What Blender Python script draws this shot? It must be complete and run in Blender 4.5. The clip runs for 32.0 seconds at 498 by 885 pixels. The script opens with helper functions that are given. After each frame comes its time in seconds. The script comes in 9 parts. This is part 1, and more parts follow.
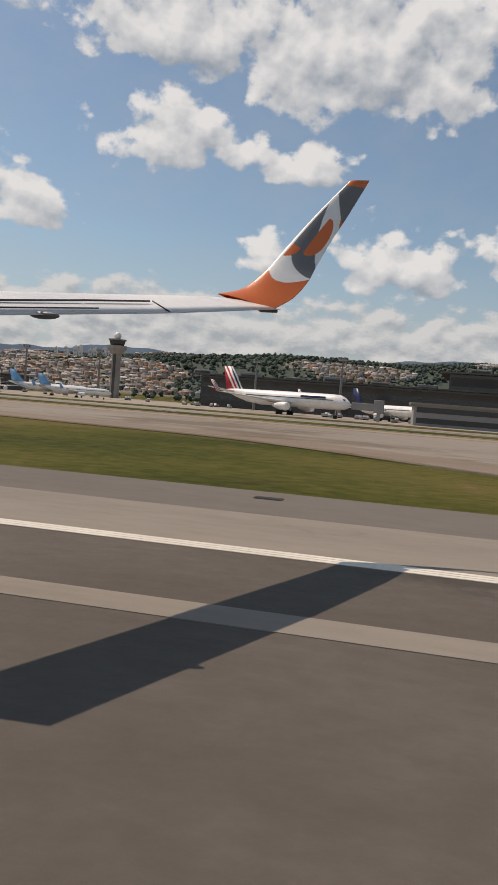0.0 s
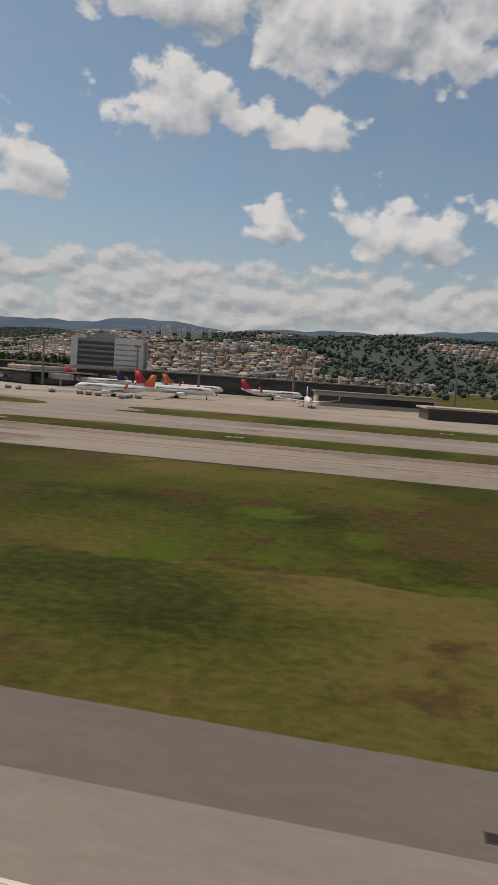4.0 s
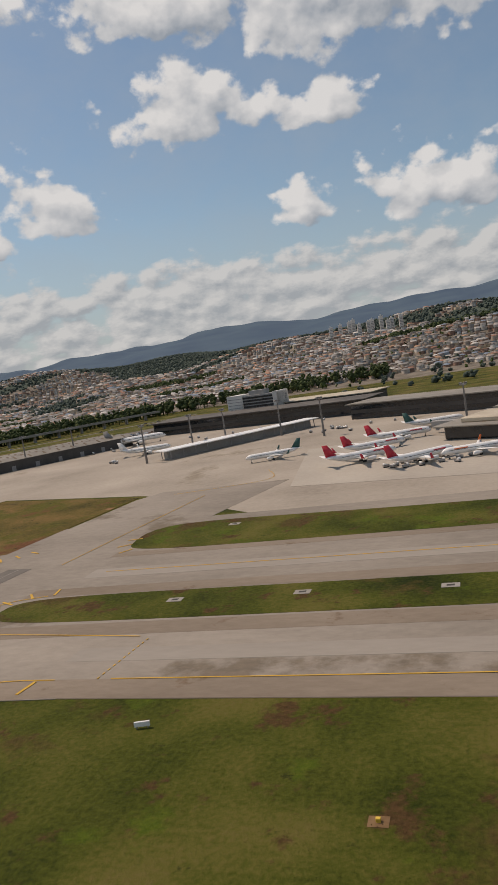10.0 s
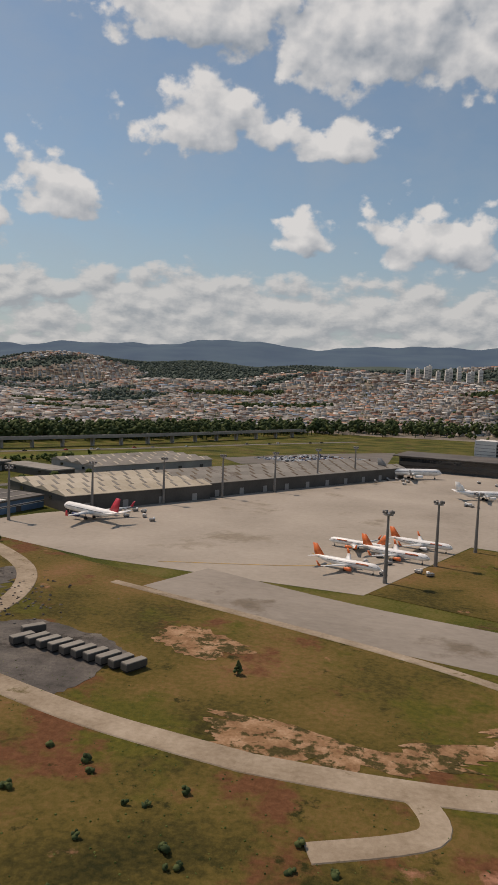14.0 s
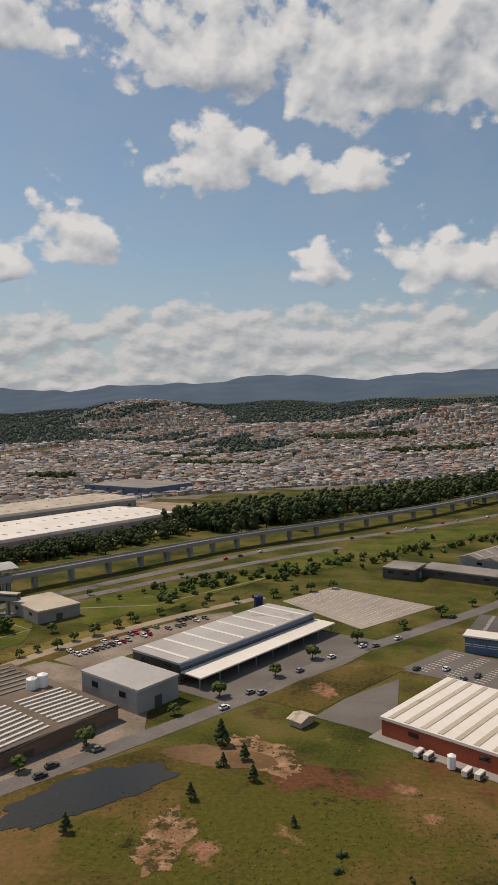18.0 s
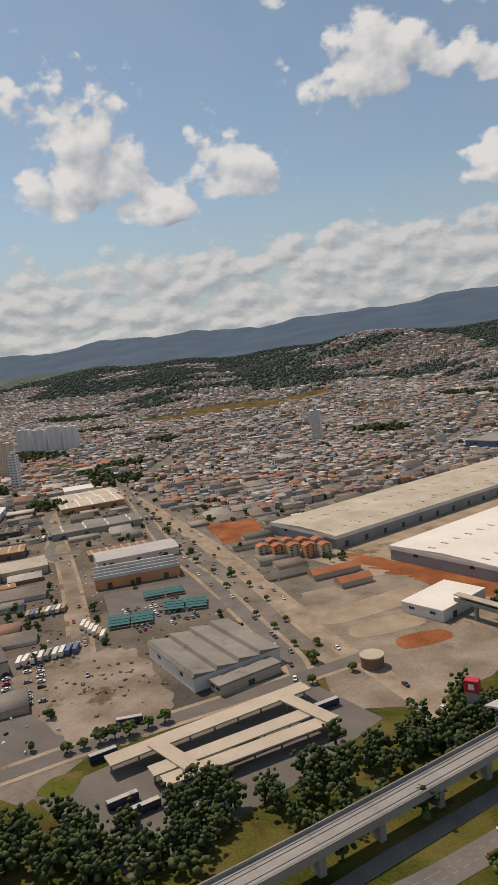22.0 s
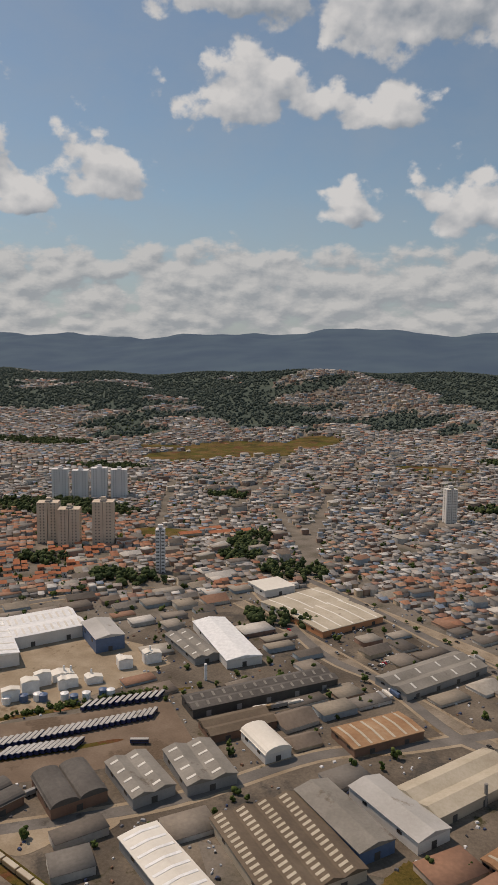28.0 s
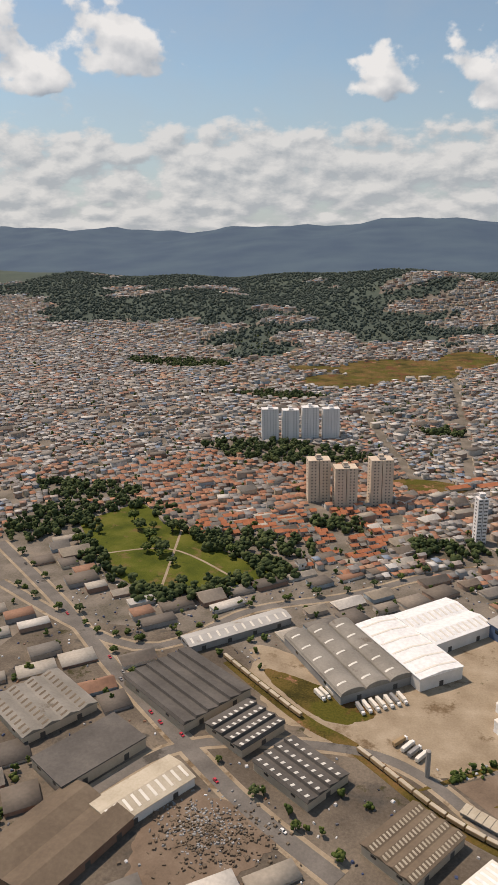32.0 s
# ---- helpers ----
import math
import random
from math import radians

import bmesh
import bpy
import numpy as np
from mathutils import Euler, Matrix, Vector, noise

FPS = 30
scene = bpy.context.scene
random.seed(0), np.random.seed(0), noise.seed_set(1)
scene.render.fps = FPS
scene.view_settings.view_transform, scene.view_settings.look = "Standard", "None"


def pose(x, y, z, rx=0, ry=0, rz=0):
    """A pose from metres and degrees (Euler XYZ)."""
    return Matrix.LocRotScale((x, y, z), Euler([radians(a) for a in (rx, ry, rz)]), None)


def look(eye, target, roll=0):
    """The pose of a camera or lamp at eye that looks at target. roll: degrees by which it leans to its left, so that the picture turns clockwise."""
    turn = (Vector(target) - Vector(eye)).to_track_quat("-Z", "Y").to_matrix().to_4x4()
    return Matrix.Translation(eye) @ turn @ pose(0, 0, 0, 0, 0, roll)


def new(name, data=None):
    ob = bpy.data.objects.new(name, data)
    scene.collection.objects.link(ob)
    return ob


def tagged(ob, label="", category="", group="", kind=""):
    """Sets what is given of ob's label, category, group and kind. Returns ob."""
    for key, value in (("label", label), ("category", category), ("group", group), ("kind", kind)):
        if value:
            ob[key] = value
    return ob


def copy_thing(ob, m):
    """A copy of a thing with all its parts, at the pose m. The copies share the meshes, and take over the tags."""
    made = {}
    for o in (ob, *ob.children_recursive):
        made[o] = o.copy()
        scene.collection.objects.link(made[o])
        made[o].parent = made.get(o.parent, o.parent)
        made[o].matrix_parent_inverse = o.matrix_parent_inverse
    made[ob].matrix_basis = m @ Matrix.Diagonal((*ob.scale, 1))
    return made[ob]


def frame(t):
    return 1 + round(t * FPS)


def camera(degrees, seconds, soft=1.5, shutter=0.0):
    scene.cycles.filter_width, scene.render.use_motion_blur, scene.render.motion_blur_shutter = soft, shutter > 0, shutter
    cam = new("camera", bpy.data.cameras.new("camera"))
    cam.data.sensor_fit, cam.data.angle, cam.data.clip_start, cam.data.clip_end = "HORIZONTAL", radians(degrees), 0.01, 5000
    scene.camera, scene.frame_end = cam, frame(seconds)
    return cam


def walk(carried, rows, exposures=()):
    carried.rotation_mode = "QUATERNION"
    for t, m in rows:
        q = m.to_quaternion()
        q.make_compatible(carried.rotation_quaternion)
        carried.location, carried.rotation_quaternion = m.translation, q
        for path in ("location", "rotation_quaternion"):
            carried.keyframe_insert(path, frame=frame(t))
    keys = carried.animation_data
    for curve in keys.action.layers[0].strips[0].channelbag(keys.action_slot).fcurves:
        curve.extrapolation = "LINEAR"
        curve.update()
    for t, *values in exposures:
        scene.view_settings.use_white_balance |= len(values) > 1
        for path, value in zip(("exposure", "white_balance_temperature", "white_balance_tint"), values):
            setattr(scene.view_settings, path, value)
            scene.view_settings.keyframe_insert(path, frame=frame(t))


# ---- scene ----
cam = camera(38.64, 32.0)
# seconds, eye, target, roll
PATH = [
    (0, (-0.0, -0.14, 1.32), (-19.82, 97.73, -4.08), 4.45),
    (0.5, (-13.42, 0.0, 1.58), (-30.89, 98.32, -3.64), 4.61),
    (1, (-26.84, 0.08, 1.75), (-43.55, 98.52, -3.68), 5.62),
    (1.5, (-40.24, 0.09, 1.94), (-56.62, 98.6, -3.2), 5.24),
    (2, (-53.58, 0.04, 2.32), (-69.67, 98.66, -1.55), 4.50),
    (2.5, (-66.83, -0.08, 3.01), (-84.77, 98.19, -1.69), 3.49),
    (3, (-79.95, -0.28, 3.88), (-100.31, 97.34, -3.57), 4.82),
    (3.5, (-92.93, -0.54, 4.81), (-112.89, 97.04, -4.2), 5.22),
    (5.5, (-143.54, -0.88, 9.08), (-167.14, 95.88, 0.08), -2.55),
    (6, (-156.18, -0.65, 10.35), (-179.95, 96.19, 2.86), -1.64),
    (6.5, (-169.01, -0.36, 11.74), (-200.7, 94.11, 3.36), -4.49),
    (7, (-182.14, -0.07, 13.22), (-213.65, 94.36, 3.82), -5.14),
    (7.5, (-195.59, 0.15, 14.75), (-226.91, 94.55, 4.36), -3.83),
    (8, (-209.33, 0.27, 16.28), (-244.77, 93.19, 5.84), -9.44),
    (8.5, (-223.26, 0.27, 17.74), (-258.43, 93.21, 6.52), -8.84),
    (9, (-237.3, 0.17, 19.1), (-270.17, 93.97, 8.1), -10.44),
    (9.5, (-251.36, 0.0, 20.35), (-283.15, 94.25, 10.01), -11.39),
    (10, (-265.45, -0.18, 21.5), (-296.42, 94.35, 11.22), -9.00),
    (10.5, (-279.59, -0.33, 22.53), (-310.89, 93.99, 11.36), -7.05),
    (11, (-293.77, -0.42, 23.46), (-324.42, 94.05, 11.86), -4.54),
    (11.5, (-307.94, -0.44, 24.32), (-338.04, 94.24, 12.9), -5.33),
    (12, (-322.09, -0.37, 25.1), (-352.06, 94.53, 15.3), -5.90),
    (12.5, (-336.21, -0.22, 25.85), (-366.31, 94.76, 17.33), -5.91),
    (13, (-350.32, -0.03, 26.63), (-380.36, 95.03, 18.77), -4.82),
    (13.5, (-364.45, 0.2, 27.5), (-393.18, 95.64, 19.39), 1.01),
    (15.5, (-421.04, 1.47, 32.39), (-440.89, 99.17, 24.64), 1.48),
    (16, (-435.14, 1.84, 34.0), (-457.2, 99.18, 27.91), 1.34),
    (16.5, (-449.26, 2.18, 35.75), (-470.87, 99.67, 30.42), 0.98),
    (17, (-463.4, 2.42, 37.61), (-485.13, 99.88, 32.25), 0.07),
    (17.5, (-477.6, 2.53, 39.56), (-506.4, 98.24, 36.48), -1.06),
    (18, (-491.84, 2.5, 41.62), (-521.22, 98.01, 37.97), -1.17),
    (18.5, (-506.12, 2.32, 43.76), (-538.99, 96.66, 39.49), -2.15),
    (19, (-520.42, 2.02, 45.98), (-553.09, 96.4, 40.95), -2.56),
    (19.5, (-534.74, 1.62, 48.27), (-566.55, 96.21, 41.88), -2.57),
    (20, (-549.1, 1.16, 50.64), (-580.81, 95.58, 41.74), -1.81),
    (20.5, (-563.52, 0.64, 53.09), (-602.96, 92.02, 43.35), -2.75),
    (21, (-578.01, 0.08, 55.6), (-621.46, 89.5, 44.89), -3.51),
    (21.5, (-592.58, -0.54, 58.16), (-642.02, 85.64, 46.82), -4.44),
    (22, (-607.24, -1.22, 60.75), (-659.28, 83.28, 48.44), -6.41),
    (22.5, (-621.99, -1.96, 63.35), (-673.04, 82.96, 49.86), -6.05),
    (23, (-636.83, -2.77, 65.94), (-677.12, 87.5, 50.85), -2.79),
    (23.5, (-651.76, -3.67, 68.53), (-690.53, 87.72, 56.44), -3.64),
    (24, (-666.8, -4.63, 71.13), (-711.33, 84.66, 64.53), -7.35),
    (24.5, (-681.93, -5.66, 73.76), (-726.31, 83.83, 69.06), -7.75),
    (25, (-697.15, -6.74, 76.45), (-741.64, 82.76, 73.43), -6.38),
    (25.5, (-712.45, -7.86, 79.22), (-755.46, 82.31, 74.96), -3.47),
    (27.5, (-774.38, -12.78, 91.33), (-808.01, 80.85, 81.22), -2.71),
    (28, (-789.88, -14.08, 94.45), (-821.85, 79.95, 82.82), 0.56),
    (28.5, (-805.39, -15.41, 97.57), (-835.9, 78.7, 83.0), 0.74),
    (29, (-820.93, -16.75, 100.68), (-849.62, 77.7, 84.7), -0.58),
    (29.5, (-836.55, -18.09, 103.76), (-863.99, 76.44, 86.14), -0.15),
    (30, (-852.25, -19.44, 106.82), (-882.9, 73.28, 85.29), -0.25),
    (30.5, (-868.06, -20.8, 109.88), (-900.46, 70.98, 86.95), -1.24),
    (31, (-883.97, -22.19, 112.94), (-917.66, 68.83, 88.86), -1.51),
    (31.5, (-899.97, -23.6, 116.0), (-935.51, 66.41, 90.81), -1.45),
    (32, (-916.05, -25.04, 119.06), (-950.73, 64.95, 92.62), -0.57),
]
EXPOSURES = [(t, e, 6850, 18) for t, e in ((0, -0.2), (1, -0.42), (2, -0.42), (3, -0.34), (6, -0.66), (7.5, -0.6), (9, -0.4), (12, -0.3), (13, -0.36), (17, -0.33), (20, -0.4), (22, -0.28), (23, -0.18), (24, -0.5), (25, -0.5), (26.5, -0.5), (28, -0.5), (29, -0.12), (30, -0.12), (32, -0.05))]
walk(cam, [(t, look(eye, target, roll)) for t, eye, target, roll in PATH], EXPOSURES)

# ---- light ----
SUN_EL, SUN_AZ = 57.0, 288.0
world = bpy.data.worlds.new("world")
world.use_nodes = True
scene.world = world
wn, wl = world.node_tree.nodes, world.node_tree.links


def wnode(kind, **values):
    n = wn.new(kind)
    for key, value in values.items():
        n.inputs[key].default_value = value
    return n


def wmath(op, a, b=None, c=None, clamp=False):
    n = wn.new("ShaderNodeMath")
    n.operation, n.use_clamp = op, clamp
    for i, v in enumerate((a, b, c)):
        if v is None:
            continue
        if isinstance(v, (int, float)):
            n.inputs[i].default_value = v
        else:
            wl.new(v, n.inputs[i])
    return n.outputs[0]


sky = wn.new("ShaderNodeTexSky")
sky.sky_type, sky.sun_disc = "NISHITA", False
sky.sun_elevation, sky.sun_rotation = radians(SUN_EL), radians(SUN_AZ)
sky.air_density, sky.dust_density, sky.ozone_density = 1.1, 0.6, 1.0
coord = wn.new("ShaderNodeTexCoord")
split = wn.new("ShaderNodeSeparateXYZ")
wl.new(coord.outputs["Generated"], split.inputs[0])
dx, dy, dz = split.outputs
# cumulus clouds: heaps over flat bases, a broken layer towards the horizon
azim = wmath("MULTIPLY", wmath("ARCTAN2", dx, dy), 57.2958)
elev = wmath("MULTIPLY", wmath("ARCSINE", dz), 57.2958)
# azimuth, height of the base, half width, height of the heap, in degrees
HEAPS = [(-5.0, 22.6, 16.0, 12.0), (-19.0, 24.6, 9.0, 7.0), (-36.0, 26.0, 8.0, 6.0), (-18.6, 17.5, 7.0, 5.0), (-8.6, 17.2, 4.8, 2.6), (-30.2, 11.9, 4.4, 4.6), (-42.0, 12.4, 5.0, 8.0), (-36.5, 10.8, 4.2, 2.8), (-11.2, 10.6, 2.7, 2.7), (-0.5, 9.8, 6.6, 4.4), (9.0, 10.6, 5.0, 4.0), (-55.0, 19.0, 9.0, 7.0), (24.0, 16.0, 10.0, 8.0), (60.0, 20.0, 18.0, 12.0), (110.0, 16.0, 20.0, 14.0), (160.0, 24.0, 22.0, 14.0), (-150.0, 18.0, 22.0, 14.0), (-100.0, 22.0, 18.0, 13.0)]


def heaps(az, el):
    best = None
    for a0, base, half, top in HEAPS:
        u = wmath("MULTIPLY", wmath("SUBTRACT", az, a0), 1 / half)
        up = wmath("SUBTRACT", el, base + top * 0.18)
        v = wmath("MAXIMUM", wmath("MULTIPLY", up, 1 / top), wmath("MULTIPLY", up, -3.4 / top))
        r = wmath("SQRT", wmath("ADD", wmath("MULTIPLY", u, u), wmath("MULTIPLY", v, v)))
        r = wmath("SUBTRACT", 1.0, r)
        best = r if best is None else wmath("MAXIMUM", best, r)
    return wmath("MAXIMUM", best, -0.6)


def cloud_noise(az, el, scale, detail, rough, squash, seed):
    comb = wn.new("ShaderNodeCombineXYZ")
    wl.new(wmath("MULTIPLY", az, 0.1), comb.inputs[0])
    wl.new(wmath("MULTIPLY", el, 0.1 * squash), comb.inputs[1])
    comb.inputs[2].default_value = seed
    n = wnode("ShaderNodeTexNoise", Scale=scale, Detail=detail, Roughness=rough)
    wl.new(comb.outputs[0], n.inputs["Vector"])
    return wmath("SUBTRACT", n.outputs["Fac"], 0.5)


def puffs(az, el, scale, squash, seed):
    """Rounded heads of cloud, their cells bent by a slow noise."""
    bend = cloud_noise(az, el, scale * 0.6, 3.0, 0.5, squash, seed + 11)
    comb = wn.new("ShaderNodeCombineXYZ")
    wl.new(wmath("ADD", wmath("MULTIPLY", az, 0.1), wmath("MULTIPLY", bend, 1.1 / scale)), comb.inputs[0])
    wl.new(wmath("SUBTRACT", wmath("MULTIPLY", el, 0.1 * squash), wmath("MULTIPLY", bend, 1.1 / scale)), comb.inputs[1])
    comb.inputs[2].default_value = seed
    n = wn.new("ShaderNodeTexVoronoi")
    n.feature = "SMOOTH_F1"
    n.inputs["Scale"].default_value, n.inputs["Smoothness"].default_value = scale, 0.35
    wl.new(comb.outputs[0], n.inputs["Vector"])
    return wmath("SUBTRACT", 0.45, n.outputs["Distance"])


def billows(az, el):
    soft = wmath("MULTIPLY", cloud_noise(az, el, 2.3, 4.0, 0.5, 1.3, 3.1), 2.3)
    heads = wmath("ADD", wmath("MULTIPLY", puffs(az, el, 5.0, 1.25, 2.3), 0.62), wmath("MULTIPLY", puffs(az, el, 12.0, 1.25, 6.1), 0.26))
    fine = wmath("MULTIPLY", cloud_noise(az, el, 7.0, 10.0, 0.60, 1.2, 7.7), 1.05)
    return wmath("ADD", soft, heads), fine


def layer(az, el):
    low = wmath("POWER", wmath("MAXIMUM", el, 0.05), 0.72)
    wide = wmath("MULTIPLY", cloud_noise(az, low, 3.1, 10.0, 0.58, 4.3, 1.9), 2.7)
    heads = wmath("MULTIPLY", puffs(az, low, 4.2, 4.2, 4.4), 0.9)
    thick = wmath("MULTIPLY", cloud_noise(az, low, 0.9, 2.0, 0.5, 5.0, 5.2), 1.6)
    fade = wmath("MULTIPLY", wmath("SUBTRACT", 10.8, el), 0.26, clamp=True)
    return wmath("SUBTRACT", wmath("ADD", wmath("ADD", wmath("ADD", wide, heads), thick), wmath("MULTIPLY", fade, 1.35)), 0.62)


def soft_cut(v, width):
    n = wn.new("ShaderNodeMapRange")
    n.interpolation_type = "SMOOTHSTEP"
    n.inputs["From Min"].default_value, n.inputs["From Max"].default_value = 0.0, width
    wl.new(v, n.inputs["Value"])
    return n.outputs[0]


def tint(fac, lo, hi):
    n = wn.new("ShaderNodeMix")
    n.data_type = "RGBA"
    wl.new(fac, n.inputs["Factor"])
    for key, v in (("A", lo), ("B", hi)):
        if isinstance(v, tuple):
            n.inputs[key].default_value = (*v, 1)
        else:
            wl.new(v, n.inputs[key])
    return n.outputs["Result"]


def density(az, el):
    soft, fine = billows(az, el)
    body = wmath("ADD", wmath("MULTIPLY", heaps(az, el), 1.1), soft)
    return wmath("ADD", body, fine), wmath("ADD", body, wmath("MULTIPLY", fine, 0.55))


sun_az, sun_el = wmath("SUBTRACT", azim, 0.7), wmath("ADD", elev, 1.25)
(d0, s0), (d1, s1) = density(azim, elev), density(sun_az, sun_el)
l0, l1 = layer(azim, elev), layer(wmath("SUBTRACT", azim, 0.3), wmath("ADD", elev, 0.55))
heap_light = wmath("ADD", wmath("MULTIPLY", wmath("SUBTRACT", s0, s1), 0.80), wmath("SUBTRACT", 0.68, wmath("MULTIPLY", s0, 0.15)), clamp=True)
layer_light = wmath("ADD", wmath("MULTIPLY", wmath("SUBTRACT", l0, l1), 1.25), 0.50, clamp=True)
heap_colour = tint(heap_light, (3.1, 3.75, 4.3), (7.6, 7.95, 7.8))
layer_colour = tint(layer_light, (3.7, 4.2, 4.5), (6.5, 6.8, 6.65))
haze = wmath("MULTIPLY", wmath("SUBTRACT", 12.0, elev), 0.07, clamp=True)
clear = wn.new("ShaderNodeVectorMath")
clear.operation, clear.inputs[1].default_value = "MULTIPLY", (0.885, 0.99, 0.955)
wl.new(sky.outputs[0], clear.inputs[0])
pale = tint(wmath("MULTIPLY", haze, 1.0), clear.outputs[0], (3.75, 4.4, 4.9))
thin = wmath("ADD", 0.13, wmath("MULTIPLY", cloud_noise(azim, elev, 1.6, 8.0, 0.6, 1.6, 9.4), 0.55), clamp=True)
veil = tint(thin, pale, (4.0, 4.6, 4.9))
with_layer = tint(wmath("MULTIPLY", soft_cut(l0, 0.55), 0.88), veil, layer_colour)
with_heaps = tint(wmath("MULTIPLY", soft_cut(d0, 0.40), 0.97), with_layer, heap_colour)
wn["Background"].inputs[1].default_value = 0.108
wl.new(with_heaps, wn["Background"].inputs[0])

sun = new("sun", bpy.data.lights.new("sun", "SUN"))
sun.data.energy, sun.data.angle, sun.data.color = 4.1, radians(0.53), (1, 0.865, 0.70)
sun.matrix_world = look((0, 0, 0), (-math.sin(radians(SUN_AZ)) * math.cos(radians(SUN_EL)), -math.cos(radians(SUN_AZ)) * math.cos(radians(SUN_EL)), -math.sin(radians(SUN_EL))))

# ---- materials ----
S = 0.40  # the whole place stands at this scale


def material(name, rough=0.7, metal=0.0, spec=0.4):
    m = bpy.data.materials.new(name)
    m.use_nodes = True
    b = m.node_tree.nodes["Principled BSDF"]
    b.inputs["Roughness"].default_value, b.inputs["Metallic"].default_value = rough, metal
    b.inputs["Specular IOR Level"].default_value = spec
    return m, m.node_tree.nodes, m.node_tree.links, b


def grain(name, stops, scale=1.0, fine_scale=12.0, rough=0.8, metal=0.0, bump=0.15, spec=0.3, island=0.0, pick=0.0, detail=6.0, stretch=(1, 1, 1), bare=None):
    """A colour ramp over two noises in world metres, with relief; island/pick vary whole pieces."""
    m, n, l, b = material(name, rough, metal, spec)
    geo = n.new("ShaderNodeNewGeometry")
    mp = n.new("ShaderNodeMapping")
    mp.inputs["Scale"].default_value = stretch
    l.new(geo.outputs["Position"], mp.inputs["Vector"])
    a, c = n.new("ShaderNodeTexNoise"), n.new("ShaderNodeTexNoise")
    for t, s in ((a, scale), (c, fine_scale)):
        t.inputs["Scale"].default_value, t.inputs["Detail"].default_value = s, detail
        l.new(mp.outputs[0], t.inputs["Vector"])
    c.inputs["Roughness"].default_value = 0.68
    mix = n.new("ShaderNodeMath")
    mix.operation, mix.inputs[1].default_value = "MULTIPLY_ADD", 0.62
    l.new(a.outputs["Fac"], mix.inputs[0])
    half = n.new("ShaderNodeMath")
    half.operation, half.inputs[1].default_value = "MULTIPLY", 0.38
    l.new(c.outputs["Fac"], half.inputs[0])
    l.new(half.outputs[0], mix.inputs[2])
    out = mix.outputs[0]
    if island or pick:
        src = n.new("ShaderNodeNewGeometry").outputs["Random Per Island"] if island else n.new("ShaderNodeObjectInfo").outputs["Random"]
        amount = island or pick
        k = n.new("ShaderNodeMath")
        k.operation, k.inputs[1].default_value = "MULTIPLY_ADD", amount
        l.new(src, k.inputs[0])
        j = n.new("ShaderNodeMath")
        j.operation, j.inputs[1].default_value = "MULTIPLY_ADD", 1.0 - amount * 0.5
        l.new(out, j.inputs[0])
        j.inputs[2].default_value = -amount * 0.25
        l.new(j.outputs[0], k.inputs[2])
        out = k.outputs[0]
    ramp = n.new("ShaderNodeValToRGB")
    e = ramp.color_ramp.elements
    while len(e) < len(stops):
        e.new(0.5)
    for s, (p, col) in zip(e, stops):
        s.position, s.color = p, (*col, 1)
    l.new(out, ramp.inputs[0])
    col = ramp.outputs[0]
    for reach, size, shades in bare or ():
        # bare earth showing through where a broken field of its own runs high
        spot, cut, hue, lay = n.new("ShaderNodeTexNoise"), n.new("ShaderNodeMapRange"), n.new("ShaderNodeValToRGB"), n.new("ShaderNodeMix")
        spot.inputs["Scale"].default_value, spot.inputs["Detail"].default_value, spot.inputs["Roughness"].default_value = size, 10, 0.66
        shift = n.new("ShaderNodeVectorMath")
        shift.inputs[1].default_value = (size * 911, 37, 5)
        l.new(geo.outputs["Position"], shift.inputs[0])
        l.new(shift.outputs[0], spot.inputs["Vector"])
        cut.inputs["From Min"].default_value, cut.inputs["From Max"].default_value = reach, reach + 0.06
        l.new(spot.outputs["Fac"], cut.inputs["Value"])
        for q, p, tone in zip(hue.color_ramp.elements, (0.3, 0.7), shades):
            q.position, q.color = p, (*tone, 1)
        l.new(c.outputs["Fac"], hue.inputs[0])
        lay.data_type = "RGBA"
        l.new(cut.outputs[0], lay.inputs["Factor"])
        l.new(col, lay.inputs["A"])
        l.new(hue.outputs[0], lay.inputs["B"])
        col = lay.outputs["Result"]
    l.new(col, b.inputs["Base Color"])
    if bump:
        bp = n.new("ShaderNodeBump")
        bp.inputs["Strength"].default_value, bp.inputs["Distance"].default_value = bump, 0.2
        l.new(c.outputs["Fac"], bp.inputs["Height"])
        l.new(bp.outputs[0], b.inputs["Normal"])
    return m


def plain(name, col, rough=0.5, metal=0.0, spread=0.18, scale=0.8, spec=0.4, **more):
    lo, hi = [max(0, v * (1 - spread)) for v in col], [min(1, v * (1 + spread)) for v in col]
    return grain(name, [(0.3, lo), (0.7, hi)], scale, scale * 9, rough, metal, 0.05, spec, **more)


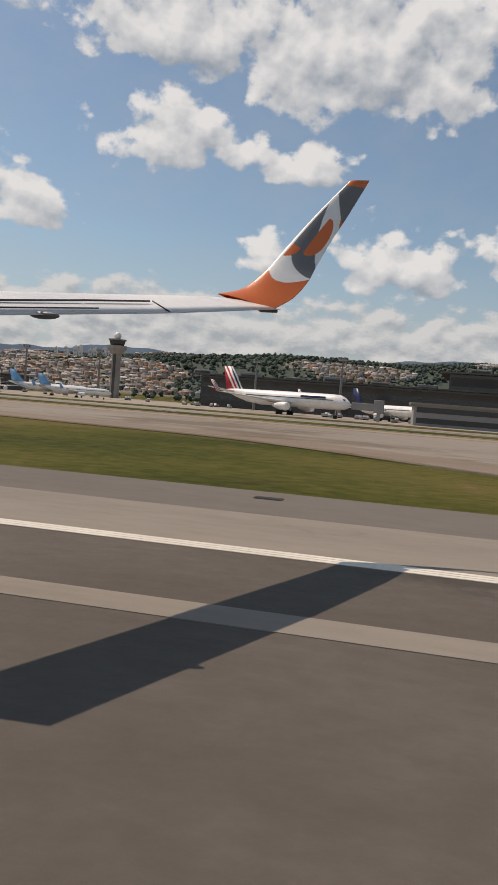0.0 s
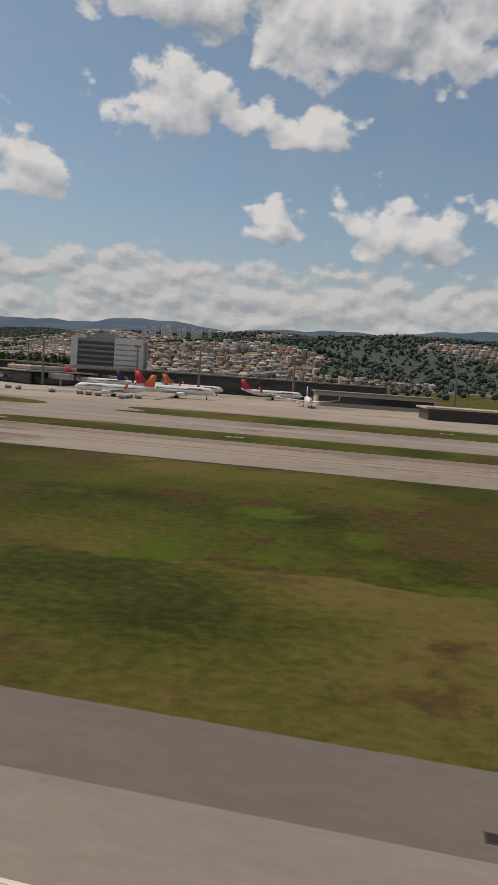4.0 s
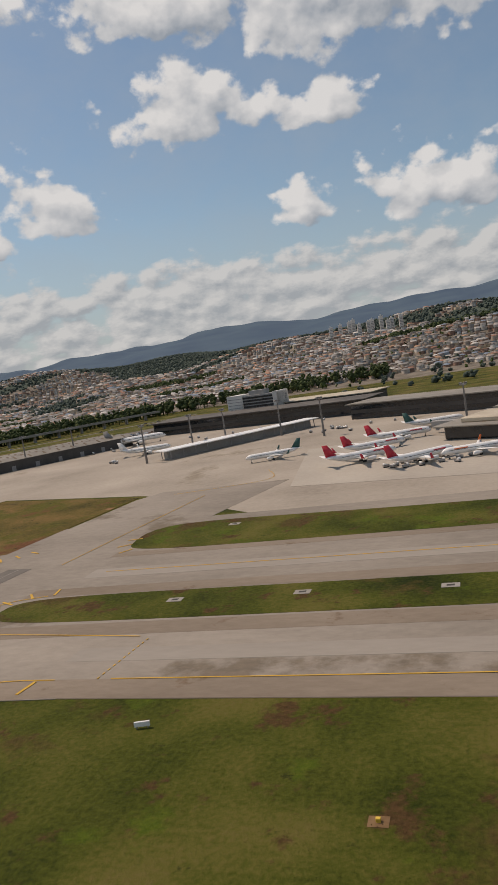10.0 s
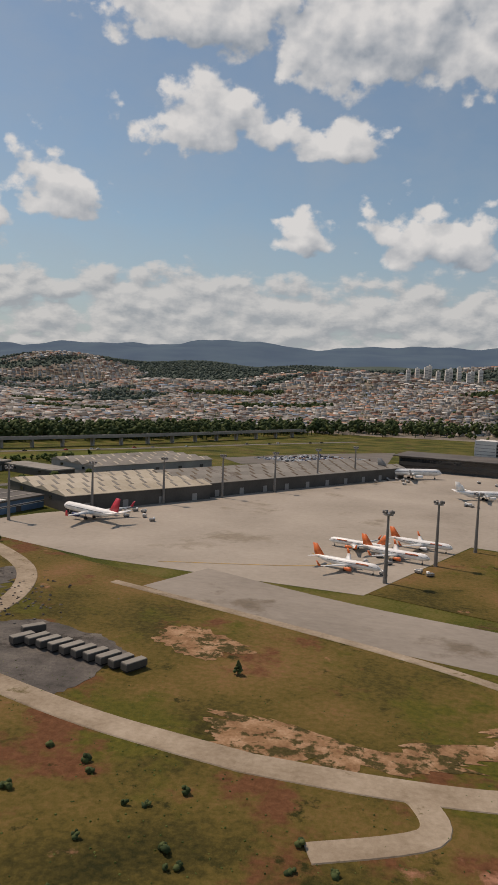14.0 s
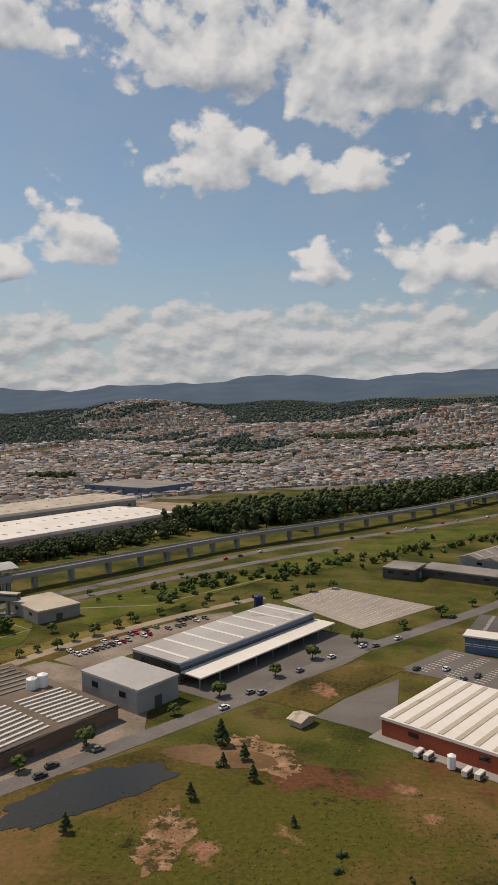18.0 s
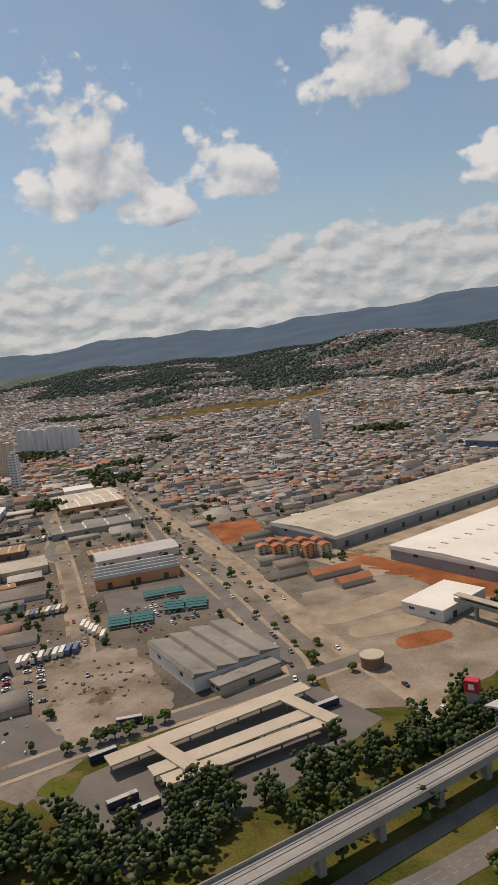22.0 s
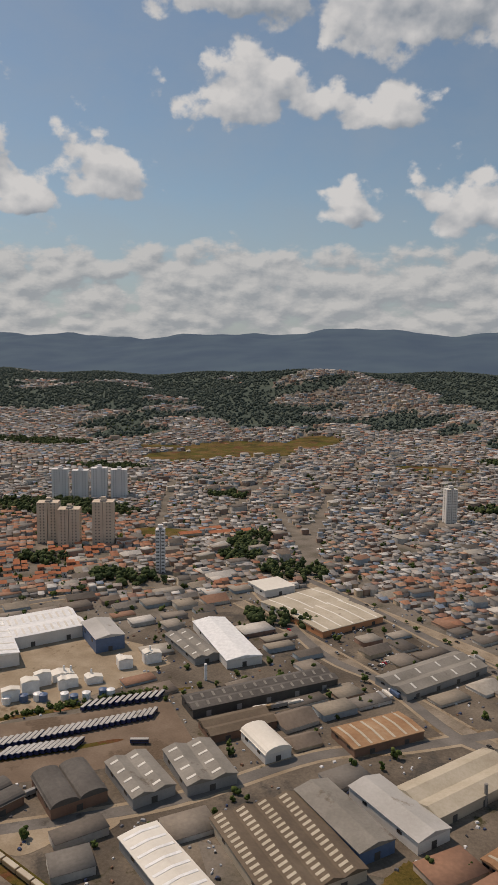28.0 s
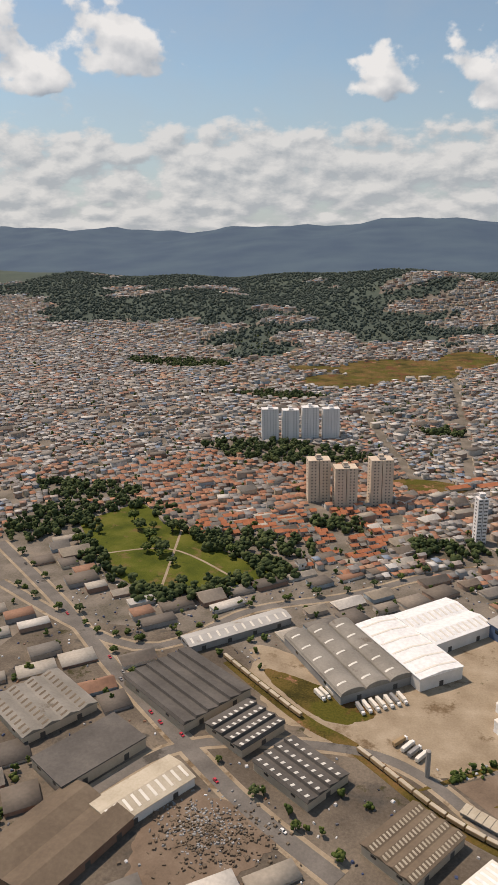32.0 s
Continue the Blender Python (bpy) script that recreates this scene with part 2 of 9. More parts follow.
def palette(name, cols, rough=0.85, dirt=0.25, tone=1.0):
    """One colour of the list for each joined piece, with dirt."""
    m, n, l, b = material(name, rough)
    ramp = n.new("ShaderNodeValToRGB")
    ramp.color_ramp.interpolation = "CONSTANT"
    e = ramp.color_ramp.elements
    while len(e) < len(cols):
        e.new(0.5)
    for i, (s, c) in enumerate(zip(e, cols)):
        s.position, s.color = i / len(cols), (*[v * tone for v in c], 1)
    geo = n.new("ShaderNodeNewGeometry")
    l.new(geo.outputs["Random Per Island"], ramp.inputs[0])
    noise_tex = n.new("ShaderNodeTexNoise")
    noise_tex.inputs["Scale"].default_value, noise_tex.inputs["Detail"].default_value = 1.1, 5
    l.new(geo.outputs["Position"], noise_tex.inputs["Vector"])
    mul = n.new("ShaderNodeMath")
    mul.operation, mul.inputs[1].default_value, mul.inputs[2].default_value = "MULTIPLY_ADD", dirt * 2.4, 1 - dirt * 1.4
    l.new(noise_tex.outputs["Fac"], mul.inputs[0])
    mix = n.new("ShaderNodeVectorMath")
    mix.operation = "SCALE"
    l.new(ramp.outputs[0], mix.inputs[0])
    l.new(mul.outputs[0], mix.inputs["Scale"])
    l.new(mix.outputs[0], b.inputs["Base Color"])
    return m


M = {}
M["grass"] = grain("grass", [(0.33, (0.016, 0.022, 0.004)), (0.42, (0.040, 0.049, 0.008)), (0.49, (0.073, 0.077, 0.013)), (0.56, (0.114, 0.101, 0.026)), (0.64, (0.151, 0.111, 0.041)), (0.74, (0.184, 0.127, 0.059))], 0.10, 2.6, 0.95, bump=0.7, spec=0.1, detail=12.0, stretch=(0.8, 1, 1), bare=[(0.57, 0.16, ((0.046, 0.036, 0.013), (0.110, 0.071, 0.027))), (0.655, 0.34, ((0.147, 0.080, 0.037), (0.257, 0.160, 0.082)))])
M["green_grass"] = grain("green_grass", [(0.34, (0.014, 0.021, 0.003)), (0.42, (0.033, 0.043, 0.005)), (0.50, (0.061, 0.070, 0.009)), (0.58, (0.098, 0.093, 0.019)), (0.68, (0.125, 0.100, 0.031))], 0.09, 2.6, 0.95, bump=0.8, spec=0.1, detail=12.0, bare=[(0.53, 0.06, ((0.043, 0.036, 0.009), (0.094, 0.065, 0.020))), (0.565, 0.2, ((0.039, 0.025, 0.009), (0.101, 0.057, 0.023))), (0.58, 0.11, ((0.043, 0.070, 0.006), (0.090, 0.116, 0.011))), (0.64, 0.42, ((0.016, 0.022, 0.005), (0.039, 0.044, 0.008)))])
M["dry_grass"] = grain("dry_grass", [(0.34, (0.075, 0.068, 0.014)), (0.45, (0.135, 0.115, 0.026)), (0.57, (0.20, 0.16, 0.045)), (0.70, (0.27, 0.20, 0.075))], 0.12, 1.6, 0.95, bump=0.4, spec=0.1, detail=11.0, bare=[(0.58, 0.14, ((0.06, 0.062, 0.012), (0.11, 0.10, 0.022)))])
M["field"] = grain("field", [(0.34, (0.025, 0.025, 0.007)), (0.42, (0.061, 0.050, 0.013)), (0.49, (0.104, 0.079, 0.020)), (0.56, (0.147, 0.098, 0.032)), (0.64, (0.192, 0.108, 0.050)), (0.74, (0.265, 0.145, 0.081))], 0.07, 1.6, 0.95, bump=0.8, spec=0.1, detail=12.0, bare=[(0.52, 0.05, ((0.049, 0.053, 0.009), (0.118, 0.104, 0.018))), (0.56, 0.075, ((0.084, 0.038, 0.017), (0.167, 0.075, 0.036))), (0.62, 0.12, ((0.196, 0.091, 0.050), (0.392, 0.207, 0.135))), (0.61, 0.3, ((0.017, 0.020, 0.005), (0.045, 0.041, 0.011)))])
M["lawn"] = grain("lawn", [(0.34, (0.038, 0.053, 0.009)), (0.5, (0.081, 0.097, 0.013)), (0.66, (0.138, 0.134, 0.028))], 0.10, 1.8, 0.95, spec=0.1, detail=11.0, bump=0.5, bare=[(0.57, 0.12, ((0.095, 0.081, 0.023), (0.180, 0.129, 0.052))), (0.62, 0.34, ((0.024, 0.033, 0.008), (0.052, 0.063, 0.013)))])
# ground under the hill woods, its green paled and blued to imitate haze
M["forest_hazed"] = grain("forest_hazed", [(0.3, (0.060, 0.080, 0.068)), (0.55, (0.078, 0.100, 0.080)), (0.75, (0.10, 0.118, 0.086))], 0.02, 0.16, 0.95, bump=0.4, spec=0.1)
M["town_ground"] = grain("town_ground", [(0.3, (0.05, 0.055, 0.03)), (0.42, (0.13, 0.115, 0.09)), (0.55, (0.20, 0.175, 0.145)), (0.7, (0.28, 0.235, 0.18))], 0.09, 1.2, 0.95, spec=0.1, detail=10.0)
M["asphalt"] = grain("asphalt", [(0.3, (0.11, 0.10, 0.088)), (0.7, (0.18, 0.163, 0.142))], 0.18, 3.0, 0.9, bump=0.1, spec=0.2, detail=9.0, stretch=(0.4, 1, 1))
M["asphalt_dark"] = grain("asphalt_dark", [(0.3, (0.045, 0.042, 0.04)), (0.7, (0.075, 0.07, 0.065))], 0.2, 3.0, 0.9, spec=0.2, stretch=(0.3, 1, 1))
M["runway"] = grain("runway", [(0.3, (0.080, 0.070, 0.058)), (0.5, (0.105, 0.093, 0.079)), (0.7, (0.145, 0.128, 0.109))], 0.5, 7.0, 0.9, bump=0.25, spec=0.2, detail=11.0, stretch=(0.6, 1, 1), bare=[(0.58, 0.25, ((0.055, 0.048, 0.04), (0.085, 0.075, 0.064))), (0.70, 1.4, ((0.04, 0.035, 0.03), (0.06, 0.052, 0.045)))])
M["shoulder"] = grain("shoulder", [(0.3, (0.19, 0.17, 0.142)), (0.7, (0.29, 0.262, 0.222))], 0.3, 6.0, 0.9, spec=0.2, detail=11.0, stretch=(0.3, 1, 1), bare=[(0.62, 0.5, ((0.15, 0.13, 0.105), (0.22, 0.19, 0.155)))])
M["taxiway"] = grain("taxiway", [(0.3, (0.17, 0.148, 0.122)), (0.45, (0.225, 0.198, 0.165)), (0.58, (0.275, 0.243, 0.204)), (0.72, (0.33, 0.292, 0.245))], 0.07, 1.2, 0.9, bump=0.08, spec=0.2, detail=10.0, stretch=(0.5, 1, 1), bare=[(0.56, 0.045, ((0.125, 0.105, 0.08), (0.19, 0.155, 0.115))), (0.66, 0.2, ((0.10, 0.085, 0.068), (0.15, 0.13, 0.10)))])
M["apron"] = grain("apron", [(0.28, (0.21, 0.18, 0.146)), (0.42, (0.29, 0.254, 0.208)), (0.58, (0.35, 0.308, 0.255)), (0.72, (0.41, 0.362, 0.30))], 0.05, 0.9, 0.9, bump=0.05, spec=0.2, detail=10.0, bare=[(0.575, 0.04, ((0.19, 0.16, 0.12), (0.27, 0.23, 0.175))), (0.68, 0.22, ((0.10, 0.088, 0.07), (0.17, 0.148, 0.12)))])
M["apron_pale"] = grain("apron_pale", [(0.3, (0.30, 0.27, 0.23)), (0.7, (0.42, 0.38, 0.32))], 0.06, 1.0, 0.9, spec=0.2)
M["soil"] = grain("soil", [(0.3, (0.09, 0.058, 0.03)), (0.5, (0.155, 0.095, 0.048)), (0.7, (0.24, 0.155, 0.085))], 0.16, 1.9, 0.95, spec=0.1, detail=10.0, bump=0.5)
M["soil_red"] = grain("soil_red", [(0.3, (0.11, 0.04, 0.018)), (0.45, (0.22, 0.076, 0.03)), (0.58, (0.32, 0.12, 0.05)), (0.72, (0.40, 0.20, 0.11))], 0.12, 1.9, 0.95, spec=0.1, detail=11.0, bump=0.6, bare=[(0.62, 0.15, ((0.035, 0.04, 0.012), (0.09, 0.075, 0.025)))])
M["gravel"] = grain("gravel", [(0.34, (0.14, 0.115, 0.085)), (0.5, (0.24, 0.20, 0.152)), (0.66, (0.35, 0.295, 0.23))], 0.12, 1.8, 0.95, spec=0.1, detail=11.0, bare=[(0.58, 0.08, ((0.085, 0.064, 0.042), (0.17, 0.128, 0.086)))])
M["rubble"] = grain("rubble", [(0.3, (0.05, 0.047, 0.043)), (0.5, (0.11, 0.10, 0.09)), (0.7, (0.19, 0.17, 0.145))], 0.3, 2.5, 0.95, bump=0.9, spec=0.1, detail=11.0, bare=[(0.57, 0.14, ((0.02, 0.018, 0.016), (0.07, 0.062, 0.052)))])
M["street"] = grain("street", [(0.3, (0.10, 0.092, 0.082)), (0.5, (0.155, 0.142, 0.126)), (0.7, (0.22, 0.20, 0.175))], 0.14, 1.8, 0.9, spec=0.2, detail=11.0, bare=[(0.60, 0.09, ((0.055, 0.05, 0.043), (0.11, 0.10, 0.085)))])
M["sand"] = grain("sand", [(0.3, (0.22, 0.17, 0.115)), (0.5, (0.31, 0.25, 0.175)), (0.7, (0.42, 0.35, 0.26))], 0.14, 1.8, 0.95, spec=0.1, detail=11.0, bare=[(0.57, 0.07, ((0.12, 0.085, 0.05), (0.22, 0.16, 0.10))), (0.66, 0.16, ((0.04, 0.045, 0.018), (0.10, 0.09, 0.04)))])
M["track"] = grain("track", [(0.34, (0.19, 0.145, 0.098)), (0.5, (0.29, 0.235, 0.17)), (0.66, (0.40, 0.335, 0.255))], 0.2, 2.2, 0.95, spec=0.1, detail=11.0, bare=[(0.60, 0.25, ((0.10, 0.085, 0.04), (0.17, 0.13, 0.07)))])
M["taxi_shoulder"] = grain("taxi_shoulder", [(0.3, (0.16, 0.128, 0.096)), (0.5, (0.21, 0.172, 0.132)), (0.7, (0.265, 0.22, 0.172))], 0.1, 1.6, 0.9, spec=0.2, detail=11.0, stretch=(0.4, 1, 1), bare=[(0.60, 0.2, ((0.12, 0.085, 0.055), (0.18, 0.13, 0.09)))])
M["worn_pale"] = grain("worn_pale", [(0.3, (0.235, 0.21, 0.18)), (0.7, (0.32, 0.29, 0.25))], 0.12, 1.6, 0.9, spec=0.2, detail=11.0, stretch=(0.3, 1, 1))
M["scar"] = grain("scar", [(0.34, (0.16, 0.085, 0.042)), (0.5, (0.28, 0.165, 0.088)), (0.66, (0.45, 0.30, 0.19))], 0.5, 3.0, 0.95, spec=0.1, detail=12.0, bump=0.8, bare=[(0.50, 0.7, ((0.04, 0.034, 0.012), (0.10, 0.078, 0.028)))])
M["yard_ground"] = grain("yard_ground", [(0.34, (0.075, 0.062, 0.048)), (0.46, (0.12, 0.10, 0.078)), (0.56, (0.17, 0.142, 0.11)), (0.68, (0.25, 0.21, 0.16))], 0.06, 1.3, 0.95, spec=0.1, detail=12.0, bare=[(0.55, 0.05, ((0.06, 0.054, 0.046), (0.105, 0.094, 0.08))), (0.63, 0.12, ((0.035, 0.036, 0.016), (0.075, 0.066, 0.032)))])
M["teal_net"] = plain("teal_net", (0.03, 0.13, 0.13), 0.9)
M["ochre"] = plain("ochre", (0.34, 0.24, 0.13), 0.8)
M["bus_earth"] = grain("bus_earth", [(0.3, (0.13, 0.098, 0.07)), (0.5, (0.185, 0.138, 0.10)), (0.7, (0.25, 0.195, 0.145))], 0.14, 1.8, 0.95, spec=0.1, detail=11.0, bare=[(0.57, 0.06, ((0.10, 0.072, 0.05), (0.16, 0.12, 0.085)))])
M["water"] = plain("water", (0.022, 0.020, 0.013), 0.10, spec=0.35)
M["white_line"] = grain("white_line", [(0.3, (0.55, 0.52, 0.45)), (0.7, (0.78, 0.75, 0.66))], 0.8, 9, 0.8)
M["yellow_line"] = grain("yellow_line", [(0.3, (0.45, 0.26, 0.03)), (0.7, (0.62, 0.38, 0.05))], 0.8, 9, 0.8)
M["red_paint"] = plain("red_paint", (0.45, 0.11, 0.10), 0.8)
M["white"] = plain("white", (0.78, 0.78, 0.76), 0.35)
M["white_roof"] = grain("white_roof", [(0.3, (0.62, 0.58, 0.50)), (0.7, (0.80, 0.77, 0.69))], 0.08, 1.0, 0.6)
M["cream_roof"] = grain("cream_roof", [(0.3, (0.33, 0.28, 0.20)), (0.5, (0.45, 0.395, 0.30)), (0.7, (0.56, 0.50, 0.40))], 0.12, 1.4, 0.65, detail=9.0, bare=[(0.62, 0.15, ((0.20, 0.16, 0.11), (0.32, 0.26, 0.19)))])
M["grey_roof"] = grain("grey_roof", [(0.3, (0.16, 0.148, 0.125)), (0.5, (0.23, 0.213, 0.183)), (0.7, (0.31, 0.288, 0.25))], 0.13, 1.4, 0.75, detail=9.0, bare=[(0.60, 0.14, ((0.11, 0.095, 0.075), (0.19, 0.16, 0.125)))])
M["dark_roof"] = grain("dark_roof", [(0.3, (0.064, 0.058, 0.051)), (0.5, (0.102, 0.093, 0.083)), (0.7, (0.153, 0.138, 0.121))], 0.1, 1.0, 0.8)
M["brown_roof"] = grain("brown_roof", [(0.3, (0.096, 0.074, 0.053)), (0.5, (0.141, 0.107, 0.074)), (0.7, (0.192, 0.152, 0.107))], 0.1, 1.0, 0.85)
M["rust_roof"] = grain("rust_roof", [(0.3, (0.24, 0.12, 0.06)), (0.5, (0.32, 0.19, 0.10)), (0.7, (0.42, 0.30, 0.19))], 0.12, 1.0, 0.85)
M["metal_roof"] = grain("metal_roof", [(0.3, (0.34, 0.325, 0.295)), (0.7, (0.50, 0.485, 0.455))], 0.12, 1.4, 0.5, detail=9.0, bare=[(0.63, 0.15, ((0.20, 0.17, 0.13), (0.32, 0.28, 0.23)))])
M["blue_roof"] = plain("blue_roof", (0.10, 0.17, 0.28), 0.6)
M["terracotta"] = grain("terracotta", [(0.3, (0.30, 0.10, 0.045)), (0.7, (0.50, 0.20, 0.10))], 0.3, 3.0, 0.9)
M["red_wall"] = grain("red_wall", [(0.3, (0.24, 0.050, 0.025)), (0.7, (0.34, 0.085, 0.045))], 0.2, 2.0, 0.6)
M["orange_wall"] = grain("orange_wall", [(0.3, (0.50, 0.22, 0.10)), (0.7, (0.62, 0.30, 0.15))], 0.2, 2.0, 0.7)
M["white_wall"] = grain("white_wall", [(0.3, (0.55, 0.53, 0.49)), (0.7, (0.74, 0.72, 0.68))], 0.2, 2.0, 0.8)
M["beige_wall"] = grain("beige_wall", [(0.3, (0.38, 0.32, 0.24)), (0.7, (0.52, 0.45, 0.35))], 0.2, 2.0, 0.8)
M["tower_beige"] = grain("tower_beige", [(0.3, (0.52, 0.42, 0.32)), (0.7, (0.66, 0.56, 0.44))], 0.2, 2.0, 0.8)
M["tower_white"] = grain("tower_white", [(0.3, (0.62, 0.61, 0.60)), (0.7, (0.78, 0.77, 0.75))], 0.2, 2.0, 0.8)
M["grey_wall"] = grain("grey_wall", [(0.3, (0.22, 0.22, 0.215)), (0.7, (0.34, 0.335, 0.32))], 0.2, 2.0, 0.8)
M["dark_wall"] = grain("dark_wall", [(0.3, (0.05, 0.047, 0.044)), (0.7, (0.10, 0.094, 0.086))], 0.2, 2.0, 0.6)
M["brick_wall"] = grain("brick_wall", [(0.3, (0.17, 0.10, 0.07)), (0.7, (0.26, 0.16, 0.11))], 0.3, 3.0, 0.9)
M["blue_wall"] = plain("blue_wall", (0.09, 0.14, 0.24), 0.5)
M["teal_wall"] = plain("teal_wall", (0.075, 0.135, 0.215), 0.5)
M["concrete"] = grain("concrete", [(0.3, (0.22, 0.205, 0.185)), (0.7, (0.34, 0.32, 0.29))], 0.2, 2.5, 0.85)
M["steel"] = plain("steel", (0.30, 0.30, 0.30), 0.4, 0.6)
M["pole"] = plain("pole", (0.20, 0.19, 0.18), 0.5, 0.4)
M["skylight"] = plain("skylight", (0.62, 0.60, 0.54), 0.35)
M["glass"] = plain("glass", (0.018, 0.022, 0.027), 0.08, 0.0, 0.3, spec=0.7)
M["dim_glass"] = plain("dim_glass", (0.13, 0.128, 0.125), 0.25, spec=0.6)
M["tyre"] = plain("tyre", (0.02, 0.02, 0.02), 0.8)
M["orange"] = plain("orange", (0.66, 0.16, 0.045), 0.35, spread=0.06)
M["winglet_grey"] = plain("winglet_grey", (0.15, 0.155, 0.16), 0.4, spread=0.06)
M["red"] = plain("red", (0.48, 0.03, 0.05), 0.4)
tm, tn_, tl_, tb_ = material("tail_stripes", 0.4)
tc_, tw_, tr_ = tn_.new("ShaderNodeTexCoord"), tn_.new("ShaderNodeMapping"), tn_.new("ShaderNodeValToRGB")
tsep = tn_.new("ShaderNodeSeparateXYZ")
tl_.new(tc_.outputs["Generated"], tw_.inputs["Vector"])
tl_.new(tw_.outputs[0], tsep.inputs[0])
tadd = tn_.new("ShaderNodeMath")
tadd.operation, tadd.inputs[1].default_value = "MULTIPLY_ADD", 0.55
tl_.new(tsep.outputs[2], tadd.inputs[0])
tl_.new(tsep.outputs[0], tadd.inputs[2])
tl_.new(tadd.outputs[0], tr_.inputs[0])
tr_.color_ramp.interpolation = "CONSTANT"
for _ in range(6):
    tr_.color_ramp.elements.new(0.5)
for q, (p, c) in zip(tr_.color_ramp.elements, ((0, (0.42, 0.03, 0.05)), (0.52, (0.75, 0.75, 0.73)), (0.62, (0.42, 0.03, 0.05)), (0.70, (0.75, 0.75, 0.73)), (0.80, (0.02, 0.03, 0.09)), (0.88, (0.75, 0.75, 0.73)), (0.96, (0.02, 0.03, 0.09)), (1.0, (0.02, 0.03, 0.09)))):
    q.position, q.color = p, (*c, 1)
tl_.new(tr_.outputs[0], tb_.inputs["Base Color"])
M["tail_stripes"] = tm
M["navy"] = plain("navy", (0.02, 0.03, 0.10), 0.4)
M["sky_blue"] = plain("sky_blue", (0.16, 0.36, 0.60), 0.4)
M["dark_green"] = plain("dark_green", (0.03, 0.10, 0.09), 0.6)
M["yellow"] = plain("yellow", (0.62, 0.42, 0.05), 0.5)
M["bark"] = plain("bark", (0.11, 0.085, 0.06), 0.9)
M["leaf"] = grain("leaf", [(0.3, (0.034, 0.056, 0.012)), (0.55, (0.062, 0.092, 0.020)), (0.8, (0.11, 0.130, 0.034))], 0.3, 2.0, 0.85, island=0.6, spec=0.2)
M["leaf_dark"] = grain("leaf_dark", [(0.3, (0.036, 0.054, 0.022)), (0.55, (0.058, 0.080, 0.030)), (0.8, (0.095, 0.115, 0.042))], 0.2, 1.5, 0.9, island=0.6, spec=0.15)
# leaf of the distant woods: aerial haze mixed in as paler, bluer green
M["leaf_hazed"] = grain("leaf_hazed", [(0.3, (0.062, 0.082, 0.072)), (0.55, (0.080, 0.102, 0.084)), (0.8, (0.105, 0.122, 0.092))], 0.03, 0.4, 0.95, island=0.4, spec=0.1)
M["house_wall"] = palette("house_wall", [(0.48, 0.44, 0.39), (0.30, 0.19, 0.14), (0.56, 0.53, 0.48), (0.36, 0.26, 0.20), (0.66, 0.63, 0.58), (0.33, 0.32, 0.31), (0.50, 0.40, 0.28), (0.36, 0.24, 0.18), (0.50, 0.48, 0.44), (0.34, 0.40, 0.44), (0.42, 0.35, 0.29), (0.58, 0.50, 0.38)], tone=0.92)
M["house_roof"] = palette("house_roof", [(0.25, 0.24, 0.225), (0.32, 0.17, 0.115), (0.30, 0.29, 0.275), (0.19, 0.18, 0.17), (0.36, 0.31, 0.27), (0.36, 0.345, 0.325), (0.23, 0.20, 0.175), (0.29, 0.17, 0.125), (0.58, 0.56, 0.52), (0.22, 0.21, 0.20), (0.28, 0.25, 0.22), (0.33, 0.32, 0.30), (0.42, 0.26, 0.17), (0.20, 0.25, 0.32), (0.45, 0.43, 0.40), (0.20, 0.19, 0.175)], tone=1.02)
M["tile_roof"] = palette("tile_roof", [(0.40, 0.19, 0.11), (0.36, 0.18, 0.11), (0.45, 0.24, 0.15), (0.32, 0.30, 0.28), (0.36, 0.16, 0.09), (0.30, 0.28, 0.26), (0.43, 0.22, 0.13), (0.22, 0.20, 0.18)], tone=0.95)
M["shed_roof"] = palette("shed_roof", [(0.15, 0.125, 0.10), (0.24, 0.205, 0.165), (0.11, 0.095, 0.08), (0.31, 0.275, 0.225), (0.19, 0.15, 0.115), (0.40, 0.365, 0.31), (0.27, 0.15, 0.095), (0.20, 0.18, 0.155), (0.14, 0.12, 0.10), (0.28, 0.24, 0.185), (0.17, 0.155, 0.135), (0.52, 0.49, 0.44)])
M["car_paint"] = palette("car_paint", [(0.6, 0.6, 0.6), (0.03, 0.03, 0.035), (0.32, 0.33, 0.34), (0.55, 0.55, 0.54), (0.12, 0.12, 0.13), (0.22, 0.12, 0.07), (0.65, 0.65, 0.64), (0.05, 0.07, 0.14)], 0.3, 0.05)

# ---- building blocks ----
GOLD = 2.399963


def mesh_of(name, bm, mat):
    me = bpy.data.meshes.new(name)
    bm.to_mesh(me)
    bm.free()
    for m in mat if isinstance(mat, (list, tuple)) else (mat,):
        me.materials.append(M[m])
    return me


def part(name, bm, mat, parent=None, label="", me=None):
    ob = new(name, me or mesh_of(name, bm, mat))
    ob.parent = parent
    return tagged(ob, label)


def thing(name, m, label, category, group="", kind=""):
    ob = new(name)
    ob.matrix_basis = m
    return tagged(ob, label, category, group, kind)


def add_box(bm, x0, x1, y0, y1, z0, z1, mi=0, m=None):
    v = [bm.verts.new(m @ Vector(p) if m else p) for p in ((x0, y0, z0), (x1, y0, z0), (x1, y1, z0), (x0, y1, z0), (x0, y0, z1), (x1, y0, z1), (x1, y1, z1), (x0, y1, z1))]
    for f in ((3, 2, 1, 0), (4, 5, 6, 7), (0, 1, 5, 4), (1, 2, 6, 5), (2, 3, 7, 6), (3, 0, 4, 7)):
        bm.faces.new([v[i] for i in f]).material_index = mi
    return v


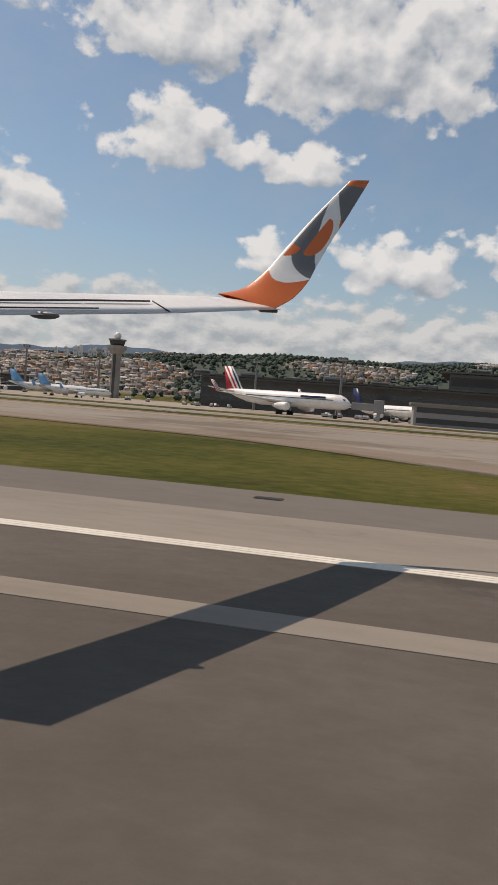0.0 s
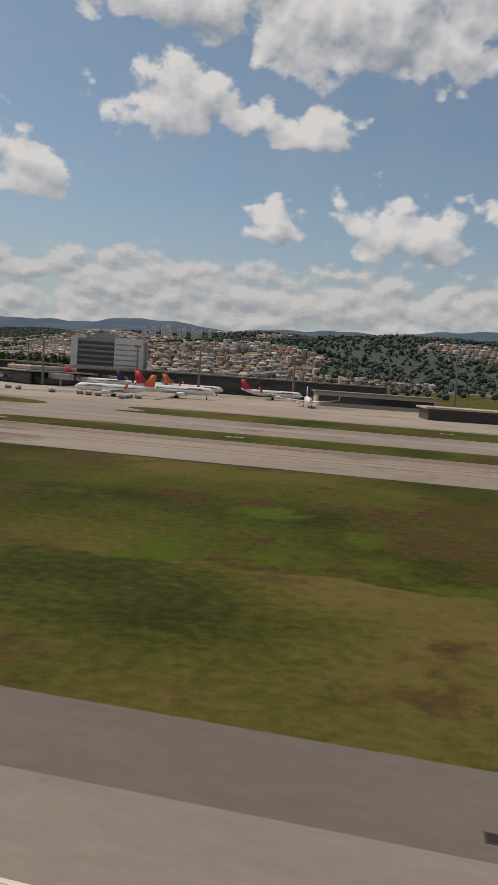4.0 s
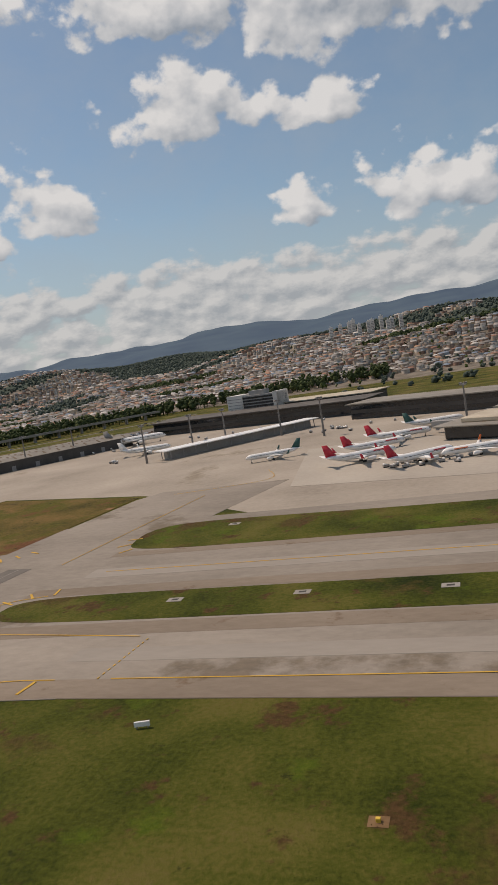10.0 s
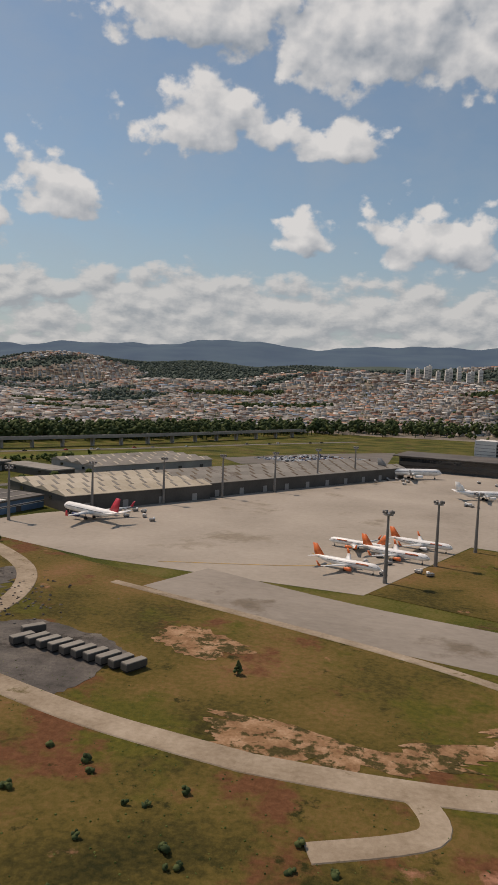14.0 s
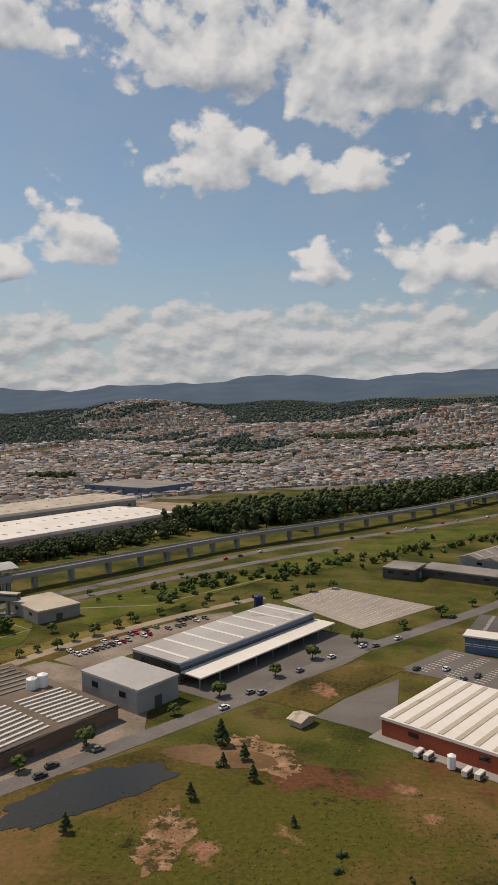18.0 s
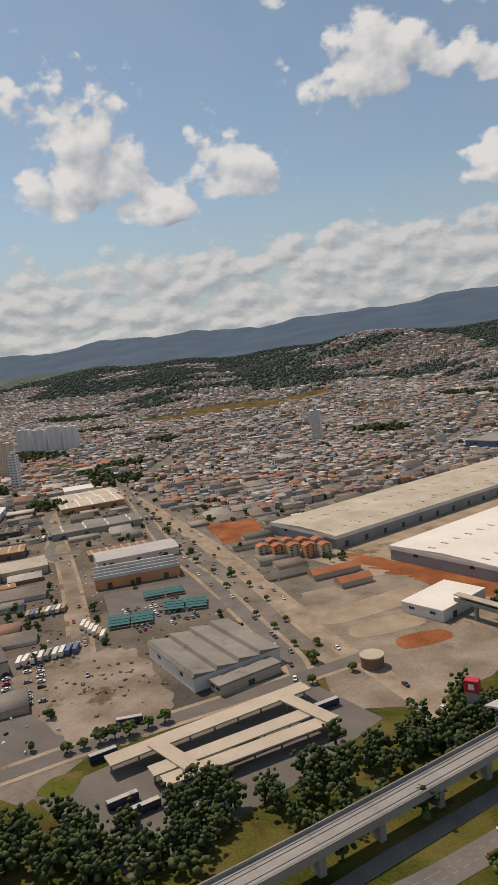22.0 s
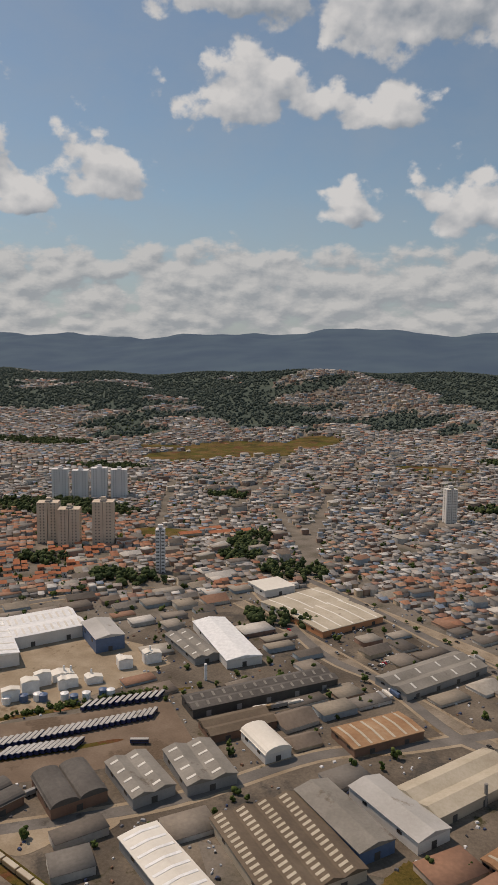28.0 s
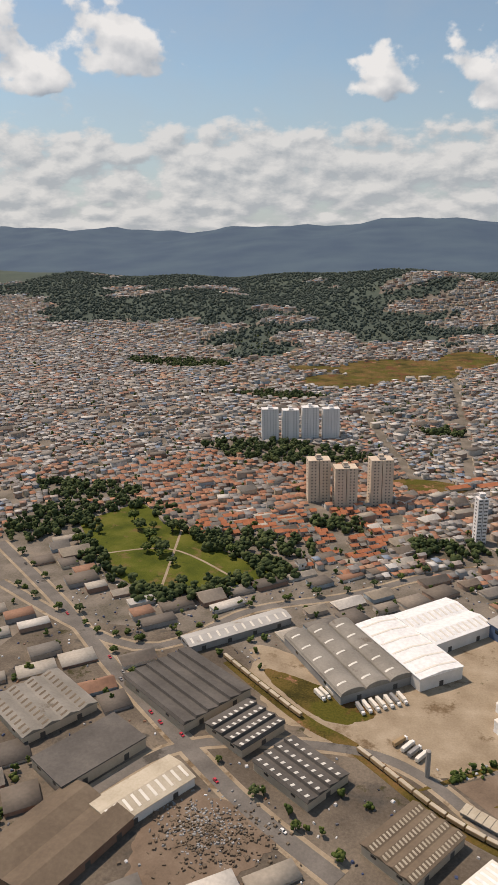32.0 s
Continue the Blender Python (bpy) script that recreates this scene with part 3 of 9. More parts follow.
def box(x0, x1, y0, y1, z0, z1, bevel=0.0):
    bm = bmesh.new()
    add_box(bm, x0, x1, y0, y1, z0, z1)
    if bevel:
        bmesh.ops.bevel(bm, geom=bm.edges[:], offset=bevel, segments=1, affect="EDGES")
    return bm


def add_prism(bm, profile, y0, y1, mi=0, m=None):
    """A closed (x, z) profile drawn out along y."""
    a = [bm.verts.new(m @ Vector((x, y0, z)) if m else (x, y0, z)) for x, z in profile]
    b = [bm.verts.new(m @ Vector((x, y1, z)) if m else (x, y1, z)) for x, z in profile]
    k = len(a)
    bm.faces.new(a).material_index = mi
    bm.faces.new(b[::-1]).material_index = mi
    for i in range(k):
        bm.faces.new((a[i], b[i], b[(i + 1) % k], a[(i + 1) % k])).material_index = mi


def prism(profile, y0, y1):
    bm = bmesh.new()
    add_prism(bm, profile, y0, y1)
    bmesh.ops.recalc_face_normals(bm, faces=bm.faces)
    return bm


def rod(r0, r1, z0, z1, n=10, x=0.0, y=0.0):
    bm = bmesh.new()
    bmesh.ops.create_cone(bm, cap_ends=True, segments=n, radius1=r0, radius2=r1, depth=z1 - z0, matrix=Matrix.Translation((x, y, (z0 + z1) / 2)))
    return bm


def add_ring(bm, rings, cap=True, mi=0):
    """Skin a list of equal rings of points."""
    made = [[bm.verts.new(p) for p in ring] for ring in rings]
    for a, b in zip(made, made[1:]):
        for i in range(len(a)):
            j = (i + 1) % len(a)
            f = bm.faces.new((a[i], a[j], b[j], b[i]))
            f.smooth, f.material_index = True, mi
    if cap:
        bm.faces.new(made[0][::-1])
        bm.faces.new(made[-1])
    return made


def sheet(name, pts, mat, z, label, category, kind="structure"):
    """A flat patch of ground with a slab's thickness, outlined by its corners, its edge roughened."""
    bm = bmesh.new()
    top = [bm.verts.new((x, y, z)) for x, y in pts]
    f = bm.faces.new(top)
    if f.calc_area() and f.normal.z < 0:
        f.normal_flip()
    r = bmesh.ops.extrude_face_region(bm, geom=[f])
    for v in r["geom"]:
        if isinstance(v, bmesh.types.BMVert):
            v.co.z -= 0.3
    bmesh.ops.recalc_face_normals(bm, faces=bm.faces)
    bmesh.ops.triangulate(bm, faces=[f for f in bm.faces if len(f.verts) > 4])
    return tagged(part(name, bm, mat), label, category, kind=kind)


def smooth_line(pts, closed=False, steps=6):
    """A Catmull-Rom curve through the points."""
    p = [Vector(q) for q in pts]
    n = len(p)
    out = []
    for i in range(n if closed else n - 1):
        a, b, c, d = (p[(i + k) % n] if closed else p[min(max(i + k, 0), n - 1)] for k in (-1, 0, 1, 2))
        for s in range(steps):
            t = s / steps
            out.append(0.5 * (2 * b + (c - a) * t + (2 * a - 5 * b + 4 * c - d) * t * t + (3 * b - a - 3 * c + d) * t**3))
    if not closed:
        out.append(p[-1])
    return [tuple(v) for v in out]


def ribbon(name, pts, width, mat, z, label, category, kind="structure", thick=0.3, curved=True):
    """A strip of even width along a line, as a slab."""
    line = [Vector((*q, 0)) for q in (smooth_line(pts) if curved and len(pts) > 2 else pts)]
    bm = bmesh.new()
    rows = []
    for i, p in enumerate(line):
        d = (line[min(i + 1, len(line) - 1)] - line[max(i - 1, 0)]).normalized()
        s = Vector((-d.y, d.x, 0)) * width / 2
        o = s * (1 + 1.6 * thick / width)
        rows.append([(p.x + s.x, p.y + s.y, z), (p.x - s.x, p.y - s.y, z), (p.x - o.x, p.y - o.y, z - thick), (p.x + o.x, p.y + o.y, z - thick)])
    for v in add_ring(bm, rows):
        pass
    for f in bm.faces:
        f.smooth = False
    bmesh.ops.recalc_face_normals(bm, faces=bm.faces)
    return tagged(part(name, bm, mat), label, category, kind=kind)


# ---- land ----
def height(x, y):
    """The lie of the land: the flat of the airport, rolling town, wooded hills."""
    rise = 0.0
    for cx, cy, sx, sy, h in HILLS:
        rise = rise + h * np.exp(-(((x - cx) / sx) ** 2) - ((y - cy) / sy) ** 2)
    t = np.clip((y - 420) / 500, 0, 1)
    roll = 5.0 * np.sin(x / 97 + 1.3) * np.sin(y / 120 + 0.4) + 3.0 * np.sin(x / 41 + y / 63)
    return t * t * (3 - 2 * t) * (10 + roll) + rise * np.clip((y - 380) / 200, 0, 1)


HILLS = [(-1100, 1190, 115, 120, 46), (-1400, 1000, 260, 190, 26), (-900, 1350, 330, 200, 34), (-420, 880, 230, 150, 24), (-150, 640, 260, 130, 28), (-240, 980, 240, 170, 36), (200, 760, 330, 180, 38),
         (-640, 1150, 240, 160, 30), (-1750, 1250, 330, 260, 44), (-1280, 1500, 330, 220, 46), (-760, 900, 120, 100, 12), (-2200, 1500, 420, 300, 55), (-620, 1650, 400, 250, 50), (0, 1500, 500, 300, 60), (700, 1000, 500, 300, 50)]
xs = np.concatenate([np.arange(-5200, -1900, 150), np.arange(-1900, 700, 22), np.arange(700, 3300, 160)])
ys = np.concatenate([np.arange(-2600, -200, 200), [-200, -60, 0, 60, 120, 180, 240, 300, 340], np.arange(370, 2000, 22), np.arange(2000, 4990, 200)])
gx, gy = np.meshgrid(xs, ys)
gz = height(gx, gy)
nx, ny = len(xs), len(ys)
cells = np.arange(nx * ny).reshape(ny, nx)
quads = np.stack([cells[:-1, :-1], cells[:-1, 1:], cells[1:, 1:], cells[1:, :-1]], -1).reshape(-1, 4)
ground_me = bpy.data.meshes.new("ground")
ground_me.from_pydata(np.stack([gx, gy, gz], -1).reshape(-1, 3).tolist(), [], quads.tolist())
for k in ("grass", "town_ground", "forest_hazed"):
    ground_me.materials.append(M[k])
qx, qy = gx.reshape(-1)[quads].mean(1), gy.reshape(-1)[quads].mean(1)


GROVES = [(-1320, 960, 220, 130, 1.3), (-1150, 880, 130, 70, 1.2), (-1085, 1230, 40, 80, -2.4), (-960, 1080, 60, 130, -1.6), (-1400, 800, 140, 40, -1.4), (-230, 575, 60, 30, -2.2), (-40, 600, 70, 28, -2.2), (-330, 740, 70, 50, -2.0), (120, 640, 50, 24, -2.0), (-420, 620, 70, 60, -1.5), (-150, 720, 50, 20, -2.2)]


def wooded(x, y):
    """Where the hills carry woods: a rough field, positive inside."""
    w = np.sin(x / 83 + 0.7) * np.sin(y / 71 + 1.1) + 0.6 * np.sin(x / 37 + y / 49) + 0.4 * np.sin(x / 19 - y / 23)
    w = w + (y - 760) / 260 - 0.35
    for cx, cy, sx, sy, k in GROVES:
        w = w + k * np.exp(-(((x - cx) / sx) ** 2) - ((y - cy) / sy) ** 2)
    return w + 2.7 * np.clip((x + 340) / 140, 0, 1) * np.clip((y - 455) / 40, 0, 1)


town = (qy > np.interp(qx, [-1180, -1000, -905, -745, -690, -650, -600, -500, -300, 300], [60, 60, 60, 60, 60, 330, 385, 440, 430, 520])) & (qx < 0)
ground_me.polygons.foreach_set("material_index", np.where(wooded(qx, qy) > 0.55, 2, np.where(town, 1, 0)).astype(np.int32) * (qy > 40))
tagged(new("ground", ground_me), "grassy airport flat running into town earth and wooded hills", "ground", kind="structure")

# far range, a wooded backdrop with blue haze put into its colour and glow
mr, mn, ml, mb = material("range_hazed", 0.95, spec=0.05)
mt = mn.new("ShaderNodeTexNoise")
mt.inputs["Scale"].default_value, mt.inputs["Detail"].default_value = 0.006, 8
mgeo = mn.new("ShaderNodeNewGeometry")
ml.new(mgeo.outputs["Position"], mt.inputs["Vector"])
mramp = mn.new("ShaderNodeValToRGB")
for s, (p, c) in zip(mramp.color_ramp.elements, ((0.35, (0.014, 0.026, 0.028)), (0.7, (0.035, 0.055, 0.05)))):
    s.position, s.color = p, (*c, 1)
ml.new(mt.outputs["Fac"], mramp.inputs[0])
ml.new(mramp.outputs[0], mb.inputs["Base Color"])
# blue emission imitates the haze of distance; nothing here gives off light
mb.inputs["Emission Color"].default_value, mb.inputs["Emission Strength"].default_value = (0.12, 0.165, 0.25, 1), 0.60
M["range_hazed"] = mr
rx = np.arange(-4700, 1500, 45)
ry = np.array([1900, 2200, 2500, 2800, 3050, 3250, 3400, 3500, 3600, 3750])
rise = np.array([0.0, 0.18, 0.38, 0.58, 0.74, 0.86, 0.95, 1.0, 0.92, 0.5])
bx, by = np.meshgrid(rx, ry)
crest = 226 + 0.016 * (bx + 1500) + 14 * np.sin(bx / 310 + 0.5) + 10 * np.sin(bx / 127) + 5 * np.sin(bx / 61 + 2) + 3 * np.sin(bx / 29)
crest = crest + 0.02 * np.maximum(0, -1900 - bx)
bz = crest * rise[:, None] + 16 * rise[:, None] * np.sin(bx / 170 + by / 90) * np.sin(by / 140)
cells = np.arange(bx.size).reshape(bx.shape)
quads = np.stack([cells[:-1, :-1], cells[:-1, 1:], cells[1:, 1:], cells[1:, :-1]], -1).reshape(-1, 4)
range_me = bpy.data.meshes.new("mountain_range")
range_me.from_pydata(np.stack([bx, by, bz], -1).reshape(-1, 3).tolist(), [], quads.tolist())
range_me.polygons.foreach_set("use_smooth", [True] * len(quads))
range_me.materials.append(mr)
tagged(new("mountain_range", range_me), "forested mountain range along the horizon, blue haze painted in", "mountains", kind="backdrop")

# ---- runway and taxiways ----
Z1, Z2, Z3, Z4 = 0.05, 0.08, 0.11, 0.14


def strip(name, x0, x1, y0, y1, mat, z, label, category="pavement"):
    return sheet(name, [(x0, y0), (x1, y0), (x1, y1), (x0, y1)], mat, z, label, category)


strip("runway", -700, 900, -9.5, 5.98, "runway", Z1, "dark grey grooved runway asphalt with tyre marks", "runway")
strip("runway_shoulder", -700, 900, 5.98, 7.95, "shoulder", Z1, "pale concrete runway shoulder")
strip("runway_edge", -700, 900, 7.95, 10.15, "asphalt", Z1, "grey asphalt runway edge beside the grass")
for y0, y1 in ((5.735, 5.805), (5.815, 5.887), (5.897, 5.97)):
    strip("edge_line", -700, 900, y0, y1, "white_line", Z1 + 0.006, "white painted runway edge line of three bands", "marking")
strip("edge_line_ground", -700, 900, 5.72, 5.99, "shoulder", Z1 + 0.003, "pale worn ground under the edge line", "marking")
strip("runway_strip", -700, 900, 3.76, 4.12, "shoulder", Z1 + 0.005, "pale worn strip along the runway", "marking")
sheet("taxiway", [(-335, 42.5), (130, 42.5), (130, 100), (-335, 100)], "taxiway", Z1, "pale grey taxiway concrete with worn darker lanes", "taxiway")
sheet("grass_strip", [(-330, 42.4)] + [(-330 + k * 0.9, 19.2 + 0.5 * math.sin(k * 0.21) + 0.25 * math.sin(k * 1.3) + 0.15 * math.sin(k * 2.9)) for k in range(346)] + [(-16, 27), (-45, 36.4), (-75, 42.4)], "green_grass", 0.004, "greener unmown grass beside the taxiway", "grass")
sheet("exit_taxiway", smooth_line([(-75, 42.6), (-45, 36.5), (-16, 27.4), (-5, 24.5), (3, 17.8), (12, 11), (14, 10.4)], steps=4) + [(130, 10.4), (130, 42.6)], "taxiway", Z1 + 0.004, "tan concrete taxiway mouth beside the grass", "taxiway")
sheet("exit_taxiway", [(-204, 43), (-217.7, 42.1), (-221.1, 41.5), (-224.4, 40.3), (-227.7, 38.8), (-230.4, 36.4), (-232.8, 33.8), (-234.6, 30.8), (-236, 27.8), (-240, 10), (-256, 10), (-253.9, 18), (-253.3, 25), (-252.4, 31), (-251.9, 35.6), (-252.1, 38.9), (-252.7, 40.4), (-254.2, 41.6), (-257.2, 42.1), (-262, 43)], "taxiway", Z1 + 0.004, "curved taxiway leading off the runway", "taxiway")
sheet("west_exit", [(-290, 43), (-297.3, 41.8), (-302.9, 41.5), (-309.4, 40.45), (-313.5, 38.9), (-316.5, 36.9), (-318.6, 33.8), (-320.3, 30.7), (-325, 10), (-350, 10), (-339.4, 26), (-338.8, 30), (-337.8, 37.6), (-336.6, 46.8), (-335.3, 63.2), (-340, 69), (-349, 71), (-349, 85), (-336, 84), (-333, 86), (-329, 120), (-326, 126), (-300, 126), (-306, 100), (-315, 88)], "taxiway", Z1 + 0.008, "wide concrete taxiway crossing to the apron", "taxiway")
ribbon("west_taxiway", [(-340, 77), (-362, 80), (-390, 87), (-414, 97)], 13.5, "taxiway", Z1 + 0.012, "pale taxiway along the cargo apron", "taxiway")
ribbon("lane_line", [(-332.4, 14), (-330.4, 31), (-327.8, 54), (-325.1, 77)], 0.10, "worn_pale", Z2 + 0.016, "pale worn seam along the asphalt lane", "marking", thick=0.02, curved=False)
ribbon("worn_lane", [(-332.6, 12), (-330.6, 31), (-327.9, 54), (-325.05, 77.3)], 3.9, "asphalt", Z2 + 0.01, "dark resurfaced asphalt lane on the taxiway", "patch", curved=False)
for x0, x1 in ((-231, -156), (-316, -250), (-142, 60)):
    r = 3.8
    sheet("grass_island", smooth_line([(x0, 61), (x0 + 5, 57.6), ((x0 + x1) / 2, 57.2), (x1 - 5, 57.6), (x1, 61), (x1 - 5, 64.6), ((x0 + x1) / 2, 65), (x0 + 5, 64.6)], True), "green_grass", Z2, "long mown grass island between taxiways", "grass")
for x0, x1 in ((-227, -152), (-313, -245), (-138, 70)):
    sheet("grass_island", smooth_line([(x0, 87), (x0 + 6, 82.6), ((x0 + x1) / 2, 82), (x1 - 9, 82.6), (x1, 86), (x1 - 9, 93), ((x0 + x1) / 2, 95), (x0 + 4, 96)], True), "green_grass", Z2, "long mown grass island beside the apron", "grass")
for lift_, (line, w) in enumerate((([(-331, 43.5), (-300, 43.4), (-262, 43.4)], 3.0), ([(-262, 43.4), (-257, 43.6), (-253, 43.1), (-250.7, 41), (-250.2, 38), (-250.7, 33), (-251.6, 26), (-252.4, 18), (-254, 10.5)], 2.7), ([(-239, 12), (-236.9, 26.6), (-234.6, 31.9), (-231.6, 37), (-227.4, 40.6), (-221.6, 42.9), (-212, 44.2), (-150, 44.4)], 2.7), ([(-319.5, 33), (-316.5, 38.2), (-312.5, 40.6), (-306, 42.4), (-297, 43.3)], 2.6), ([(-338.6, 22), (-336.4, 37.5), (-335.2, 46.8), (-334, 62), (-335.5, 66.6), (-340, 69.4), (-356, 75.8)], 2.4), ([(-316, 54.8), (-290, 55.2), (-250, 55.4)], 3.0), ([(-250, 66.4), (-290, 66.6), (-316, 66.4)], 2.6), ([(-230, 55.4), (-156, 55.4)], 3.0), ([(-230, 66.6), (-156, 66.6)], 2.4), ([(-313, 81), (-245, 81)], 2.2), ([(-227, 81), (-152, 81)], 2.2), ([(-140, 55.4), (60, 55.4)], 2.6), ([(-75, 43.6), (-45, 37.6), (-16, 28.6), (-5, 26), (4, 19)], 3.0))):
    ribbon("taxiway_shoulder", line, w, "taxi_shoulder", Z1 + 0.014 + lift_ * 0.0006, "brown dusty taxiway shoulder beside the grass", "shoulder", thick=0.05)
for lift_, (line, w) in enumerate((([(-300, 49.4), (-150, 49.6), (100, 49.8)], 2.6), ([(-312, 73), (-150, 73.2), (100, 73.4)], 3.4))):
    ribbon("worn_lane", line, w, "worn_pale", Z1 + 0.025 + lift_ * 0.001, "paler worn wheel lane along the taxiway", "patch", thick=0.05)
APRON = [(130, 100), (-300, 100), (-329, 124), (-371, 137), (-387, 98), (-430, 102), (-466, 114), (-458, 131), (-438, 158), (-420, 190), (-400, 225), (-392, 262), (-330, 262), (-230, 215), (130, 215)]
sheet("apron", APRON, "apron", Z1 - 0.01, "wide pale concrete aircraft apron with oil stains", "apron")
sheet("apron_stand", [(-298, 118), (-246, 109), (-240, 145), (-262, 150), (-285, 172), (-305, 165)], "apron_pale", Z2, "newer cream concrete parking stand", "apron")
sheet("apron_stand", [(-228, 119), (-176, 116), (-168, 136), (-190, 152), (-215, 150)], "apron_pale", Z2, "newer cream concrete parking stand", "apron")
for x0, x1, y0, y1 in ((-220, -168, 50.0, 51.2), (-210, -170, 52.5, 54), (-252.7, -243.9, 50.4, 53.3), (-157, -140, 54, 57), (-225, -205, 74, 75.5)):
    sheet("asphalt_patch", [(x0, y0), (x1, y0 + 0.3), (x1 + 2, y1), (x0 + 3, y1)], "asphalt", Z2, "dark resurfaced patch on the taxiway", "patch")
sheet("grass_field", [(-329.5, 122.5), (-371, 136), (-386.5, 99), (-349, 85.4), (-337, 84.5), (-333.5, 86)], "field", Z1 + 0.02, "rough green and brown grass triangle", "grass")

# painted lines
YELLOW = [[(-245.6, 12), (-245.1, 22.6), (-244.5, 27), (-244.0, 32.6), (-243.2, 39.8), (-242, 51.4), (-240.9, 61.3), (-239.4, 75.2), (-238.8, 80)], [(-244.9, 22.6), (-244.6, 27.4), (-243.3, 31.7), (-241.4, 35.9), (-239, 39.2), (-235.5, 42), (-228, 44.2), (-216, 45.2), (-190, 45.6), (-150, 45.6)], [(-238.5, 27.5), (-237.9, 30.1), (-235.5, 35), (-231.7, 39), (-227.1, 42.4), (-221.7, 44.4)], [(-250.9, 14), (-250.7, 22.1), (-250, 26.8), (-249, 32.1), (-248.5, 37), (-248.9, 40.2), (-250, 42.7), (-252.2, 44.5), (-255.4, 45.2), (-266.6, 45), (-294, 44.9)], [(-243.2, 39.8), (-243.6, 43), (-245.1, 45.7), (-247.8, 48.6), (-251.9, 50), (-262, 50.2)], [(-240.9, 61.3), (-243, 55.3), (-247, 51.8), (-251.9, 50)],
          [(-335, 14), (-333.8, 30.2), (-333.2, 34.6), (-332.1, 44.9), (-332, 58.1), (-332.2, 64.7), (-334.4, 67.7), (-338.8, 69.6), (-356, 76)], [(-326.5, 35), (-325.3, 37.4), (-322.7, 40.3), (-319.2, 43.6), (-314, 46.4)], [(-313.4, 41.6), (-309.1, 43.2), (-303.5, 44.6), (-298.9, 44.8)], [(-312.9, 65.4), (-317.1, 63.8), (-318.6, 60.5), (-318.9, 58.3), (-317.8, 56.3), (-315.8, 55.2), (-312.6, 54.7), (-305.1, 54), (-295.5, 53)], [(-319, 78), (-314, 118)], [(-420, 104), (-395, 112), (-398, 120)], [(-322, 122), (-305, 128), (-308, 140)],
          [(-230, 73.5), (-150, 73.5)], [(-310, 73.5), (-245, 73.5)], [(-130, 50), (40, 50)]]
for line in YELLOW:
    ribbon("taxi_line", line, 0.10, "yellow_line", Z3, "thin yellow taxiway guide line", "marking", thick=0.02)


def dashes(name, a, b, n, length, width, mat, label, across=0.0):
    """A row of short bars as one marking."""
    a, b = Vector(a), Vector(b)
    d = (b - a).normalized()
    th = math.atan2(d.y, d.x)
    bm = bmesh.new()
    for i in range(n):
        p = a.lerp(b, (i + 0.5) / n)
        add_box(bm, -length / 2, length / 2, -width / 2, width / 2, Z2, Z3 + 0.005, 0, Matrix.Translation((p.x, p.y, 0)) @ Matrix.Rotation(th + across, 4, "Z"))
    return tagged(part(name, bm, mat), label, "marking", kind="structure")


dashes("hold_line", (-249, 35), (-235, 35), 1, 14, 0.25, "yellow_line", "yellow runway holding line")
dashes("hold_line", (-249, 34.5), (-235, 34.5), 22, 0.35, 0.4, "yellow_line", "yellow broken runway holding line")
dashes("hold_line", (-333.5, 34), (-320, 34), 1, 13.5, 0.25, "yellow_line", "yellow runway holding line")
dashes("hold_line", (-333.5, 33.5), (-320, 33.5), 20, 0.35, 0.4, "yellow_line", "yellow broken runway holding line")
for cx, cy, spots in ((-303, 25, [(-319.2, 35.9), (-316.6, 38.3), (-313.3, 40.8), (-309.4, 42.2), (-305.3, 43.1), (-300.6, 43.5)]), (-311, 60.5, [(-318.1, 61.4), (-318.0, 58.6), (-316.4, 56.4), (-314.1, 55.4), (-317.0, 63.6), (-315.2, 65.6), (-312.5, 66.6)]), (-340, 92, [(-337, 81.2), (-334.2, 81.8), (-331.9, 82.4), (-330, 83.8), (-328.3, 85.5)]), (-342, 60, [(-334.7, 66.9), (-333, 64.8), (-332.8, 62.5)]), (-307, 90, [(-313.6, 85.4), (-312, 82.5), (-313.5, 88.5)])):
    for bx_, by_ in spots:
        a = math.atan2(by_ - cy, bx_ - cx)
        ux, uy = math.cos(a), math.sin(a)
        dashes("edge_bar", (bx_ - ux, by_ - uy), (bx_ + ux, by_ + uy), 1, 2.1, 0.27, "yellow_line", "short yellow bar across the taxiway shoulder")
dashes("stop_line", (-259.2, 45), (-258.4, 54.7), 11, 0.3, 0.10, "yellow_line", "thin broken yellow stop line")
dashes("stop_line", (-295.2, 44.7), (-294.4, 52.6), 11, 0.3, 0.10, "yellow_line", "thin broken yellow stop line")
dashes("stop_line", (-207.5, 46), (-206.8, 54), 11, 0.3, 0.10, "yellow_line", "thin broken yellow stop line")
dashes("curved_dash", (-329.7, 31), (-322, 42), 12, 0.7, 0.14, "yellow_line", "broken yellow guide line over the lane")


def lettering(text, x, y, size, turn, mat, plate):
    """Painted characters on a red panel."""
    root = thing("surface_sign", pose(x, y, Z2 + 0.01, 0, 0, turn), f"red surface marking reading {text} in white", "marking", kind="structure")
    part("panel", box(-plate[0] / 2, plate[0] / 2, -plate[1] / 2, plate[1] / 2, 0, 0.02), "red_paint", root)
    cu = bpy.data.curves.new("digits", "FONT")
    cu.body, cu.size, cu.align_x, cu.align_y, cu.extrude = text, size, "CENTER", "CENTER", 0.01
    tmp = bpy.data.objects.new("digits", cu)
    me = bpy.data.meshes.new_from_object(tmp)
    bpy.data.objects.remove(tmp)
    me.materials.append(M["white_line"])
    ob = new("digits", me)
    ob.parent, ob.location = root, (0, 0, 0.03)


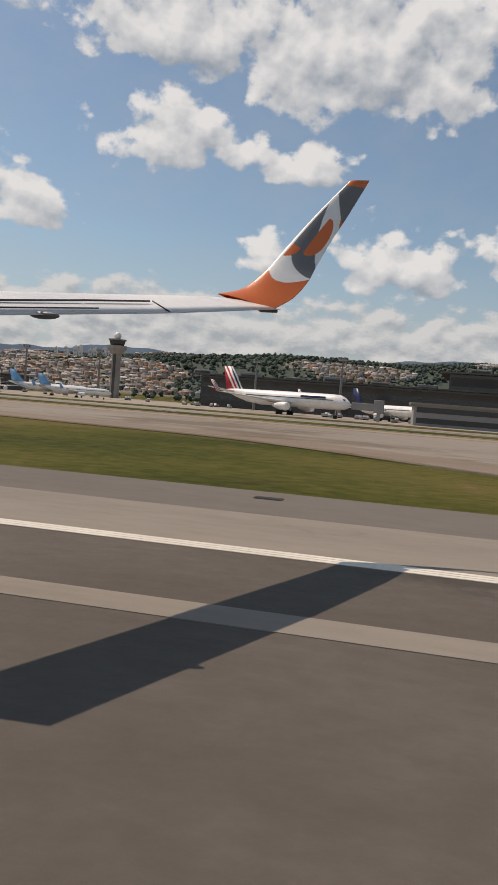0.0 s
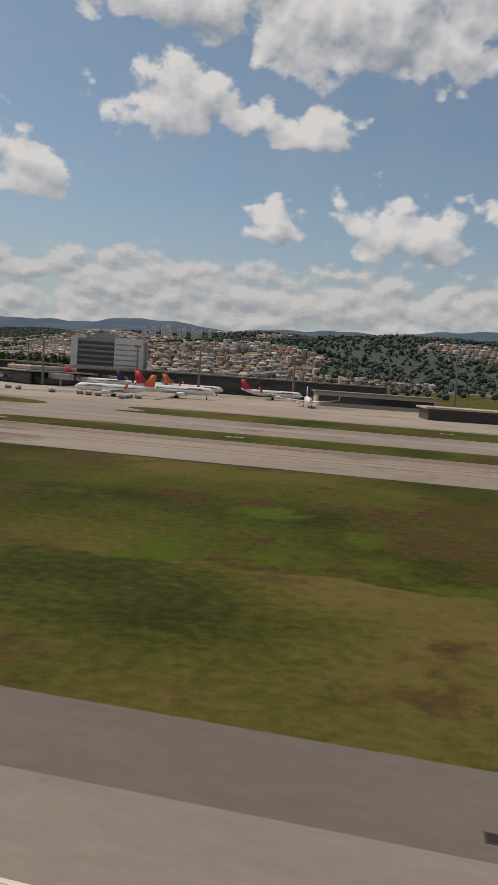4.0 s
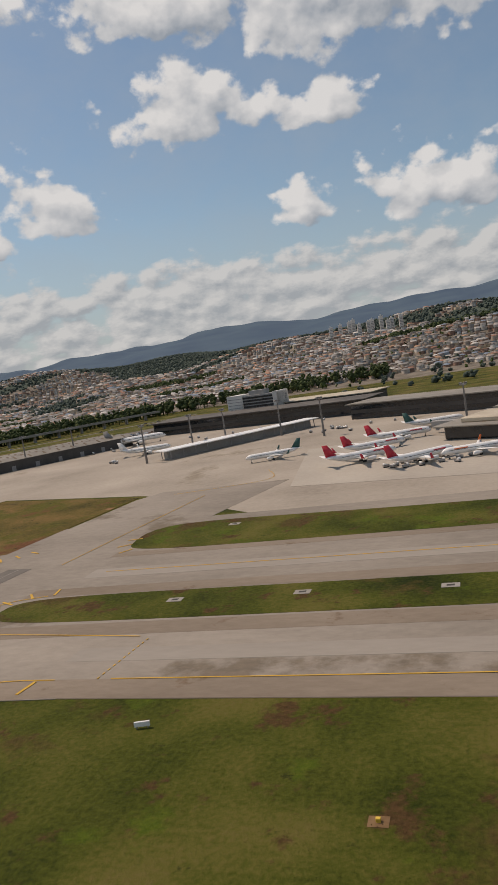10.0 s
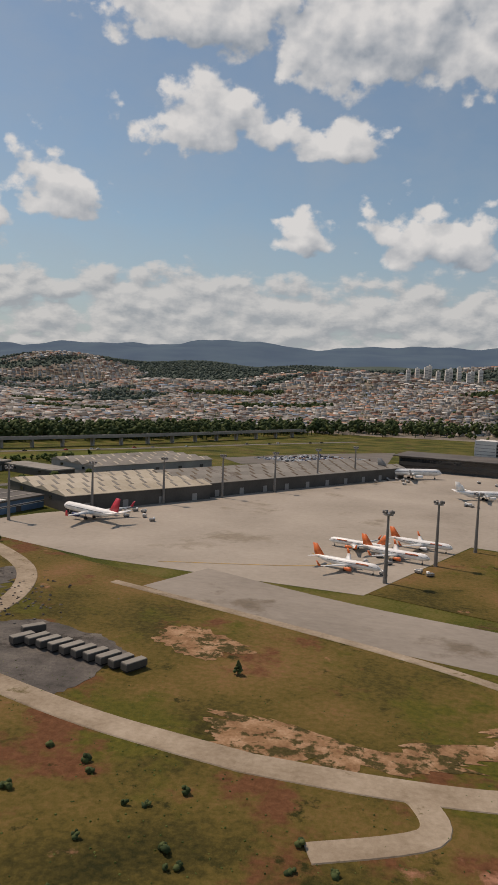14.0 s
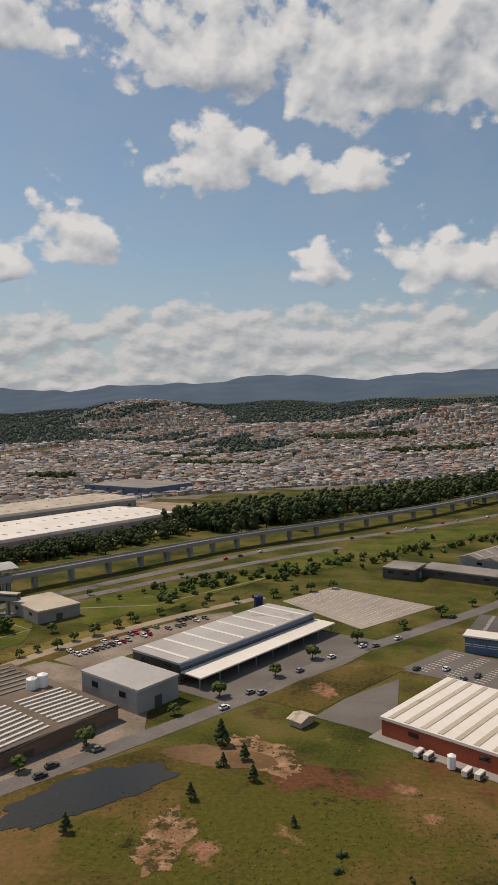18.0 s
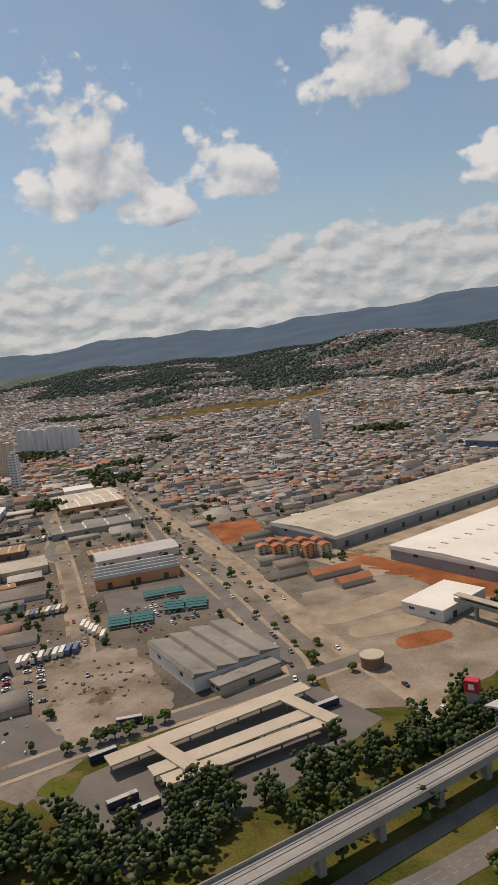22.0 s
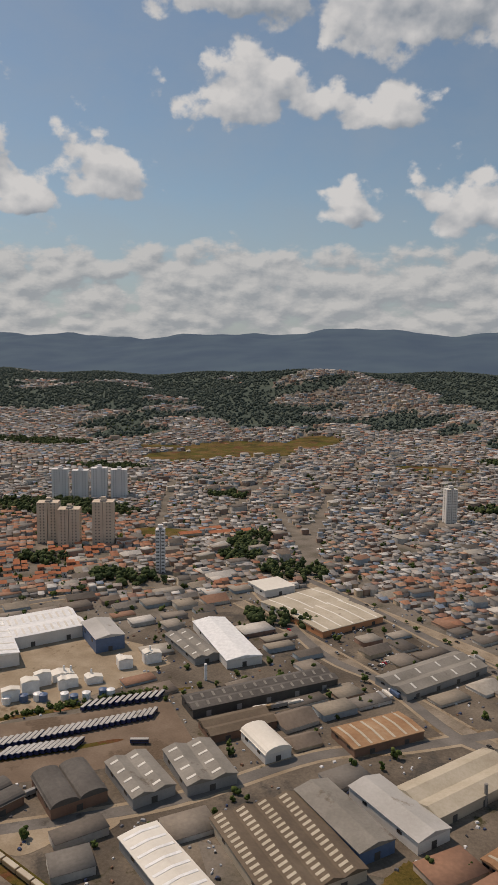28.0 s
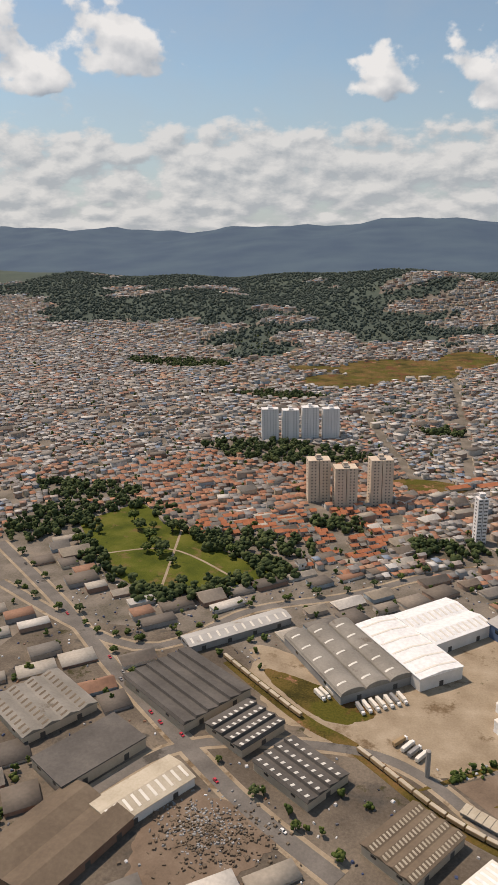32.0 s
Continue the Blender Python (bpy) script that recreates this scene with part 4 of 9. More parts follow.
lettering("27R-09L", -245.8, 36.1, 1.2, 180, "white_line", (4.1, 1.3))
lettering("27R-09L", -241.2, 36.2, 1.2, 180, "white_line", (4.1, 1.3))
lettering("760", -331.1, 35.0, 1.15, 0, "white_line", (2.2, 1.15))
lettering("760", -325.9, 34.9, 1.15, 0, "white_line", (2.2, 1.15))

# ---- things: small airfield fittings ----
pad = thing("marker_pad", pose(-283, 62.3, Z2), "square white concrete pad with a dark lid in grass", "pad", "pads in the grass islands")
part("slab", box(-0.8, 0.8, -0.55, 0.55, 0, 0.03), "concrete", pad)
part("lid", box(-0.35, 0.35, -0.2, 0.2, 0.02, 0.05), "asphalt_dark", pad, "dark inner lid")
for x in (-269.5, -256.5, -213, -191, -176, -165, -296, -120, -90, -55, -20):
    copy_thing(pad, pose(x, 62 if x < -230 else 60.8, Z2))
for x, y in ((-262, 92), (-300, 93), (-205, 92), (-170, 91), (-100, 90)):
    copy_thing(pad, pose(x, y, Z2))
drain = thing("drain_cover", pose(-29.85, 8.4, Z1), "dark rectangular drain grating in the runway edge", "drain", "drains along the runway")
part("frame", box(-0.2, 0.2, -0.12, 0.12, 0, 0.008), "asphalt_dark", drain)
part("grate", box(-0.17, 0.17, -0.09, 0.09, 0.005, 0.012), "tyre", drain, "dark iron grate")
for x in (-1.6, -55.6, -53.2, -80.3, -104, -128, 22):
    copy_thing(drain, pose(x, 9.4 if x == -1.6 else 7.9 if x == -55.6 else 8.45, Z1))
lamp = thing("runway_light", pose(-30.1, 6.93, Z1), "small yellow edge light on a square plate", "light", "lights along the runway")
part("plate", box(-0.1, 0.1, -0.1, 0.1, 0, 0.006), "asphalt", lamp)
part("stem", rod(0.03, 0.03, 0.005, 0.03, 8), "steel", lamp)
part("dome", rod(0.045, 0.025, 0.025, 0.05, 10), "yellow", lamp, "yellow glass dome")
for x in (20, -80.4, -105, -130, -155, -180):
    copy_thing(lamp, pose(x, 6.93, Z1))
board = thing("airfield_sign", pose(-254.8, 34.4, 0, 0, 0, 10), "low white airfield sign board on two feet", "sign", "airfield signs")
part("board", box(-0.5, 0.5, -0.07, 0.07, 0.14, 0.46), "white", board)
part("foot", box(-0.4, -0.33, -0.06, 0.06, 0, 0.15), "steel", board)
part("foot", box(0.33, 0.4, -0.06, 0.06, 0, 0.15), "steel", board)
for x, y in ((-230.1, 34.2), (-288, 38), (-317.2, 35.4), (-339.6, 41.5), (-18, 27)):
    copy_thing(board, pose(x, y, 0, 0, 0, 15))

marker = thing("marker_box", pose(-189.8, 18.3, 0), "small yellow marker box on bare earth in grass", "marker", "marker boxes in the grass")
part("base", box(-0.5, 0.5, -0.4, 0.4, 0, 0.02), "soil", marker, "bare earth pad")
part("box", box(-0.12, 0.12, -0.1, 0.1, 0.01, 0.22, 0.02), "yellow", marker)
for x, y in ((-193.0, 15.9), (-176, 20.5), (-272, 30)):
    copy_thing(marker, pose(x, y, 0))

# ---- airliners ----
def airliner(x, y, turn, length, tail, label, engine="white", belly="white", stripe=None):
    """A twin-jet, nose along +x before it is turned."""
    L = length
    R = L * 0.05
    root = thing("airliner", pose(x, y, Z1, 0, 0, turn), label, "aeroplane", "parked airliners")
    zc = R * 2.05
    bm = bmesh.new()
    rings = []
    for u, r, up in ((0.5, 0.03, -0.25), (0.485, 0.4, -0.2), (0.46, 0.72, -0.1), (0.42, 0.95, 0), (0.36, 1, 0), (0.1, 1, 0), (-0.18, 1, 0), (-0.3, 0.86, 0.13), (-0.4, 0.56, 0.4), (-0.47, 0.26, 0.62), (-0.5, 0.06, 0.72)):
        rings.append([(u * L, R * r * math.cos(a), zc + R * up + R * r * math.sin(a)) for a in (k * math.tau / 14 for k in range(14))])
    add_ring(bm, rings)
    part("fuselage", bm, "white", root)
    part("window_band", box(-0.28 * L, 0.40 * L, -R * 1.004, R * 1.004, zc + R * 0.18, zc + R * 0.27), "glass", root, "dark row of cabin windows")
    part("cockpit_window", box(0.452 * L, 0.468 * L, -R * 0.55, R * 0.55, zc + R * 0.2, zc + R * 0.42), "glass", root, "dark cockpit glass")
    if stripe:
        part("title", box(0.16 * L, 0.34 * L, -R * 1.012, R * 1.012, zc + R * 0.36, zc + R * 0.62), stripe, root, "coloured title panel on the forward body")
    for s in (1, -1):
        bm = bmesh.new()
        secs = ((0.10, 0.85, 0.215, 0.55), (-0.02, 4.2, 0.10, 0.32), (-0.155, 9.2, 0.045, 0.12))
        rr = []
        for lead, span, chord, th in secs:
            yy, z0 = s * span * R, zc - R * 0.55 + span * R * 0.09
            rr.append([(lead * L, yy, z0), ((lead - chord * 0.35) * L, yy, z0 + th * R * 0.5), ((lead - chord) * L, yy, z0), ((lead - chord * 0.35) * L, yy, z0 - th * R * 0.4)])
        add_ring(bm, rr)
        wing = part("wing", bm, "white", root)
        bm = bmesh.new()
        yy, z0 = s * 9.2 * R, zc - R * 0.55 + 9.2 * R * 0.09
        add_ring(bm, [[(-0.155 * L, yy, z0), (-0.2 * L, yy, z0), (-0.2 * L, yy + s * 0.08 * R, z0), (-0.155 * L, yy + s * 0.08 * R, z0)], [(-0.2 * L, yy + s * 0.5 * R, z0 + 1.4 * R), (-0.222 * L, yy + s * 0.5 * R, z0 + 1.4 * R), (-0.222 * L, yy + s * 0.56 * R, z0 + 1.4 * R), (-0.2 * L, yy + s * 0.56 * R, z0 + 1.4 * R)]])
        part("winglet", bm, tail, wing, "upturned coloured winglet")
        bm = bmesh.new()
        ex, ey, ez = 0.09 * L, s * 2.9 * R, zc - R * 0.95
        add_ring(bm, [[(ex + u * L, ey + R * r * math.cos(a), ez + R * r * math.sin(a)) for a in (k * math.tau / 12 for k in range(12))] for u, r in ((0.045, 0.46), (0.03, 0.54), (-0.01, 0.52), (-0.05, 0.34), (-0.07, 0.18))])
        part("engine", bm, engine, root)
        bm = bmesh.new()
        add_ring(bm, [[(-0.40 * L, s * 0.4 * R, zc + 0.5 * R), (-0.5 * L, s * 0.4 * R, zc + 0.5 * R), (-0.5 * L, s * 0.4 * R, zc + 0.62 * R), (-0.40 * L, s * 0.4 * R, zc + 0.62 * R)], [(-0.475 * L, s * 3.6 * R, zc + 0.95 * R), (-0.515 * L, s * 3.6 * R, zc + 0.95 * R), (-0.515 * L, s * 3.6 * R, zc + 1.0 * R), (-0.475 * L, s * 3.6 * R, zc + 1.0 * R)]])
        part("tailplane", bm, "white", root)
        part("main_gear", box(-0.01 * L, 0.035 * L, s * 1.25 * R - 0.16 * R, s * 1.25 * R + 0.16 * R, 0, 0.55 * R, 0.02), "tyre", root)
        part("gear_leg", box(0.01 * L, 0.018 * L, s * 1.25 * R - 0.06 * R, s * 1.25 * R + 0.06 * R, 0.4 * R, 1.35 * R), "steel", root)
    part("nose_gear", box(0.385 * L, 0.405 * L, -0.16 * R, 0.16 * R, 0, 0.4 * R, 0.02), "tyre", root)
    part("gear_leg", box(0.392 * L, 0.4 * L, -0.06 * R, 0.06 * R, 0.3 * R, 1.2 * R), "steel", root)
    bm = bmesh.new()
    th = 0.09 * R
    add_ring(bm, [[(-0.335 * L, -th, zc + 0.85 * R), (-0.49 * L, -th, zc + 0.85 * R), (-0.49 * L, th, zc + 0.85 * R), (-0.335 * L, th, zc + 0.85 * R)], [(-0.455 * L, -th * 0.5, zc + 4.0 * R), (-0.525 * L, -th * 0.5, zc + 4.0 * R), (-0.525 * L, th * 0.5, zc + 4.0 * R), (-0.455 * L, th * 0.5, zc + 4.0 * R)]])
    part("fin", bm, tail, root, "coloured tail fin")
    return root


ORANGE_JET = "white airliner with orange tail fin parked on concrete"
RED_JET = "white airliner with dark red tail fin parked on concrete"
airliner(-18.2, 116, -26, 25.2, "tail_stripes", "large white wide-body airliner with striped tail at its stand", "white", stripe="navy")
airliner(-2, 136, -50, 20, "navy", "white airliner with dark blue tail behind the glass terminal pier")
for px, py, tn, ln, tl, lb in (
    (-64, 124, 25, 14.5, "sky_blue", "white and pale blue airliner parked near the sheds"), (-72, 118, -65, 13.5, "white", "white airliner nose-on by the low shed"), (-58, 122, 25, 13, "sky_blue", "white and pale blue airliner parked near the sheds"),
    (-124, 140, -80, 13.5, "white", "small white airliner facing the runway"), (-136, 166, 12, 14.5, "red", RED_JET), (-155, 164, 14, 14.5, "orange", ORANGE_JET), (-166, 162, 16, 14.5, "navy", "white airliner with dark tail fin at the terminal"), (-178, 160, 14, 15, "red", RED_JET),
    (-157, 121, 196, 14.5, "orange", ORANGE_JET), (-150, 135, 10, 16, "red", RED_JET), (-189, 119, 12, 15, "orange", ORANGE_JET), (-207, 128, 12, 15, "orange", ORANGE_JET), (-203, 152, 14, 14.5, "orange", ORANGE_JET), (-196, 166, 15, 15, "red", RED_JET),
    (-240, 150, 10, 14.5, "orange", ORANGE_JET), (-247, 170, 8, 14.5, "orange", ORANGE_JET), (-225, 182, 8, 14.5, "orange", ORANGE_JET), (-205, 196, 12, 14.5, "orange", ORANGE_JET),
    (-252, 126, -62, 13.5, "white", "white airliner nose-on at its stand, wings wide"), (-266, 131, 200, 14, "orange", ORANGE_JET), (-276, 129, 40, 14.5, "red", RED_JET), (-288, 137, 32, 15, "red", RED_JET), (-287, 150, 32, 14.5, "red", RED_JET), (-283, 163, 20, 15, "red", RED_JET),
    (-276, 181, 20, 15, "dark_green", "white airliner with dark green tail fin"), (-311, 155, 205, 13, "dark_green", "white and dark green airliner taxiing on the apron"), (-268, 222, 15, 14, "red", RED_JET), (-365, 200, 20, 16, "white", "long white airliner at the west stand"),
    (-391, 111, -18, 11.5, "orange", ORANGE_JET), (-384, 121, -18, 12, "orange", ORANGE_JET), (-391, 126, 162, 11, "orange", ORANGE_JET), (-380, 131, -16, 11.5, "orange", ORANGE_JET), (-386, 236, 25, 22, "grey_wall", "long white airliner with grey tail by the cargo halls"),
):
    airliner(px, py, tn, ln, tl, lb, "orange" if tl == "orange" and px < -380 else "white", stripe=tl if tl in ("orange", "red") else None)
airliner(-445.5, 130.5, 155, 17.5, "red", "white airliner with blue and red tail by the cargo halls", "navy")

# ---- masts ----
mast = thing("floodlight_mast", pose(-384.6, 105.6, Z1), "tall slim grey floodlight mast with lamp ring", "mast", "floodlight masts")
part("column", rod(0.34, 0.16, 0, 10.5, 10), "pole", mast)
part("platform", rod(0.75, 0.75, 10.2, 10.5, 12), "steel", mast)
for k in range(6):
    part("lamp", box(0.5, 0.9, -0.16, 0.16, 10.45, 10.85, 0.03), "pole", mast).rotation_euler = (0, 0, k * math.tau / 6)
for x, y in ((-377.4, 119.2), (-370.5, 132.6), (-353.3, 176), (-346, 193), (-459, 122.3), (-449, 137.9), (-439.2, 154.4), (-429.4, 169.3), (-419.5, 184.9), (-411, 203), (-402, 219), (-338, 200), (-322, 205), (-306, 190), (-268, 168), (-256, 150), (-240, 190), (-228, 160), (-205, 175), (-186, 148), (-170, 165), (-152, 158), (-132, 172), (-96, 140), (-84, 150), (-66, 150), (-30, 150), (-10, 128)):
    copy_thing(mast, pose(x, y, Z1))


# ---- airport buildings ----
def block(name, x, y, w, d, turn, h, wall, roof, label, category="building", bands=0, band_mat="glass", eave=0.5, parapet=0.3, z=0.0):
    """A flat-roofed building with storey bands of glass."""
    root = thing(name, pose(x, y, z, 0, 0, turn), label, category)
    part("wall", box(-w / 2, w / 2, -d / 2, d / 2, 0, h), wall, root)
    part("roof", box(-w / 2 - eave, w / 2 + eave, -d / 2 - eave, d / 2 + eave, h - 0.02, h + parapet), roof, root)
    for k in range(bands):
        z0 = h * (k + 0.28) / bands
        part("window_band", box(-w / 2 + 0.4, w / 2 - 0.4, -d / 2 - 0.04, d / 2 + 0.04, z0, z0 + h / bands * 0.5), band_mat, root, "long dark window band")
    return root


block("terminal", 6, 178, 104, 30, -6, 7.6, "glass", "dark_roof", "dark glass terminal hall with wide flat roof", "terminal", 3, "dark_wall", 2.0)
block("terminal", 34, 172, 44, 22, -6, 11.5, "glass", "dark_roof", "tall dark glass terminal wing", "terminal", 3, "dark_wall", 2.0)
block("pier", 20.5, 113, 36, 6, 2, 3.2, "grey_wall", "grey_roof", "low grey boarding pier with dark openings", "building", 2)
block("terminal", -160, 190, 100, 14, 3, 4.6, "dark_wall", "grey_roof", "long low concrete terminal with dark glass front", "terminal", 2, "glass", 1.2)
block("terminal", -260, 215, 90, 16, 155, 4.8, "dark_wall", "grey_roof", "long low concrete terminal with dark glass front", "terminal", 2, "glass", 1.2)
block("terminal", -345, 262, 90, 18, 168, 5, "dark_wall", "dark_roof", "long low terminal with sweeping dark roof", "terminal", 2, "glass", 2)
block("terminal", -330, 285, 60, 18, 165, 5.5, "dark_wall", "cream_roof", "long low terminal with pale roof", "terminal", 1, "glass", 1)
block("shed", -92, 131, 20, 8, 10, 2.0, "dark_wall", "cream_roof", "low open shed with pale flat roof", "shed", 1)
block("shed", -112, 160, 26, 8, 12, 3.0, "beige_wall", "grey_roof", "low beige airport shed", "shed", 1)
for cx, cy, tn, ln in ((-192, 158, 62, 70), (-262, 158, 62, 76)):
    root = thing("concourse", pose(cx, cy, 0, 0, 0, tn), "dark boarding concourse with broad flat grey roof", "terminal")
    part("lounge", box(-8, 9, -8, 8, 0.0, 2.9, 0.3), "glass", root, "dark glazed lounge end")
    part("lounge_roof", box(-10, 10, -9.5, 9.5, 2.9, 3.25, 0.1), "grey_roof", root)
    part("canopy", box(-6, 7, -5, 5, 3.25, 4.3, 0.2), "cream_roof", root)
    part("wall", box(9, ln, -3.4, 3.4, 1.6, 4.2), "dark_wall", root)
    part("roof", box(8, ln, -4.6, 4.6, 4.2, 4.6), "grey_roof", root)
    part("ridge", box(8, ln, -1.4, 1.4, 4.6, 5.1), "cream_roof", root, "paler raised roof strip")
    for k in range(8):
        for s in (1, -1):
            part("pillar", box(12 + k * 7.4, 12.5 + k * 7.4, s * 3.0 - 0.25, s * 3.0 + 0.25, 0, 1.7), "concrete", root)
    for k, (bx0, s) in enumerate(((2, 1), (-4, -1), (18, 1), (16, -1), (34, 1), (32, -1))):
        bridge = part("boarding_bridge", box(bx0, bx0 + 1.5, min(s * 9, s * 17) if bx0 < 9 else min(s * 3.4, s * 12), max(s * 9, s * 17) if bx0 < 9 else max(s * 3.4, s * 12), 1.6, 2.9, 0.08), "grey_wall", root, "pale grey boarding bridge")
        part("bridge_leg", box(bx0 + 0.5, bx0 + 0.9, s * 13 - 0.2, s * 13 + 0.2, 0, 1.6) if bx0 < 9 else box(bx0 + 0.5, bx0 + 0.9, s * 10 - 0.2, s * 10 + 0.2, 0, 1.6), "steel", bridge)


for k in range(9):
    root = thing("roof_unit", pose(-48 + k * 11, 174 + (k % 3) * 5 - k * 1.0, 7.88 if k < 6 else 11.78, 0, 0, -6), "grey plant housing on the terminal roof", "roof unit", "plant on the terminal roof")
    part("housing", box(-2.4, 2.4, -1.6, 1.6, 0, 1.1 + 0.3 * (k % 2), 0.06), "grey_wall", root)
    part("grille", box(-2.0, 2.0, -1.64, 1.64, 0.3, 0.8), "dark_wall", root, "dark air grille")


root = thing("boarding_stairs", pose(-2.6, 111, 0, 0, 0, -6), "grey boarding bridge tower with open stairs", "boarding bridge")
part("tower", box(-0.7, 0.7, -0.7, 0.7, 1.4, 3.4, 0.05), "grey_wall", root)
part("column", box(-0.25, 0.25, -0.25, 0.25, 0, 1.4), "steel", root)
part("bridge", box(-4.2, -0.7, -0.5, 0.5, 1.7, 2.8, 0.05), "grey_wall", root)
for k in range(8):
    part("step", box(0.7 + k * 0.36, 1.1 + k * 0.36, -0.5, 0.5, 1.9 - k * 0.24, 2.02 - k * 0.24), "steel", root)


def hotel(x, y, turn, h, w):
    root = thing("hotel", pose(x, y, 0, 0, 0, turn), "eight-storey airport hotel with white end blocks and dark bands", "hotel")
    part("body", box(-w / 2, w / 2, -4, 4, 0, h - 0.6), "grey_wall", root)
    part("end_block", box(w / 2 - 8, w / 2, -4.3, 4.3, 0, h), "white_wall", root, "plain white end block")
    part("end_block", box(-w / 2, -w / 2 + 2, -4.3, 4.3, 0, h), "white_wall", root, "plain white end block")
    for k in range(6):
        z0 = h * (0.28 + 0.11 * k)
        part("window_band", box(-w / 2 + 2, w / 2 - 8, -4.15, 4.15, z0, z0 + h * 0.065), "glass", root, "dark window band")
        part("window_band", box(w / 2 - 7.6, w / 2 - 0.4, -4.36, 4.36, z0 + 0.2, z0 + h * 0.04), "grey_wall", root)
    part("roof_plant", box(-w * 0.2, w * 0.1, -2, 2, h - 0.62, h + 1.2), "grey_wall", root)


hotel(-192, 199, 8, 13.6, 21)
hotel(-351, 281, 162, 11, 25)

root = thing("control_tower", pose(-79, 191, 0), "slender concrete control tower with glass cab and white radar ball", "tower")
part("shaft", rod(1.5, 1.3, 0, 14, 8), "concrete", root)
part("shaft_groove", box(-0.35, 0.35, -1.55, -1.2, 0, 13.5), "dark_wall", root, "dark vertical slot")
part("collar", rod(1.5, 2.9, 12.4, 14.0, 8), "concrete", root)
part("gallery", rod(2.9, 2.9, 14.0, 14.9, 8), "concrete", root)
part("cab", rod(2.0, 2.5, 14.9, 16.4, 8), "glass", root, "slanted dark glass cab")
part("cab_roof", rod(2.7, 2.7, 16.4, 16.7, 8), "concrete", root)
bm = bmesh.new()
bmesh.ops.create_icosphere(bm, subdivisions=3, radius=1.05, matrix=Matrix.Translation((0, 0, 17.7)))
part("radome", bm, "white", root, "white radar ball")

root = thing("apron_pier", pose(-333, 200, 0, 0, 0, 52.5), "long open shelter with bright white flat roof", "shelter")
part("roof", box(-28, 28, -3.2, 3.2, 2.5, 2.8, 0.05), "white", root)
part("wall", box(-26, 26, -1.2, 1.2, 0, 2.5), "grey_wall", root)
for k in range(14):
    for s in (1, -1):
        part("post", box(-26 + k * 4, -25.8 + k * 4, s * 2.8 - 0.1, s * 2.8 + 0.1, 0, 2.5), "steel", root)


# ---- halls ----
FOOT = []  # ground that is built on: centre, half sizes, turn
def saw_profile(w, n, h, up):
    p = [(-w / 2, 0), (w / 2, 0), (w / 2, h)]
    for k in range(n, 0, -1):
        x1, x0 = -w / 2 + w * k / n, -w / 2 + w * (k - 1) / n
        p += [(x1 - 0.02, h), (x0 + 0.3 * w / n, h + up)]
    return p + [(-w / 2, h)]


